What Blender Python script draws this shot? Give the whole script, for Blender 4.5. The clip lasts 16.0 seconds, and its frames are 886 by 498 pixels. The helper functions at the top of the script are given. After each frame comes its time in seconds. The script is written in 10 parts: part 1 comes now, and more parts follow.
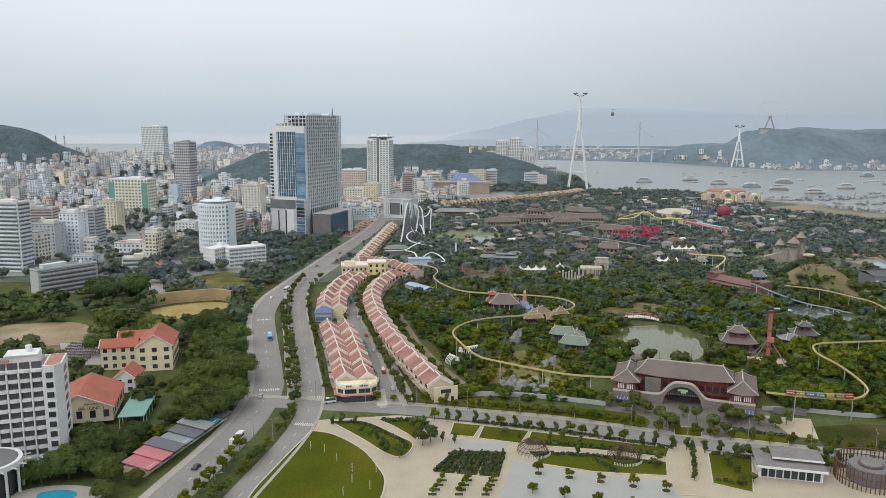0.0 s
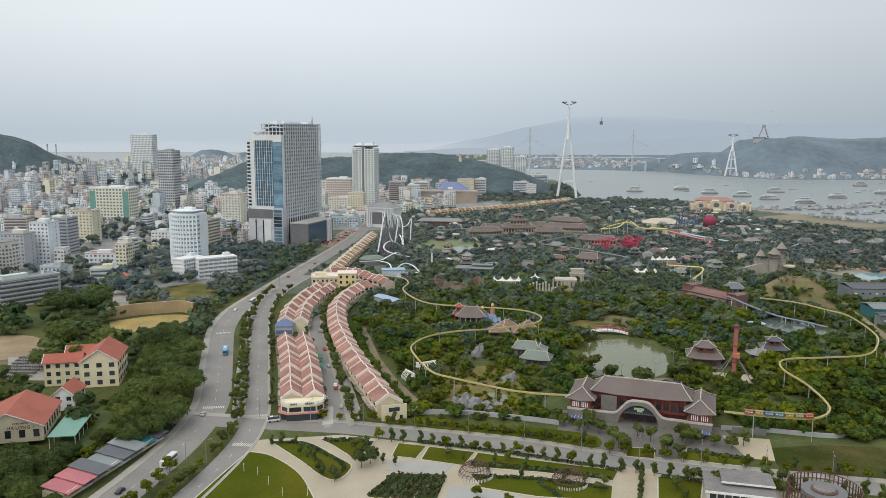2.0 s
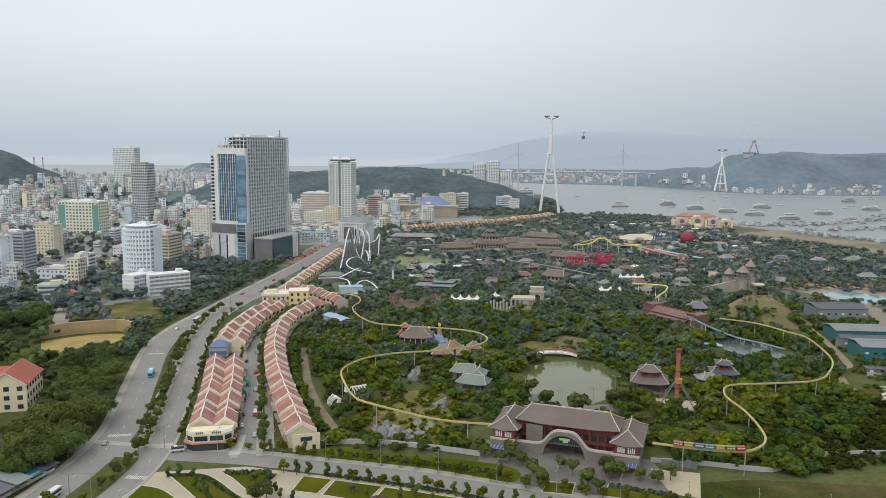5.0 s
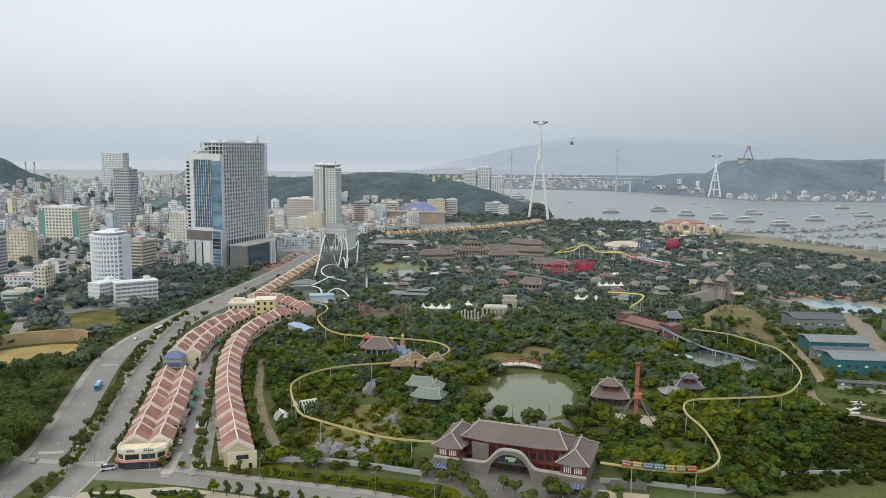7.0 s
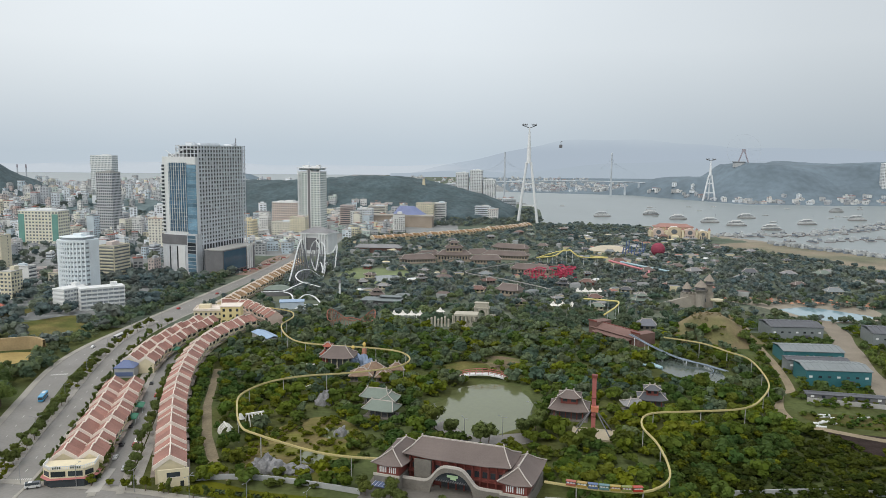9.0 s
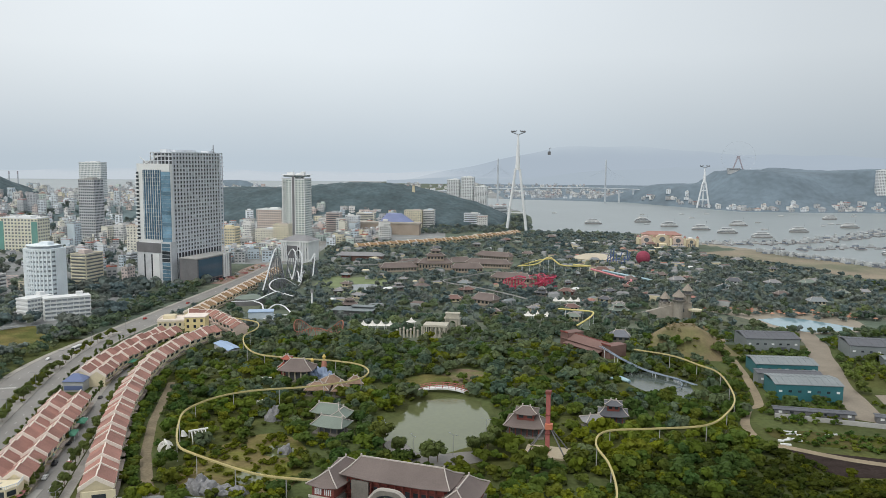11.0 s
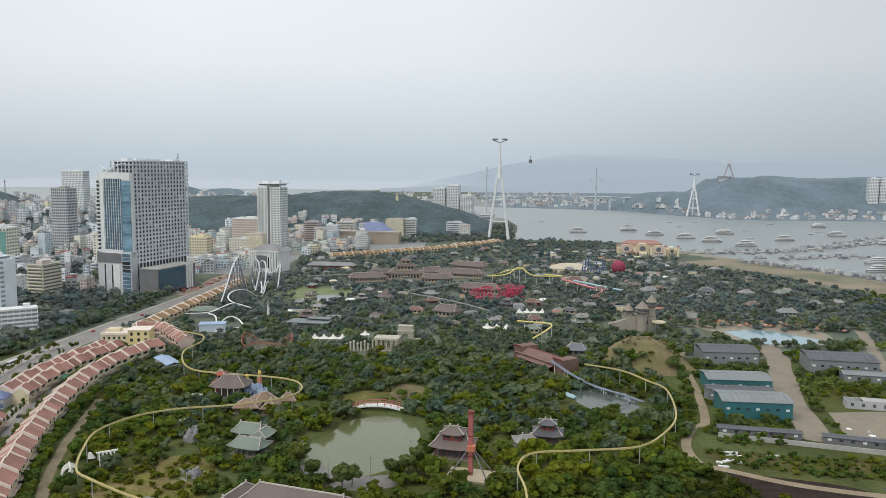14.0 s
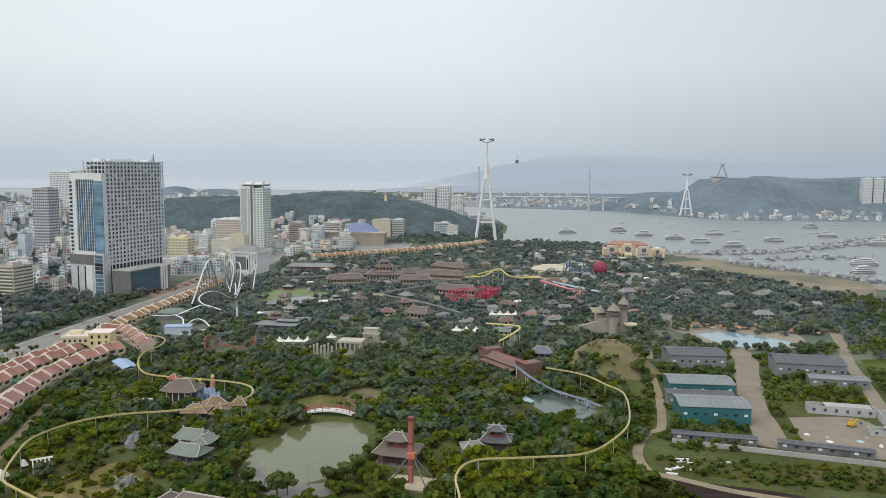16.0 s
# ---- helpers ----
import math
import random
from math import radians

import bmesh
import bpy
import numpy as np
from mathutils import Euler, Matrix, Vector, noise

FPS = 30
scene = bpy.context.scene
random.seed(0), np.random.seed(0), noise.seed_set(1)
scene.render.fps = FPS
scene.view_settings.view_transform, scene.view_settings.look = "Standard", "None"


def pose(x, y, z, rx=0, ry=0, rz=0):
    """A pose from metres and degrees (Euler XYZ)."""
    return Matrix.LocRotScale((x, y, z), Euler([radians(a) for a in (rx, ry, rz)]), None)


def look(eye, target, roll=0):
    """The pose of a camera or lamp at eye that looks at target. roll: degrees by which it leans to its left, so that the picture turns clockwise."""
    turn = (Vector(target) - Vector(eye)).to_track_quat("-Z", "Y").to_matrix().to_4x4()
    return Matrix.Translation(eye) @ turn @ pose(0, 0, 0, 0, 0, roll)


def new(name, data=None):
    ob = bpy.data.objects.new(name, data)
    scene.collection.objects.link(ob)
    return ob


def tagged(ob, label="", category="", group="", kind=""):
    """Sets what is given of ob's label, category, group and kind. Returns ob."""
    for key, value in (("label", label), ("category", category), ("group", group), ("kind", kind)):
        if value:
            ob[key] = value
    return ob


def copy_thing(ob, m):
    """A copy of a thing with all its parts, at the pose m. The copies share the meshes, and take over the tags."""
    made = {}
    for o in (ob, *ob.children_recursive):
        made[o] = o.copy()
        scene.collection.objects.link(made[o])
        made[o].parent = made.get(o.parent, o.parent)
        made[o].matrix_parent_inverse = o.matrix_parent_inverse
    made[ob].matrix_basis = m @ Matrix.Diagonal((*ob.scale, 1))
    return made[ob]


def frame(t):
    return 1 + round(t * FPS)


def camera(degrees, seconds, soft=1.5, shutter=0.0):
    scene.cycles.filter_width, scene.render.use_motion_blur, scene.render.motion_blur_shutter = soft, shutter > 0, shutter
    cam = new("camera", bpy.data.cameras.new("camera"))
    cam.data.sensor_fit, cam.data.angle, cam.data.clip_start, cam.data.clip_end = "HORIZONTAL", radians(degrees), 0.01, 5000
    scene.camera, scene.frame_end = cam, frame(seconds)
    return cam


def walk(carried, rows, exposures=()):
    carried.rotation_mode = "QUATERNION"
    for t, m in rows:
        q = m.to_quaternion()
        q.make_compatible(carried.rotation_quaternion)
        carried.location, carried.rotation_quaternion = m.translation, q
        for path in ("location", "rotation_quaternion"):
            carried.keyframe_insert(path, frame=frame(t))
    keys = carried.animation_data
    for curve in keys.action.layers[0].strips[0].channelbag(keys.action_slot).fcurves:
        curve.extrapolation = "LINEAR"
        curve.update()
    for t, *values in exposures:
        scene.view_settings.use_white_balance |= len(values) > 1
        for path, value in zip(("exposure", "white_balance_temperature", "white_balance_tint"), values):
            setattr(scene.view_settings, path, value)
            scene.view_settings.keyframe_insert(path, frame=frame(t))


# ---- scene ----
import itertools
cam = camera(60.0, 16.0, 0.85)
ROWS = [
    (0, -0.01, 0.02, 130.22, -9.367, -0.095, -0.008),
    (0.5, 5.83, 3.03, 130.41, -9.252, -0.090, 0.006),
    (1, 11.71, 6.05, 130.50, -9.107, -0.102, 0.011),
    (1.5, 17.61, 9.06, 130.52, -8.930, -0.126, 0.010),
    (2, 23.55, 12.08, 130.49, -8.743, -0.156, 0.007),
    (2.5, 29.51, 15.11, 130.45, -8.556, -0.191, 0.002),
    (3, 35.50, 18.16, 130.41, -8.377, -0.226, -0.001),
    (3.5, 41.50, 21.23, 130.39, -8.207, -0.260, -0.003),
    (4, 47.53, 24.32, 130.40, -8.035, -0.292, -0.002),
    (6.5, 77.77, 40.30, 130.91, -7.367, -0.411, 0.051),
    (7, 83.81, 43.60, 131.09, -7.312, -0.427, 0.069),
    (7.5, 89.83, 46.91, 131.29, -7.261, -0.441, 0.089),
    (8, 95.84, 50.24, 131.49, -7.218, -0.454, 0.109),
    (8.5, 101.83, 53.57, 131.70, -7.171, -0.465, 0.129),
    (9, 107.81, 56.88, 131.91, -7.111, -0.474, 0.148),
    (11.5, 137.45, 72.72, 132.77, -6.491, -0.489, 0.217),
    (12, 143.37, 75.62, 132.88, -6.362, -0.484, 0.225),
    (12.5, 149.32, 78.40, 132.98, -6.238, -0.476, 0.230),
    (13, 155.31, 81.03, 133.06, -6.135, -0.464, 0.235),
    (13.5, 161.35, 83.52, 133.13, -6.065, -0.451, 0.239),
    (14, 167.48, 85.85, 133.19, -6.029, -0.435, 0.244),
    (14.5, 173.72, 88.03, 133.26, -6.004, -0.420, 0.252),
    (15, 180.10, 90.05, 133.32, -5.991, -0.407, 0.263),
    (15.5, 186.67, 91.94, 133.40, -5.992, -0.399, 0.281),
    (16, 193.45, 93.71, 133.50, -6.007, -0.400, 0.307),
]
walk(cam, [(t, pose(x, y, z, 90 + pitch, roll, yaw)) for t, x, y, z, pitch, roll, yaw in ROWS])

# ---- light ----
world = bpy.data.worlds.new("overcast_sky")
scene.world = world
world.use_nodes = True
wn, wl = world.node_tree.nodes, world.node_tree.links
wn.clear()
w_out = wn.new("ShaderNodeOutputWorld")
w_bg = wn.new("ShaderNodeBackground")
w_sky = wn.new("ShaderNodeTexSky")
w_sky.sky_type = "NISHITA"
w_sky.sun_disc = False
w_sky.sun_elevation, w_sky.sun_rotation = radians(52), radians(-40)
w_sky.dust_density, w_sky.air_density = 6.0, 1.0
w_gain = wn.new("ShaderNodeVectorMath")
w_gain.operation = "SCALE"
w_gain.inputs["Scale"].default_value = 0.1
w_co = wn.new("ShaderNodeTexCoord")
w_sep = wn.new("ShaderNodeSeparateXYZ")
w_ramp = wn.new("ShaderNodeValToRGB")
w_ramp.color_ramp.elements[0].position, w_ramp.color_ramp.elements[0].color = 0.0, (0.575, 0.67, 0.755, 1)
w_ramp.color_ramp.elements[1].position, w_ramp.color_ramp.elements[1].color = 0.45, (0.94, 0.99, 1.025, 1)
w_mid = w_ramp.color_ramp.elements.new(0.13)
w_mid.color = (0.815, 0.885, 0.94, 1)
w_cloud = wn.new("ShaderNodeTexNoise")
w_cloud.inputs["Scale"].default_value, w_cloud.inputs["Detail"].default_value = 2.2, 5.0
w_map = wn.new("ShaderNodeMapping")
w_map.inputs["Scale"].default_value = (1, 1, 2.0)
w_rng = wn.new("ShaderNodeMapRange")
w_rng.inputs["To Min"].default_value, w_rng.inputs["To Max"].default_value = 0.94, 1.06
w_mul = wn.new("ShaderNodeVectorMath")
w_mul.operation = "SCALE"
w_mix = wn.new("ShaderNodeMix")
w_mix.data_type = "RGBA"
w_mix.inputs[0].default_value = 0.88
wl.new(w_sky.outputs[0], w_gain.inputs[0])
wl.new(w_co.outputs["Generated"], w_sep.inputs[0])
wl.new(w_sep.outputs["Z"], w_ramp.inputs[0])
wl.new(w_co.outputs["Generated"], w_map.inputs[0])
wl.new(w_map.outputs[0], w_cloud.inputs["Vector"])
wl.new(w_cloud.outputs["Fac"], w_rng.inputs["Value"])
w_side = wn.new("ShaderNodeValToRGB")      # the cloud is brightest towards the hidden sun and duller to the east
w_side.color_ramp.interpolation = "B_SPLINE"
for k_, (at_, v_) in enumerate(((0.0, 0.92), (0.25, 0.93), (0.47, 1.10), (0.72, 0.76), (1.0, 0.74))):
    e_ = w_side.color_ramp.elements[k_] if k_ < 2 else w_side.color_ramp.elements.new(at_)
    e_.position, e_.color = at_, (v_, v_, v_, 1)
w_half = wn.new("ShaderNodeMapRange")
w_half.inputs["From Min"].default_value, w_half.inputs["From Max"].default_value = -1.0, 1.0
wl.new(w_sep.outputs["X"], w_half.inputs["Value"])
wl.new(w_half.outputs[0], w_side.inputs[0])
w_both = wn.new("ShaderNodeMath")
w_both.operation = "MULTIPLY"
wl.new(w_rng.outputs[0], w_both.inputs[0])
wl.new(w_side.outputs[0], w_both.inputs[1])
wl.new(w_ramp.outputs[0], w_mul.inputs[0])
wl.new(w_both.outputs[0], w_mul.inputs["Scale"])
wl.new(w_gain.outputs[0], w_mix.inputs[6])
wl.new(w_mul.outputs[0], w_mix.inputs[7])
wl.new(w_mix.outputs[2], w_bg.inputs[0])
w_bg.inputs[1].default_value = 1.0
wl.new(w_bg.outputs[0], w_out.inputs[0])

sun = new("sun", bpy.data.lights.new("sun", "SUN"))
sun.data.energy, sun.data.angle, sun.data.color = 1.35, radians(50), (1.0, 0.94, 0.82)
sun.matrix_world = look((-300, -200, 600), (0, 200, 0))
scene.view_settings.exposure = 0.0


# ---- materials ----
def mat(name, base, rough=0.8, vary=0.12, big=0.05, fine=1.2, bump=0.0, metal=0.0, tint=None, island=0.0, piece=0.0, spec=0.5, leaf=0.0):
    """A surface: grain and stains at two sizes, by place; island and piece vary it from leaf to leaf and from thing to thing."""
    m = bpy.data.materials.new(name)
    m.use_nodes = True
    n, l = m.node_tree.nodes, m.node_tree.links
    p = n["Principled BSDF"]
    p.inputs["Roughness"].default_value = rough
    p.inputs["Metallic"].default_value = metal
    p.inputs["Specular IOR Level"].default_value = spec
    geo = n.new("ShaderNodeNewGeometry")
    total = None
    for size, amount in ((big, vary), (fine, vary * 0.7)):
        tex = n.new("ShaderNodeTexNoise")
        tex.inputs["Scale"].default_value, tex.inputs["Detail"].default_value = size, 4.0
        l.new(geo.outputs["Position"], tex.inputs["Vector"])
        rng = n.new("ShaderNodeMapRange")
        rng.inputs["From Min"].default_value, rng.inputs["From Max"].default_value = 0.25, 0.75
        rng.inputs["To Min"].default_value, rng.inputs["To Max"].default_value = 1 - amount, 1 + amount
        l.new(tex.outputs["Fac"], rng.inputs["Value"])
        total = times_(n, l, total, rng.outputs[0])
        last = tex
    for amount, source in ((island, geo.outputs["Random Per Island"]), (piece, None)):
        if amount:
            if source is None:
                source = n.new("ShaderNodeObjectInfo").outputs["Random"]
            rng = n.new("ShaderNodeMapRange")
            rng.inputs["To Min"].default_value, rng.inputs["To Max"].default_value = 1 - amount, 1 + amount
            l.new(source, rng.inputs["Value"])
            total = times_(n, l, total, rng.outputs[0])
    colour = n.new("ShaderNodeRGB")
    colour.outputs[0].default_value = (*base, 1)
    source = colour.outputs[0]
    if tint:
        tex = n.new("ShaderNodeTexNoise")
        tex.inputs["Scale"].default_value, tex.inputs["Detail"].default_value = big * 0.6, 5.0
        l.new(geo.outputs["Position"], tex.inputs["Vector"])
        rng = n.new("ShaderNodeMapRange")
        rng.inputs["From Min"].default_value, rng.inputs["From Max"].default_value = 0.42, 0.62
        l.new(tex.outputs["Fac"], rng.inputs["Value"])
        mix = n.new("ShaderNodeMix")
        mix.data_type = "RGBA"
        mix.inputs[7].default_value = (*tint, 1)
        l.new(rng.outputs[0], mix.inputs[0])
        l.new(source, mix.inputs[6])
        source = mix.outputs[2]
    gain = n.new("ShaderNodeVectorMath")
    gain.operation = "SCALE"
    l.new(source, gain.inputs[0])
    l.new(total, gain.inputs["Scale"])
    l.new(gain.outputs[0], p.inputs["Base Color"])
    if leaf:
        thin, both = n.new("ShaderNodeBsdfTranslucent"), n.new("ShaderNodeMixShader")
        both.inputs[0].default_value = leaf
        l.new(gain.outputs[0], thin.inputs["Color"])
        l.new(p.outputs[0], both.inputs[1])
        l.new(thin.outputs[0], both.inputs[2])
        l.new(both.outputs[0], n["Material Output"].inputs["Surface"])
    if bump:
        b = n.new("ShaderNodeBump")
        b.inputs["Strength"].default_value, b.inputs["Distance"].default_value = 0.6, bump
        l.new(last.outputs["Fac"], b.inputs["Height"])
        l.new(b.outputs[0], p.inputs["Normal"])
    return m


def times_(n, l, a, b):
    if a is None:
        return b
    m = n.new("ShaderNodeMath")
    m.operation = "MULTIPLY"
    l.new(a, m.inputs[0])
    l.new(b, m.inputs[1])
    return m.outputs[0]


ASPHALT = mat("asphalt", (0.238, 0.228, 0.216), 0.75, 0.14, 0.05, 0.8, bump=0.02)
PAVING = mat("pavement_slabs", (0.35, 0.33, 0.295), 0.8, 0.12, 0.1, 1.5, bump=0.02)
PLAZA = mat("pale_plaza_stone", (0.42, 0.37, 0.28), 0.85, 0.1, 0.08, 1.2)
CREAMPATH = mat("cream_path", (0.43, 0.37, 0.27), 0.85, 0.1, 0.08, 1.2)
LAWN = mat("mown_lawn", (0.068, 0.084, 0.006), 0.9, 0.22, 0.04, 0.9, bump=0.1, tint=(0.100, 0.102, 0.010), spec=0.05)
SCRUB = mat("rough_ground", (0.082, 0.102, 0.040), 0.95, 0.35, 0.03, 0.4, bump=0.3, tint=(0.085, 0.092, 0.030), spec=0.1)
SAND = mat("beach_sand", (0.28, 0.25, 0.20), 0.95, 0.12, 0.02, 0.5)
DIRT = mat("bare_earth", (0.185, 0.145, 0.078), 0.95, 0.28, 0.06, 0.7, bump=0.1, tint=(0.13, 0.125, 0.05))
LEAF_AV = mat("leaf_street_green", (0.125, 0.160, 0.052), 0.65, 0.3, 0.05, 0.3, tint=(0.145, 0.170, 0.040), island=0.2, piece=0.2, spec=0.1, leaf=0.4)
# hill canopy: blue-grey because the haze is painted into its green
LEAF_HILL = mat("leaf_hazed_hill", (0.112, 0.166, 0.186), 0.7, 0.34, 0.02, 0.12, bump=2.0, leaf=0.4)
LEAF_DARK = mat("leaf_dark_green", (0.098, 0.146, 0.050), 0.6, 0.35, 0.03, 0.3, tint=(0.145, 0.182, 0.045), island=0.2, piece=0.2, spec=0.12, leaf=0.45)
LEAF_LIGHT = mat("leaf_yellow_green", (0.130, 0.150, 0.012), 0.65, 0.3, 0.04, 0.3, island=0.3, piece=0.25, spec=0.1, leaf=0.35)
BARK = mat("bark", (0.16, 0.12, 0.09), 0.9, 0.25, 0.3, 4.0)
# terracotta paled towards pink, with the haze over the rows in the colour
TILE = mat("terracotta_roof_tiles", (0.34, 0.175, 0.142), 0.85, 0.25, 0.12, 2.5, bump=0.03, piece=0.15)
TILE_TAN = mat("tan_roof_tiles", (0.33, 0.21, 0.11), 0.8, 0.18, 0.12, 2.5, bump=0.03, piece=0.15)
TILE_RED = mat("orange_red_roof_tiles", (0.37, 0.112, 0.075), 0.8, 0.15, 0.12, 2.0, bump=0.03)
TILE_BROWN = mat("brown_grey_roof_tiles", (0.162, 0.130, 0.120), 0.8, 0.15, 0.1, 2.0, bump=0.03)
TILE_GREEN = mat("grey_green_roof_tiles", (0.185, 0.225, 0.195), 0.75, 0.15, 0.1, 2.0, bump=0.03)
TILE_GREY = mat("grey_roof_tiles", (0.25, 0.25, 0.26), 0.75, 0.15, 0.1, 2.0, bump=0.03)
CREAM = mat("cream_render", (0.71, 0.63, 0.45), 0.85, 0.08, 0.15, 1.5, piece=0.08)
WHITE = mat("white_painted_render", (0.73, 0.745, 0.75), 0.8, 0.07, 0.1, 1.0)
GREYWALL = mat("grey_render", (0.42, 0.43, 0.44), 0.85, 0.1, 0.1, 1.0)
CONCRETE = mat("raw_concrete", (0.40, 0.395, 0.385), 0.9, 0.14, 0.12, 1.2)
DARKCON = mat("dark_grey_concrete", (0.17, 0.17, 0.18), 0.85, 0.15, 0.1, 1.0)
PINKWALL = mat("pink_beige_render", (0.62, 0.49, 0.43), 0.85, 0.08, 0.1, 1.0)
YELLOWWALL = mat("yellow_render", (0.66, 0.57, 0.38), 0.85, 0.08, 0.1, 1.0)
GREENWALL = mat("pale_green_render", (0.66, 0.70, 0.67), 0.85, 0.08, 0.1, 1.0)
REDWOOD = mat("dark_red_painted_wood", (0.20, 0.055, 0.045), 0.6, 0.2, 0.2, 2.0)
STONE = mat("grey_brown_stone", (0.20, 0.185, 0.165), 0.85, 0.2, 0.2, 1.5, bump=0.05)
GLASS = mat("dark_window_glass", (0.045, 0.055, 0.065), 0.12, 0.2, 0.2, 1.0, piece=0.4)
GLASS_BLUE = mat("blue_curtain_glass", (0.07, 0.15, 0.23), 0.08, 0.15, 0.1, 1.0, piece=0.3)
# shade of rooms and openings given as a dark colour
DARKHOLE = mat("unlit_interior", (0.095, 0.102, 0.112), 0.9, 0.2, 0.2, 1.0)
STEELWHITE = mat("white_painted_steel", (0.76, 0.78, 0.80), 0.5, 0.04, 0.1, 1.0)
TRACKYEL = mat("yellow_painted_steel", (0.52, 0.44, 0.19), 0.55, 0.1, 0.1, 1.0)
PINKRED = mat("faded_red_painted_steel", (0.40, 0.13, 0.12), 0.6, 0.12, 0.3, 1.0)
MAGENTA = mat("magenta_painted_steel", (0.50, 0.05, 0.11), 0.55, 0.1, 0.2, 1.0)
# haze before the hills is mixed into this base colour
HILLWOOD = mat("hazed_hillside", (0.130, 0.180, 0.192), 0.9, 0.35, 0.012, 0.06)
WATER = mat("murky_sea_water", (0.23, 0.265, 0.275), 0.36, 0.06, 0.004, 0.05, bump=0.25)
PONDWATER = mat("green_pond_water", (0.120, 0.135, 0.060), 0.10, 0.1, 0.02, 0.4, bump=0.03)
BLUEROOF = mat("blue_metal_roof", (0.30, 0.42, 0.60), 0.45, 0.08, 0.1, 1.0)
TEAL = mat("teal_sheet_metal", (0.035, 0.15, 0.175), 0.5, 0.12, 0.1, 1.0)
SHEET = mat("grey_corrugated_sheet", (0.21, 0.235, 0.245), 0.5, 0.12, 0.08, 0.8)
SHEETDARK = mat("dark_corrugated_sheet", (0.10, 0.105, 0.12), 0.55, 0.15, 0.08, 0.8)
MARK = mat("white_road_paint", (0.62, 0.62, 0.60), 0.8, 0.1, 0.2, 2.0)


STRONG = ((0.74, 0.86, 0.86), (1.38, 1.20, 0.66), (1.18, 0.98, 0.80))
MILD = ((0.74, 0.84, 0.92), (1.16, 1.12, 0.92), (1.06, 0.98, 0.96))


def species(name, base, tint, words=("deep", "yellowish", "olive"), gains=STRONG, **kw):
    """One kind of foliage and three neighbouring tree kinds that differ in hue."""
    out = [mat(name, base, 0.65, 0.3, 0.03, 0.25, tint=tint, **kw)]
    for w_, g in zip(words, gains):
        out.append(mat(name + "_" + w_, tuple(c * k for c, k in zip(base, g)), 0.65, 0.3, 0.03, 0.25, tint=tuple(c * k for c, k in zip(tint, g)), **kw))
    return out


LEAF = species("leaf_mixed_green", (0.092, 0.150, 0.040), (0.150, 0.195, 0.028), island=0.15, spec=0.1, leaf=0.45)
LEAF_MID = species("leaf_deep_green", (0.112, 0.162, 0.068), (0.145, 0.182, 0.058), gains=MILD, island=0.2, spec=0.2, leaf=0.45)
# these two sets are paled and blued: distance haze put into leaf colour
LEAF_SOFT = species("leaf_faintly_hazed_green", (0.138, 0.190, 0.124), (0.172, 0.215, 0.112), gains=MILD, island=0.18, spec=0.12, leaf=0.45)
LEAF_FAR = species("leaf_hazed_green", (0.188, 0.236, 0.226), (0.208, 0.250, 0.220), gains=MILD, island=0.2, leaf=0.5)


# ---- building blocks ----
def place(name, bm_or_mesh, material, parent=None, label="", m=None):
    """Links a bmesh or mesh as one object, under parent if there is one."""
    if isinstance(bm_or_mesh, bmesh.types.BMesh):
        me = bpy.data.meshes.new(name)
        bm_or_mesh.to_mesh(me)
        bm_or_mesh.free()
    else:
        me = bm_or_mesh
    if material is not None and not me.materials:
        me.materials.append(material)
    ob = new(name, me)
    if m is not None:
        ob.matrix_basis = m
    if parent is not None:
        ob.parent = parent
    if label:
        ob["label"] = label
    return ob


def part(name, bm, material, parent, label="", m=None):
    return place(name, bm, material, parent, label, m)


def thing(name, x, y, z=0.0, yaw=0.0, label="", category="", group="", kind=""):
    ob = new(name)
    ob.empty_display_size = 0.5
    ob.matrix_basis = pose(x, y, z, 0, 0, yaw)
    return tagged(ob, label, category, group, kind)


def add_box(bm, x, y, z, w, d, h, m=None):
    """A box on z, centred at x, y."""
    vs = []
    for k in (0, 1):
        for sx, sy in ((-1, -1), (1, -1), (1, 1), (-1, 1)):
            v = Vector((x + sx * w / 2, y + sy * d / 2, z + k * h))
            vs.append(bm.verts.new(m @ v if m else v))
    for q in ((3, 2, 1, 0), (4, 5, 6, 7), (0, 1, 5, 4), (1, 2, 6, 5), (2, 3, 7, 6), (3, 0, 4, 7)):
        bm.faces.new([vs[i] for i in q])
    return bm


def boxes(*rows):
    bm = bmesh.new()
    for r in rows:
        add_box(bm, *r)
    return bm


def prism(bm, ring, z0, z1, top=None):
    """An upright prism over a ring of points, or a frustum to another ring."""
    top = top or ring
    a = [bm.verts.new((x, y, z0)) for x, y in ring]
    b = [bm.verts.new((x, y, z1)) for x, y in top]
    n = len(ring)
    for i in range(n):
        bm.faces.new((a[i], a[(i + 1) % n], b[(i + 1) % n], b[i]))
    bm.faces.new(b)
    bm.faces.new(a[::-1])
    return bm


def disc(r, n=12, x=0.0, y=0.0, ry=None):
    return [(x + r * math.cos(2 * math.pi * i / n), y + (ry or r) * math.sin(2 * math.pi * i / n)) for i in range(n)]


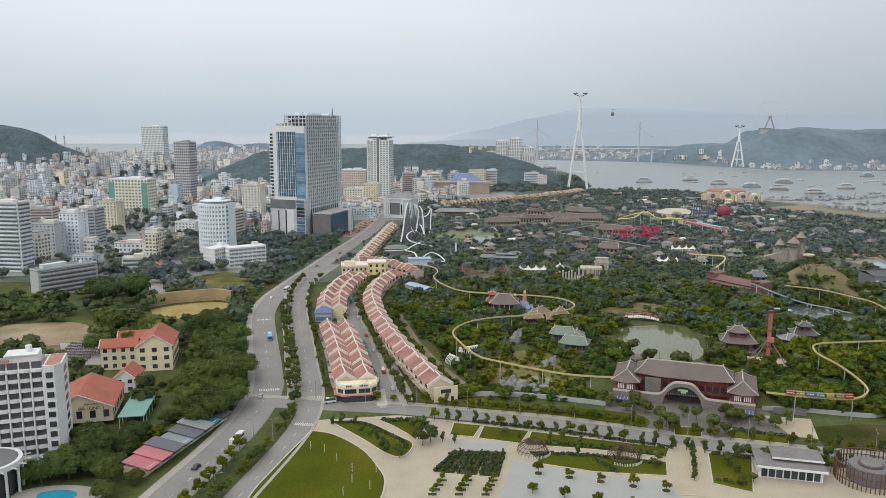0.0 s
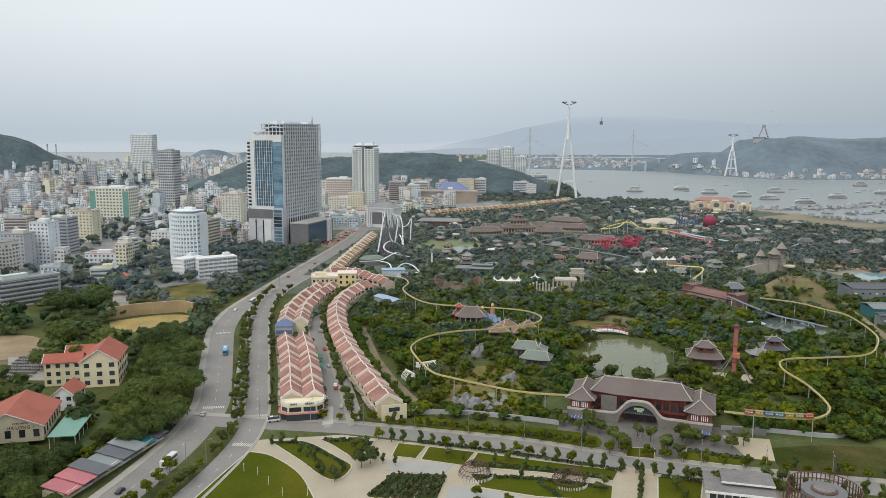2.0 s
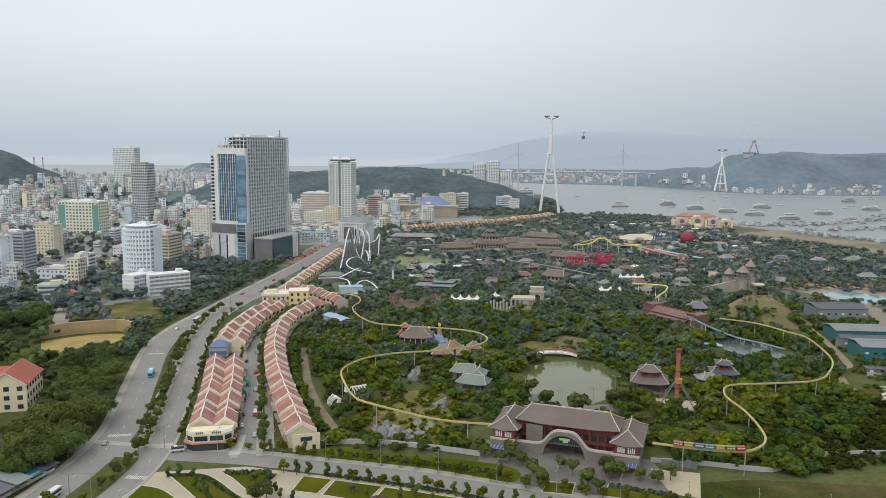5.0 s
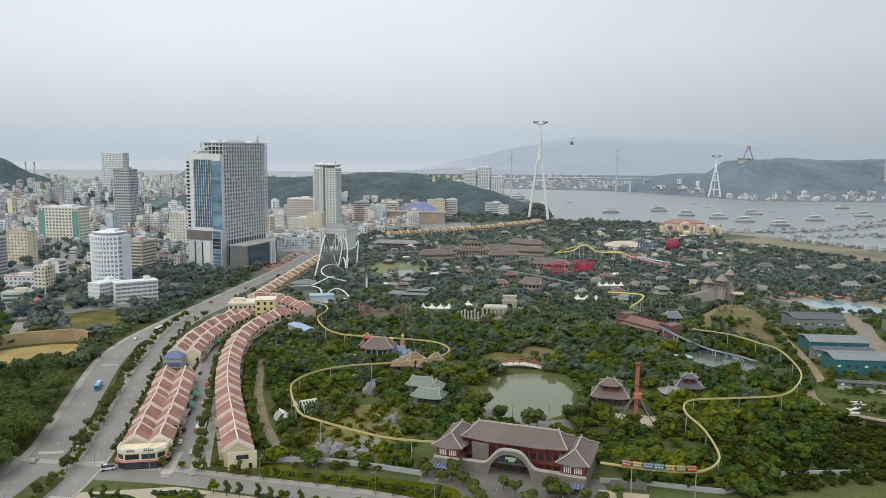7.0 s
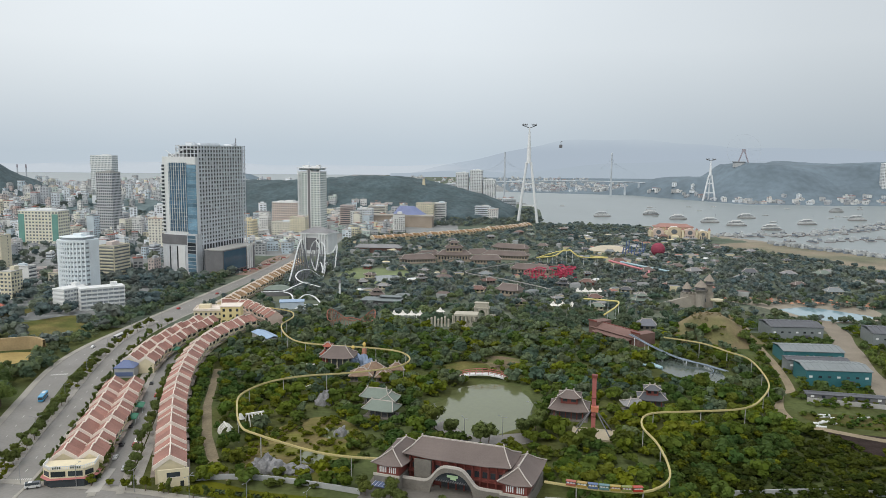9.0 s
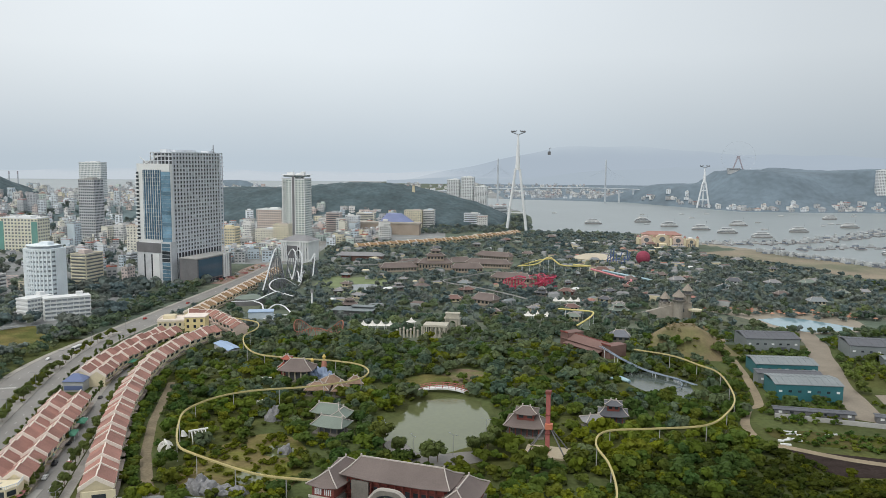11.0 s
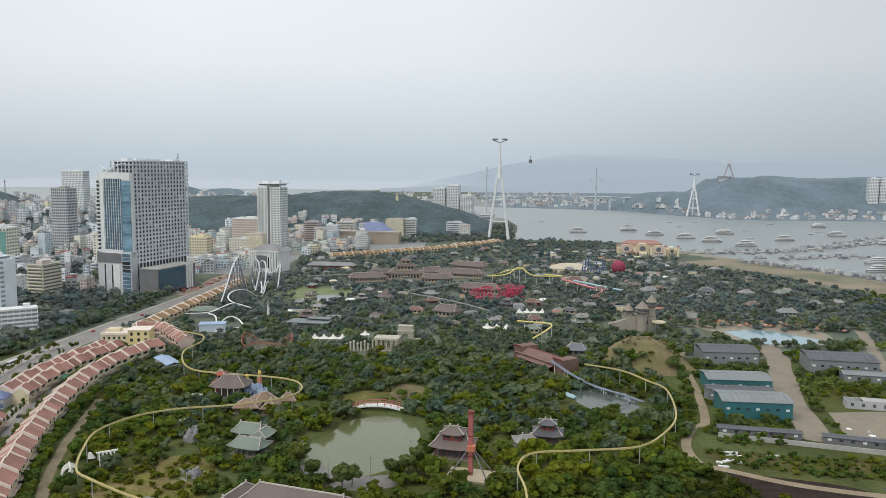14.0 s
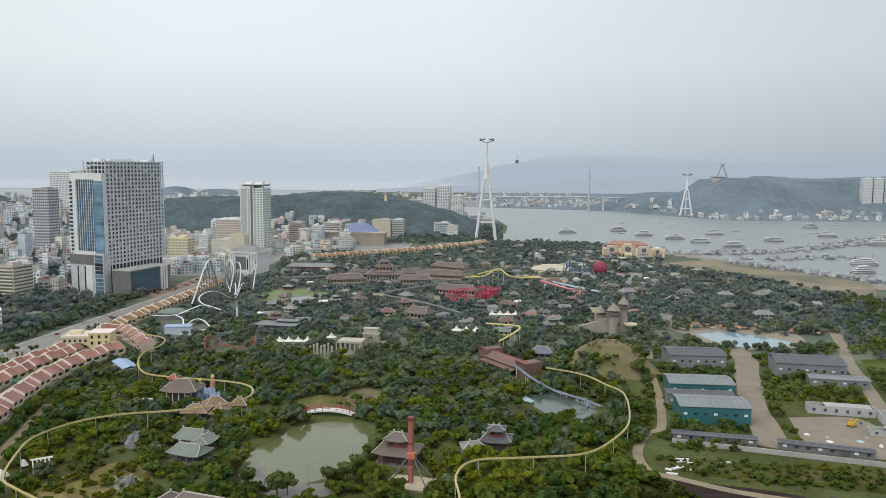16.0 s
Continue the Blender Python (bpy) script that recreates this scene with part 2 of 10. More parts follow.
def beam(bm, a, b, r, n=4, r2=None):
    """A straight bar from a to b."""
    a, b = Vector(a), Vector(b)
    q = (b - a).to_track_quat("Z", "Y")
    rings = []
    for p, rr in ((a, r), (b, r2 if r2 is not None else r)):
        rings.append([bm.verts.new(p + q @ Vector((rr * math.cos(2 * math.pi * (i + .5) / n), rr * math.sin(2 * math.pi * (i + .5) / n), 0))) for i in range(n)])
    for i in range(n):
        bm.faces.new((rings[0][i], rings[0][(i + 1) % n], rings[1][(i + 1) % n], rings[1][i]))
    bm.faces.new(rings[1])
    bm.faces.new(rings[0][::-1])
    return bm


def sweep(bm, pts, r, n=6):
    """One tube along a line of points."""
    P = [Vector(p) for p in pts]
    rings = []
    for i, p in enumerate(P):
        d = (P[min(i + 1, len(P) - 1)] - P[max(i - 1, 0)]).normalized()
        q = d.to_track_quat("Z", "Y")
        rings.append([bm.verts.new(p + q @ Vector((r * math.cos(2 * math.pi * k / n), r * math.sin(2 * math.pi * k / n), 0))) for k in range(n)])
    for a, b in zip(rings, rings[1:]):
        gap = min(range(n), key=lambda s: (a[0].co - b[s].co).length)
        for k in range(n):
            bm.faces.new((a[k], a[(k + 1) % n], b[(k + 1 + gap) % n], b[(k + gap) % n]))
    bm.faces.new(rings[0][::-1])
    bm.faces.new(rings[-1])
    return bm


def spline(pts, step=6.0):
    """A smooth line through points, at even steps."""
    P = [np.array(p, float) for p in pts]
    P = [2 * P[0] - P[1]] + P + [2 * P[-1] - P[-2]]
    fine = []
    for i in range(1, len(P) - 2):
        a, b, c, d = P[i - 1:i + 3]
        for s in np.linspace(0, 1, 24, endpoint=False):
            fine.append(0.5 * (2 * b + (c - a) * s + (2 * a - 5 * b + 4 * c - d) * s ** 2 + (3 * b - a - 3 * c + d) * s ** 3))
    fine.append(P[-2])
    fine = np.array(fine)
    run = np.concatenate([[0], np.cumsum(np.linalg.norm(np.diff(fine, axis=0), axis=1))])
    n = max(2, int(round(run[-1] / step)) + 1)
    s = np.linspace(0, run[-1], n)
    return np.stack([np.interp(s, run, fine[:, k]) for k in range(fine.shape[1])], 1)


def sides(line):
    """Unit normals, to the left of a line on the ground."""
    d = np.gradient(line[:, :2], axis=0)
    d /= np.linalg.norm(d, axis=1)[:, None]
    return np.stack([-d[:, 1], d[:, 0]], 1)


def ribbon(bm, line, lo, hi, z0, z1=None):
    """A strip along a line from offset lo to hi, with a flank down to z1."""
    nrm = sides(line)
    rows = []
    for p, q in zip(line, nrm):
        row = [(p[0] + q[0] * lo, p[1] + q[1] * lo, z0), (p[0] + q[0] * hi, p[1] + q[1] * hi, z0)]
        if z1 is not None:
            row = [(row[0][0], row[0][1], z1)] + row + [(row[1][0], row[1][1], z1)]
        rows.append([bm.verts.new(v) for v in row])
    for a, b in zip(rows, rows[1:]):
        for i in range(len(a) - 1):
            bm.faces.new((a[i + 1], a[i], b[i], b[i + 1]))
    return bm


def slab(bm, ring, z0, z1):
    return prism(bm, ring, z0, z1)


def from_arrays(name, verts, faces, material):
    me = bpy.data.meshes.new(name)
    verts, faces = np.asarray(verts, np.float32), np.asarray(faces, np.int32)
    k = faces.shape[1]
    me.vertices.add(len(verts))
    me.vertices.foreach_set("co", verts.ravel())
    me.loops.add(faces.size)
    me.loops.foreach_set("vertex_index", faces.ravel())
    me.polygons.add(len(faces))
    me.polygons.foreach_set("loop_start", np.arange(0, faces.size, k, dtype=np.int32))
    me.update(calc_edges=True)
    me.validate()
    me.polygons.foreach_set("use_smooth", np.zeros(len(faces), bool))
    me.materials.append(material)
    return me


# ---- ground, sea and hills ----
HOME = [(-6000, -6000), (1900, -6000), (1100, 0), (960, 500), (830, 800), (705, 980), (672, 1090), (640, 1190), (575, 1300), (525, 1420), (490, 1490),
        (400, 1512), (290, 1530), (285, 1620), (310, 1700), (330, 1900), (320, 2150), (200, 2500), (-200, 2900), (-640, 3330), (-900, 3330), (-1250, 3250), (-1290, 2800), (-1240, 2560), (-1500, 2540), (-6000, 2600)]
ISLES = [[(-1240, 3760), (-1100, 3690), (-960, 3770), (-1000, 3870), (-1180, 3880)], [(-1010, 3640), (-860, 3570), (-700, 3630), (-720, 3740), (-960, 3740)]]
FAR = [(330, 2760), (740, 2600), (800, 2450), (950, 2160), (1356, 2150), (2500, 2000), (6000, 1800), (6000, 6000), (-600, 6000), (-300, 3400), (100, 2950)]


def signed(poly, X, Y):
    """Distance to the edge of a polygon, positive inside."""
    best, inside = np.full(X.shape, 1e9), np.zeros(X.shape, bool)
    for (ax, ay), (bx, by) in zip(poly, poly[1:] + poly[:1]):
        dx, dy = bx - ax, by - ay
        s = np.clip(((X - ax) * dx + (Y - ay) * dy) / (dx * dx + dy * dy), 0, 1)
        best = np.minimum(best, np.hypot(X - ax - s * dx, Y - ay - s * dy))
        cross = (ay > Y) != (by > Y)
        with np.errstate(divide="ignore", invalid="ignore"):
            inside ^= cross & (X < (bx - ax) * (Y - ay) / (by - ay if by != ay else 1e-9) + ax)
    return np.where(inside, best, -best)


def bump_hill(X, Y, cx, cy, rx, ry, h, yaw=0.0, flat=1.0):
    c, s = math.cos(radians(yaw)), math.sin(radians(yaw))
    u, v = ((X - cx) * c + (Y - cy) * s) / rx, (-(X - cx) * s + (Y - cy) * c) / ry
    r = np.clip(1 - np.hypot(u, v), 0, 1)
    return h * np.minimum(1, flat * r * r * (3 - 2 * r))


def hills(X, Y):
    wob = np.sin(X * 0.013 + 1.3) * np.sin(Y * 0.011) + 0.5 * np.sin(X * 0.031 + Y * 0.023)
    crest = np.interp(X, [-560, -470, -414, -241, -176, -5, 60, 152, 204, 236, 275], [0, 30, 54, 62, 68, 68, 58, 42, 30, 16, 0])
    front = np.clip((Y - 1545) / 220, 0, 1)
    back = np.clip((2120 - Y) / 260, 0, 1)
    z = crest * front * front * (3 - 2 * front) * back * back * (3 - 2 * back)
    west = np.interp(X, [-2600, -1900, -1500, -1270, -1189, -1149, -1108, -1059, -1027, -1000], [60, 150, 150, 112, 92, 78, 52, 24, 10, 0])
    front, back = np.clip((Y - 2020) / 190, 0, 1), np.clip((2520 - Y) / 260, 0, 1)
    z = np.maximum(z, west * front * front * (3 - 2 * front) * back)
    z = np.maximum(z, bump_hill(X, Y, -1103, 3790, 130, 120, 36, 0, 1.6))
    z = np.maximum(z, bump_hill(X, Y, -860, 3650, 150, 110, 30, 0, 1.6))
    z = np.maximum(z, bump_hill(X, Y, -650, 1760, 230, 190, 26, 0, 1.5))
    z = np.maximum(z, bump_hill(X, Y, 1750, 2640, 1050, 480, 106, 0, 2.2))
    z = np.maximum(z, bump_hill(X, Y, 1150, 2560, 330, 380, 104, 0, 1.7))
    z = np.maximum(z, bump_hill(X, Y, 850, 2560, 330, 260, 62, 0, 1.4))
    z = np.maximum(z, bump_hill(X, Y, 305, 612, 34, 44, 17, 0, 1.5))
    shore = np.where((X > 300) & (Y > 2000), np.clip(signed(FAR, X, Y) / 130, 0, 1), 1.0)
    return z * (1 + 0.07 * wob) * shore * (2 - shore)


xs = np.concatenate([np.arange(-6000, -1600, 150), np.arange(-1600, -420, 40), np.arange(-420, 1000, 12), np.arange(1000, 2600, 40), np.arange(2600, 6001, 170)])
ys = np.concatenate([np.arange(-6000, -200, 290), np.arange(-200, 200, 40), np.arange(200, 1700, 12), np.arange(1700, 3000, 32), np.arange(3000, 4000, 45), np.arange(4000, 4950, 100)])
GX, GY = np.meshgrid(xs, ys)
land = np.maximum(signed(HOME, GX, GY), signed(FAR, GX, GY))
for isle in ISLES:
    land = np.maximum(land, signed(isle, GX, GY))
pond_sd = lambda X, Y: 1 - np.hypot((X - 131 - 0.12 * (Y - 450)) / 27, (Y - 447) / 46)
GZ = np.clip(land / 6, -4, 0) + np.where(land > 0, hills(GX, GY), 0)
GZ = GZ - 2.0 * np.clip(pond_sd(GX, GY) * 4, 0, 1)
nx, ny = len(xs), len(ys)
idx = np.arange(nx * ny).reshape(ny, nx)
quads = np.stack([idx[:-1, :-1], idx[:-1, 1:], idx[1:, 1:], idx[1:, :-1]], -1).reshape(-1, 4)
me = from_arrays("ground", np.stack([GX, GY, GZ], -1).reshape(-1, 3), quads, SCRUB)
# bluest of the hill tones, haze over the strait included in the colour
FARHILL = mat("hazed_far_hillside", (0.145, 0.192, 0.232), 0.95, 0.22, 0.008, 0.05)
TOWN = mat("grey_town_ground", (0.25, 0.26, 0.26), 0.95, 0.25, 0.03, 0.3)
# park grass lifted and blued in colour to stand for haze
PARKG = mat("hazed_park_ground", (0.110, 0.140, 0.108), 0.95, 0.3, 0.03, 0.3, tint=(0.140, 0.155, 0.115), spec=0.1)
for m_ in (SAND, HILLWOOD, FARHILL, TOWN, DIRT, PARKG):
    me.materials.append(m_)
cx, cy, cz = (GX[:-1, :-1] + GX[1:, 1:]) / 2, (GY[:-1, :-1] + GY[1:, 1:]) / 2, (GZ[:-1, :-1] + GZ[1:, 1:]) / 2
kind = np.zeros(cx.shape, np.int32)
kind[cy > 620] = 6
kind[(cx < -150 - 0.02 * cy) & (cy > 640)] = 4
kind[(cx < -48) & (cy > 1030) & (cy < 1720)] = 4
kind[(cx < 130) & (cy > 1330) & (cy < 1600)] = 4
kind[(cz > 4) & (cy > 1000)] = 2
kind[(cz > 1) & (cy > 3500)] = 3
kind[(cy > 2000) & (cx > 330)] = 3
kind[(cy > 2080) & (cx < 340) & (cx > -1000) & (cz < 4) & (cy < 3400)] = 4
coast = signed(HOME, cx, cy)
kind[(coast < 26) & (coast > -40) & (cy > 850) & (cy < 1330) & (cx > 450)] = 1
kind[(np.hypot((cx + 238) / 48, (cy - 446) / 36) < 1)] = 5
kind[(np.hypot((cx - 305) / 30, (cy - 612) / 40) < 1)] = 5
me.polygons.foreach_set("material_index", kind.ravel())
me.polygons.foreach_set("use_smooth", np.ones(len(quads), bool))
ground = tagged(new("ground", me), "rough green ground with town, hills and sandy shore", "ground", kind="structure")

bm = bmesh.new()
prism(bm, [(-6000, 900), (6000, 300), (6000, 4900), (-6000, 4900)], -1.4, -1.2)
tagged(place("water", bm, WATER), "calm grey-brown sea water under an overcast sky", "sea", kind="structure")
bm = bmesh.new()
prism(bm, [(131 + 30 * c + 0.12 * 46 * s, 447 + 49 * s) for c, s in ((math.cos(a), math.sin(a)) for a in np.linspace(0, 2 * math.pi, 40, endpoint=False))], -0.75, -0.6)
tagged(place("pond", bm, PONDWATER), "still green park pond reflecting the sky", "pond", kind="structure")



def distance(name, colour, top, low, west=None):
    """Far mountains: a glowing haze tone that thins out into mist towards the crest."""
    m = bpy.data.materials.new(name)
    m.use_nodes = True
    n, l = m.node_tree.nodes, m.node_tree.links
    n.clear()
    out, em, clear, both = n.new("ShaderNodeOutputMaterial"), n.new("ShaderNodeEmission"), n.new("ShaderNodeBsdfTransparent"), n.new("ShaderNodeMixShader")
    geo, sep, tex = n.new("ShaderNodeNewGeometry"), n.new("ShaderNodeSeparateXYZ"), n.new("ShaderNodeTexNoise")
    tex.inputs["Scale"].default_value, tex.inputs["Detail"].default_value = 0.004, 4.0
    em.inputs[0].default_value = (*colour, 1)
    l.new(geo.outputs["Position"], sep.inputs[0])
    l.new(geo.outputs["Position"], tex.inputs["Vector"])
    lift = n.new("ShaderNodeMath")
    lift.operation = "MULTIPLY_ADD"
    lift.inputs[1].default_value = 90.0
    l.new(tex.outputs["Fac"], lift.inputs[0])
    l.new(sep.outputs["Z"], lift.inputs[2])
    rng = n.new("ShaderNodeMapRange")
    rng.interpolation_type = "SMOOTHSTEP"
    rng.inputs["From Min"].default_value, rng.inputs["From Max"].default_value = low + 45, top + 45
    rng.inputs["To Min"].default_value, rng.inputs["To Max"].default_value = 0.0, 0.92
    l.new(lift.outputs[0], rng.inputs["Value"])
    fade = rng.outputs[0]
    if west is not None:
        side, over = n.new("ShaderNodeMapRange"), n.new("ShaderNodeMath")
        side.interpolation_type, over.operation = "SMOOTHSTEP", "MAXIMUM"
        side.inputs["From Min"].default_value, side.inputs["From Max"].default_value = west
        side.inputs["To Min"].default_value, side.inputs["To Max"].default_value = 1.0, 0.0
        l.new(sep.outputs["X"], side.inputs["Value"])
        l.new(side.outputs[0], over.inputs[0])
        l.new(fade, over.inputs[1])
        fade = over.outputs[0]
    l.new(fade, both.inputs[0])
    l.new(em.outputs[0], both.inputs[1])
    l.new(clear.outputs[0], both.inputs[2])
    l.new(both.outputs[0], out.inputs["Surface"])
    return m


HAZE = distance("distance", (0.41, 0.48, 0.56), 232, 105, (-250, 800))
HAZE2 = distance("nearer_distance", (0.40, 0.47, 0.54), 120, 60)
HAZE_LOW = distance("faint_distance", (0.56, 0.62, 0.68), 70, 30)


def ridge(name, y, x0, x1, top, material):
    bm = bmesh.new()
    line = np.linspace(x0, x1, 120)
    hs = [top(x) for x in line]
    lo = [bm.verts.new((x, y, -5)) for x in line]
    hi = [bm.verts.new((x, y + 80, max(h, -4))) for x, h in zip(line, hs)]
    back = [bm.verts.new((x, y + 160, -5)) for x in line]
    for i in range(len(line) - 1):
        bm.faces.new((lo[i], lo[i + 1], hi[i + 1], hi[i]))
        bm.faces.new((hi[i], hi[i + 1], back[i + 1], back[i]))
    return tagged(place(name, bm, material), "pale blue-grey mountains far across the bay", "mountains", kind="structure")


soft = lambda x, c, w: math.exp(-((x - c) / w) ** 2)
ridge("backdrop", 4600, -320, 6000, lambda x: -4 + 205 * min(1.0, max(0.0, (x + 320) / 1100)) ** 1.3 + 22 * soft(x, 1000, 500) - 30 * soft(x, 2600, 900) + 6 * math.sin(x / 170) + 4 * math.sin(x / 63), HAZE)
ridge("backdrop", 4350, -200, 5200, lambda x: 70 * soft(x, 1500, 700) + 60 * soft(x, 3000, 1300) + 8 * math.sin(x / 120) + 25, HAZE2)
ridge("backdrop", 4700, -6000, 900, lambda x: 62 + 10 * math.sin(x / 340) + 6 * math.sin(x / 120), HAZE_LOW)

# ---- roads ----
ROAD_L = spline([(-116, 60), (-104, 200), (-95, 256), (-89, 290), (-85, 325), (-86, 362), (-94, 398), (-108, 452), (-122, 510), (-126, 560), (-121, 620), (-112, 700), (-104, 770), (-92, 870), (-84, 960), (-80, 1100), (-60, 1300)])
ROAD_R = spline([(-88, 170), (-72, 251), (-62, 310), (-63, 352), (-73, 397), (-85, 452), (-101, 523), (-110, 585), (-109, 640), (-101, 700)])
CROSS = spline([(-120, 352), (-86, 345), (-50, 340), (-20, 336), (9, 329), (53, 318), (86, 305), (110, 297), (140, 289), (190, 278), (300, 262), (500, 240)])
LANE = spline([(-22, 338), (-36, 398), (-49, 453), (-61, 508), (-67, 545), (-66, 600), (-58, 645)])


def road(line, half, label, walks=(True, True), width=3.0, z=0.06):
    bm = ribbon(bmesh.new(), line, -half, half, z, -0.2)
    tagged(place("road", bm, ASPHALT), label, "road", kind="structure")
    for side, on in zip((-1, 1), walks):
        if on:
            lo, hi = sorted((side * (half - 0.05), side * (half + width)))
            bm = ribbon(bmesh.new(), line, lo, hi, z + 0.14, -0.2)
            tagged(place("pavement", bm, PAVING), "pale slab pavement with a kerb", "pavement", kind="structure")


road(ROAD_L, 7.3, "grey asphalt avenue, inbound carriageway", (False, True), 3.5)
road(ROAD_R, 5.2, "grey asphalt avenue, outbound carriageway", (True, False), 1.3, 0.07)
road(CROSS, 5.6, "grey asphalt cross street in front of the park gate", (False, True), 4.0, 0.05)
road(LANE, 3.8, "grey asphalt shopping lane between the shop rows", (True, True), 3.0, 0.065)
KEEP = []          # places kept free of trees: x, y, radius


def keep_line(line, r):
    for p in line[::1]:
        KEEP.append((p[0], p[1], r))


for line, r in ((ROAD_L, 10), (ROAD_R, 8), (CROSS, 11), (LANE, 9)):
    keep_line(line, r)


# ---- shop rows ----
def shop_house(length, depth, eave, apex, label, wall, group, roof=None):
    """One unit of a terrace: the ridge runs along the row (local x), the party wall stands proud as a white chevron."""
    t = thing("shop_house", 0, 0, 0, 0, label, "shop house", group)
    bm = bmesh.new()
    prof = [(-depth / 2, 0.0), (depth / 2, 0.0), (depth / 2, eave), (0, apex), (-depth / 2, eave)]
    a = [bm.verts.new((-length / 2, y, z)) for y, z in prof]
    b = [bm.verts.new((length / 2, y, z)) for y, z in prof]
    for i in range(5):
        bm.faces.new((a[i], a[(i + 1) % 5], b[(i + 1) % 5], b[i]))
    bm.faces.new(a[::-1])
    bm.faces.new(b)
    bmesh.ops.recalc_face_normals(bm, faces=bm.faces)
    body_ = part("wall", bm, wall, t)
    for s in (-1, 1):
        bm = bmesh.new()
        o = 0.7
        slope = (apex - eave) / (depth / 2)
        e = (s * (depth / 2 + o), eave - o * slope)
        n = 7
        prof = []
        for k in range(n):      # tile courses, each lapping the one below
            f = k / n
            prof += [(e[0] * (1 - f), (e[1] + 0.1) * (1 - f) + (apex + 0.1) * f), (e[0] * (1 - f), (e[1] + 0.28) * (1 - f) + (apex + 0.28) * f)]
        prof.append((0, apex + 0.2))
        rows = [[bm.verts.new((x, y, z)) for x in (-length / 2, length / 2)] for y, z in prof]
        for r0, r1 in zip(rows, rows[1:]):
            bm.faces.new((r0[0], r0[1], r1[1], r1[0]))
        bmesh.ops.recalc_face_normals(bm, faces=bm.faces)
        part("roof_slope", bm, roof or TILE, t)
    bm = bmesh.new()
    for s in (-1, 1):
        y1 = s * (depth / 2 + 0.75)
        slope = (apex - eave) / (depth / 2)
        z1 = eave - 0.75 * slope
        ring = [(0, apex - 1.0), (y1, z1 - 1.0), (y1, z1 + 0.8), (0, apex + 0.8)]
        vs = [[bm.verts.new((x, y, z)) for y, z in ring] for x in (-length / 2 - 0.3, -length / 2 + 0.3)]
        for i in range(4):
            bm.faces.new((vs[0][i], vs[0][(i + 1) % 4], vs[1][(i + 1) % 4], vs[1][i]))
        bm.faces.new(vs[0])
        bm.faces.new(vs[1][::-1])
    bmesh.ops.recalc_face_normals(bm, faces=bm.faces)
    part("party_wall", bm, PARAPET, t, "whitish chevron parapet")
    part("ridge_cap", boxes((0, 0, apex + 0.1, length, 0.5, 0.35)), PARAPET, t)
    win = None
    for s in (-1, 1):
        m = pose(0, s * (depth / 2 + 0.03), eave - 2.6)
        if win is None:
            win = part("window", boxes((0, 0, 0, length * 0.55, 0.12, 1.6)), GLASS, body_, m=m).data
        else:
            part("window", win, GLASS, body_, m=m)
        part("awning", boxes((0, s * (depth / 2 + 0.9), 3.0, length - 0.5, 1.8, 0.18)), AWNING, t)
    return t


PARAPET = mat("pinkish_white_parapet", (0.78, 0.70, 0.63), 0.85, 0.1, 0.2, 1.5)
AWNING = mat("faded_awning_cloth", (0.30, 0.25, 0.22), 0.9, 0.2, 0.3, 1.0, piece=0.4)


def shop_row(pts, depth, eave, apex, length, label, wall, group, roof=None):
    line = spline(pts, length)
    step = np.linalg.norm(np.diff(line[:, :2], axis=0), axis=1).mean()
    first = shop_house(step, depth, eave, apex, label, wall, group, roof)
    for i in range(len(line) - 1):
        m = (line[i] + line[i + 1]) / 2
        d = line[i + 1] - line[i]
        pz = pose(m[0], m[1], (0.0, -0.9, -0.9, -0.1, -1.0)[i % 5], 0, 0, math.degrees(math.atan2(d[1], d[0])))
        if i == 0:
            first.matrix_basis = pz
        else:
            copy_thing(first, pz)
        KEEP.append((m[0], m[1], depth / 2 + 4.5))
    return line


SH = "cream two-storey shop house with a terracotta gable roof beside the lane"
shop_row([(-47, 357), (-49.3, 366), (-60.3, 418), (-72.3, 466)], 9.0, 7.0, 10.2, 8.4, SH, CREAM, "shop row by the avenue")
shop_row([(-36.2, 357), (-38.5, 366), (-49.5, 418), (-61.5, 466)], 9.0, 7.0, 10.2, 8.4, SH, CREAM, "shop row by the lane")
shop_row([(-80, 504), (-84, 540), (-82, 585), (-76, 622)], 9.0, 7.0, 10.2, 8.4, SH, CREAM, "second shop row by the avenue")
shop_row([(-69.5, 502), (-73.5, 540), (-71.5, 585), (-65.5, 622)], 9.0, 7.0, 10.2, 8.4, SH, CREAM, "second shop row by the lane")
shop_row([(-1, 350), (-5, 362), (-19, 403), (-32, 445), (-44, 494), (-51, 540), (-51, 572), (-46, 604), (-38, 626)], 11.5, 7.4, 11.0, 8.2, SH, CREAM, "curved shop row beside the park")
shop_row([(-76, 682), (-58, 684), (-40, 662), (-21, 635)], 12.0, 7.2, 10.5, 8.2, SH, PINKWALL, "shop row round the square")
shop_row([(-77, 690), (-72, 776), (-66, 871), (-62, 945)], 12.0, 6.5, 9.5, 8.4, "yellow shop house in a long terrace with a brown tiled roof", YELLOWWALL, "long terrace beyond the square", TILE_TAN)
shop_row([(0, 1195), (126, 1285), (180, 1335)], 12.0, 6.5, 9.5, 7.0, "yellow shop house in a far terrace with a brown tiled roof", YELLOWWALL, "far terrace at the park's edge", TILE_TAN)
shop_row([(182, 1355), (229, 1400), (262, 1450)], 14.0, 6.0, 9.0, 7.0, "yellow shop house in a far terrace with a brown tiled roof", YELLOWWALL, "far terrace near the pylon", TILE_TAN)


t = thing("end_house", 1.6, 346.4, 0, 107, "cream gable end house of the curved shop row", "shop house", "curved shop row beside the park")
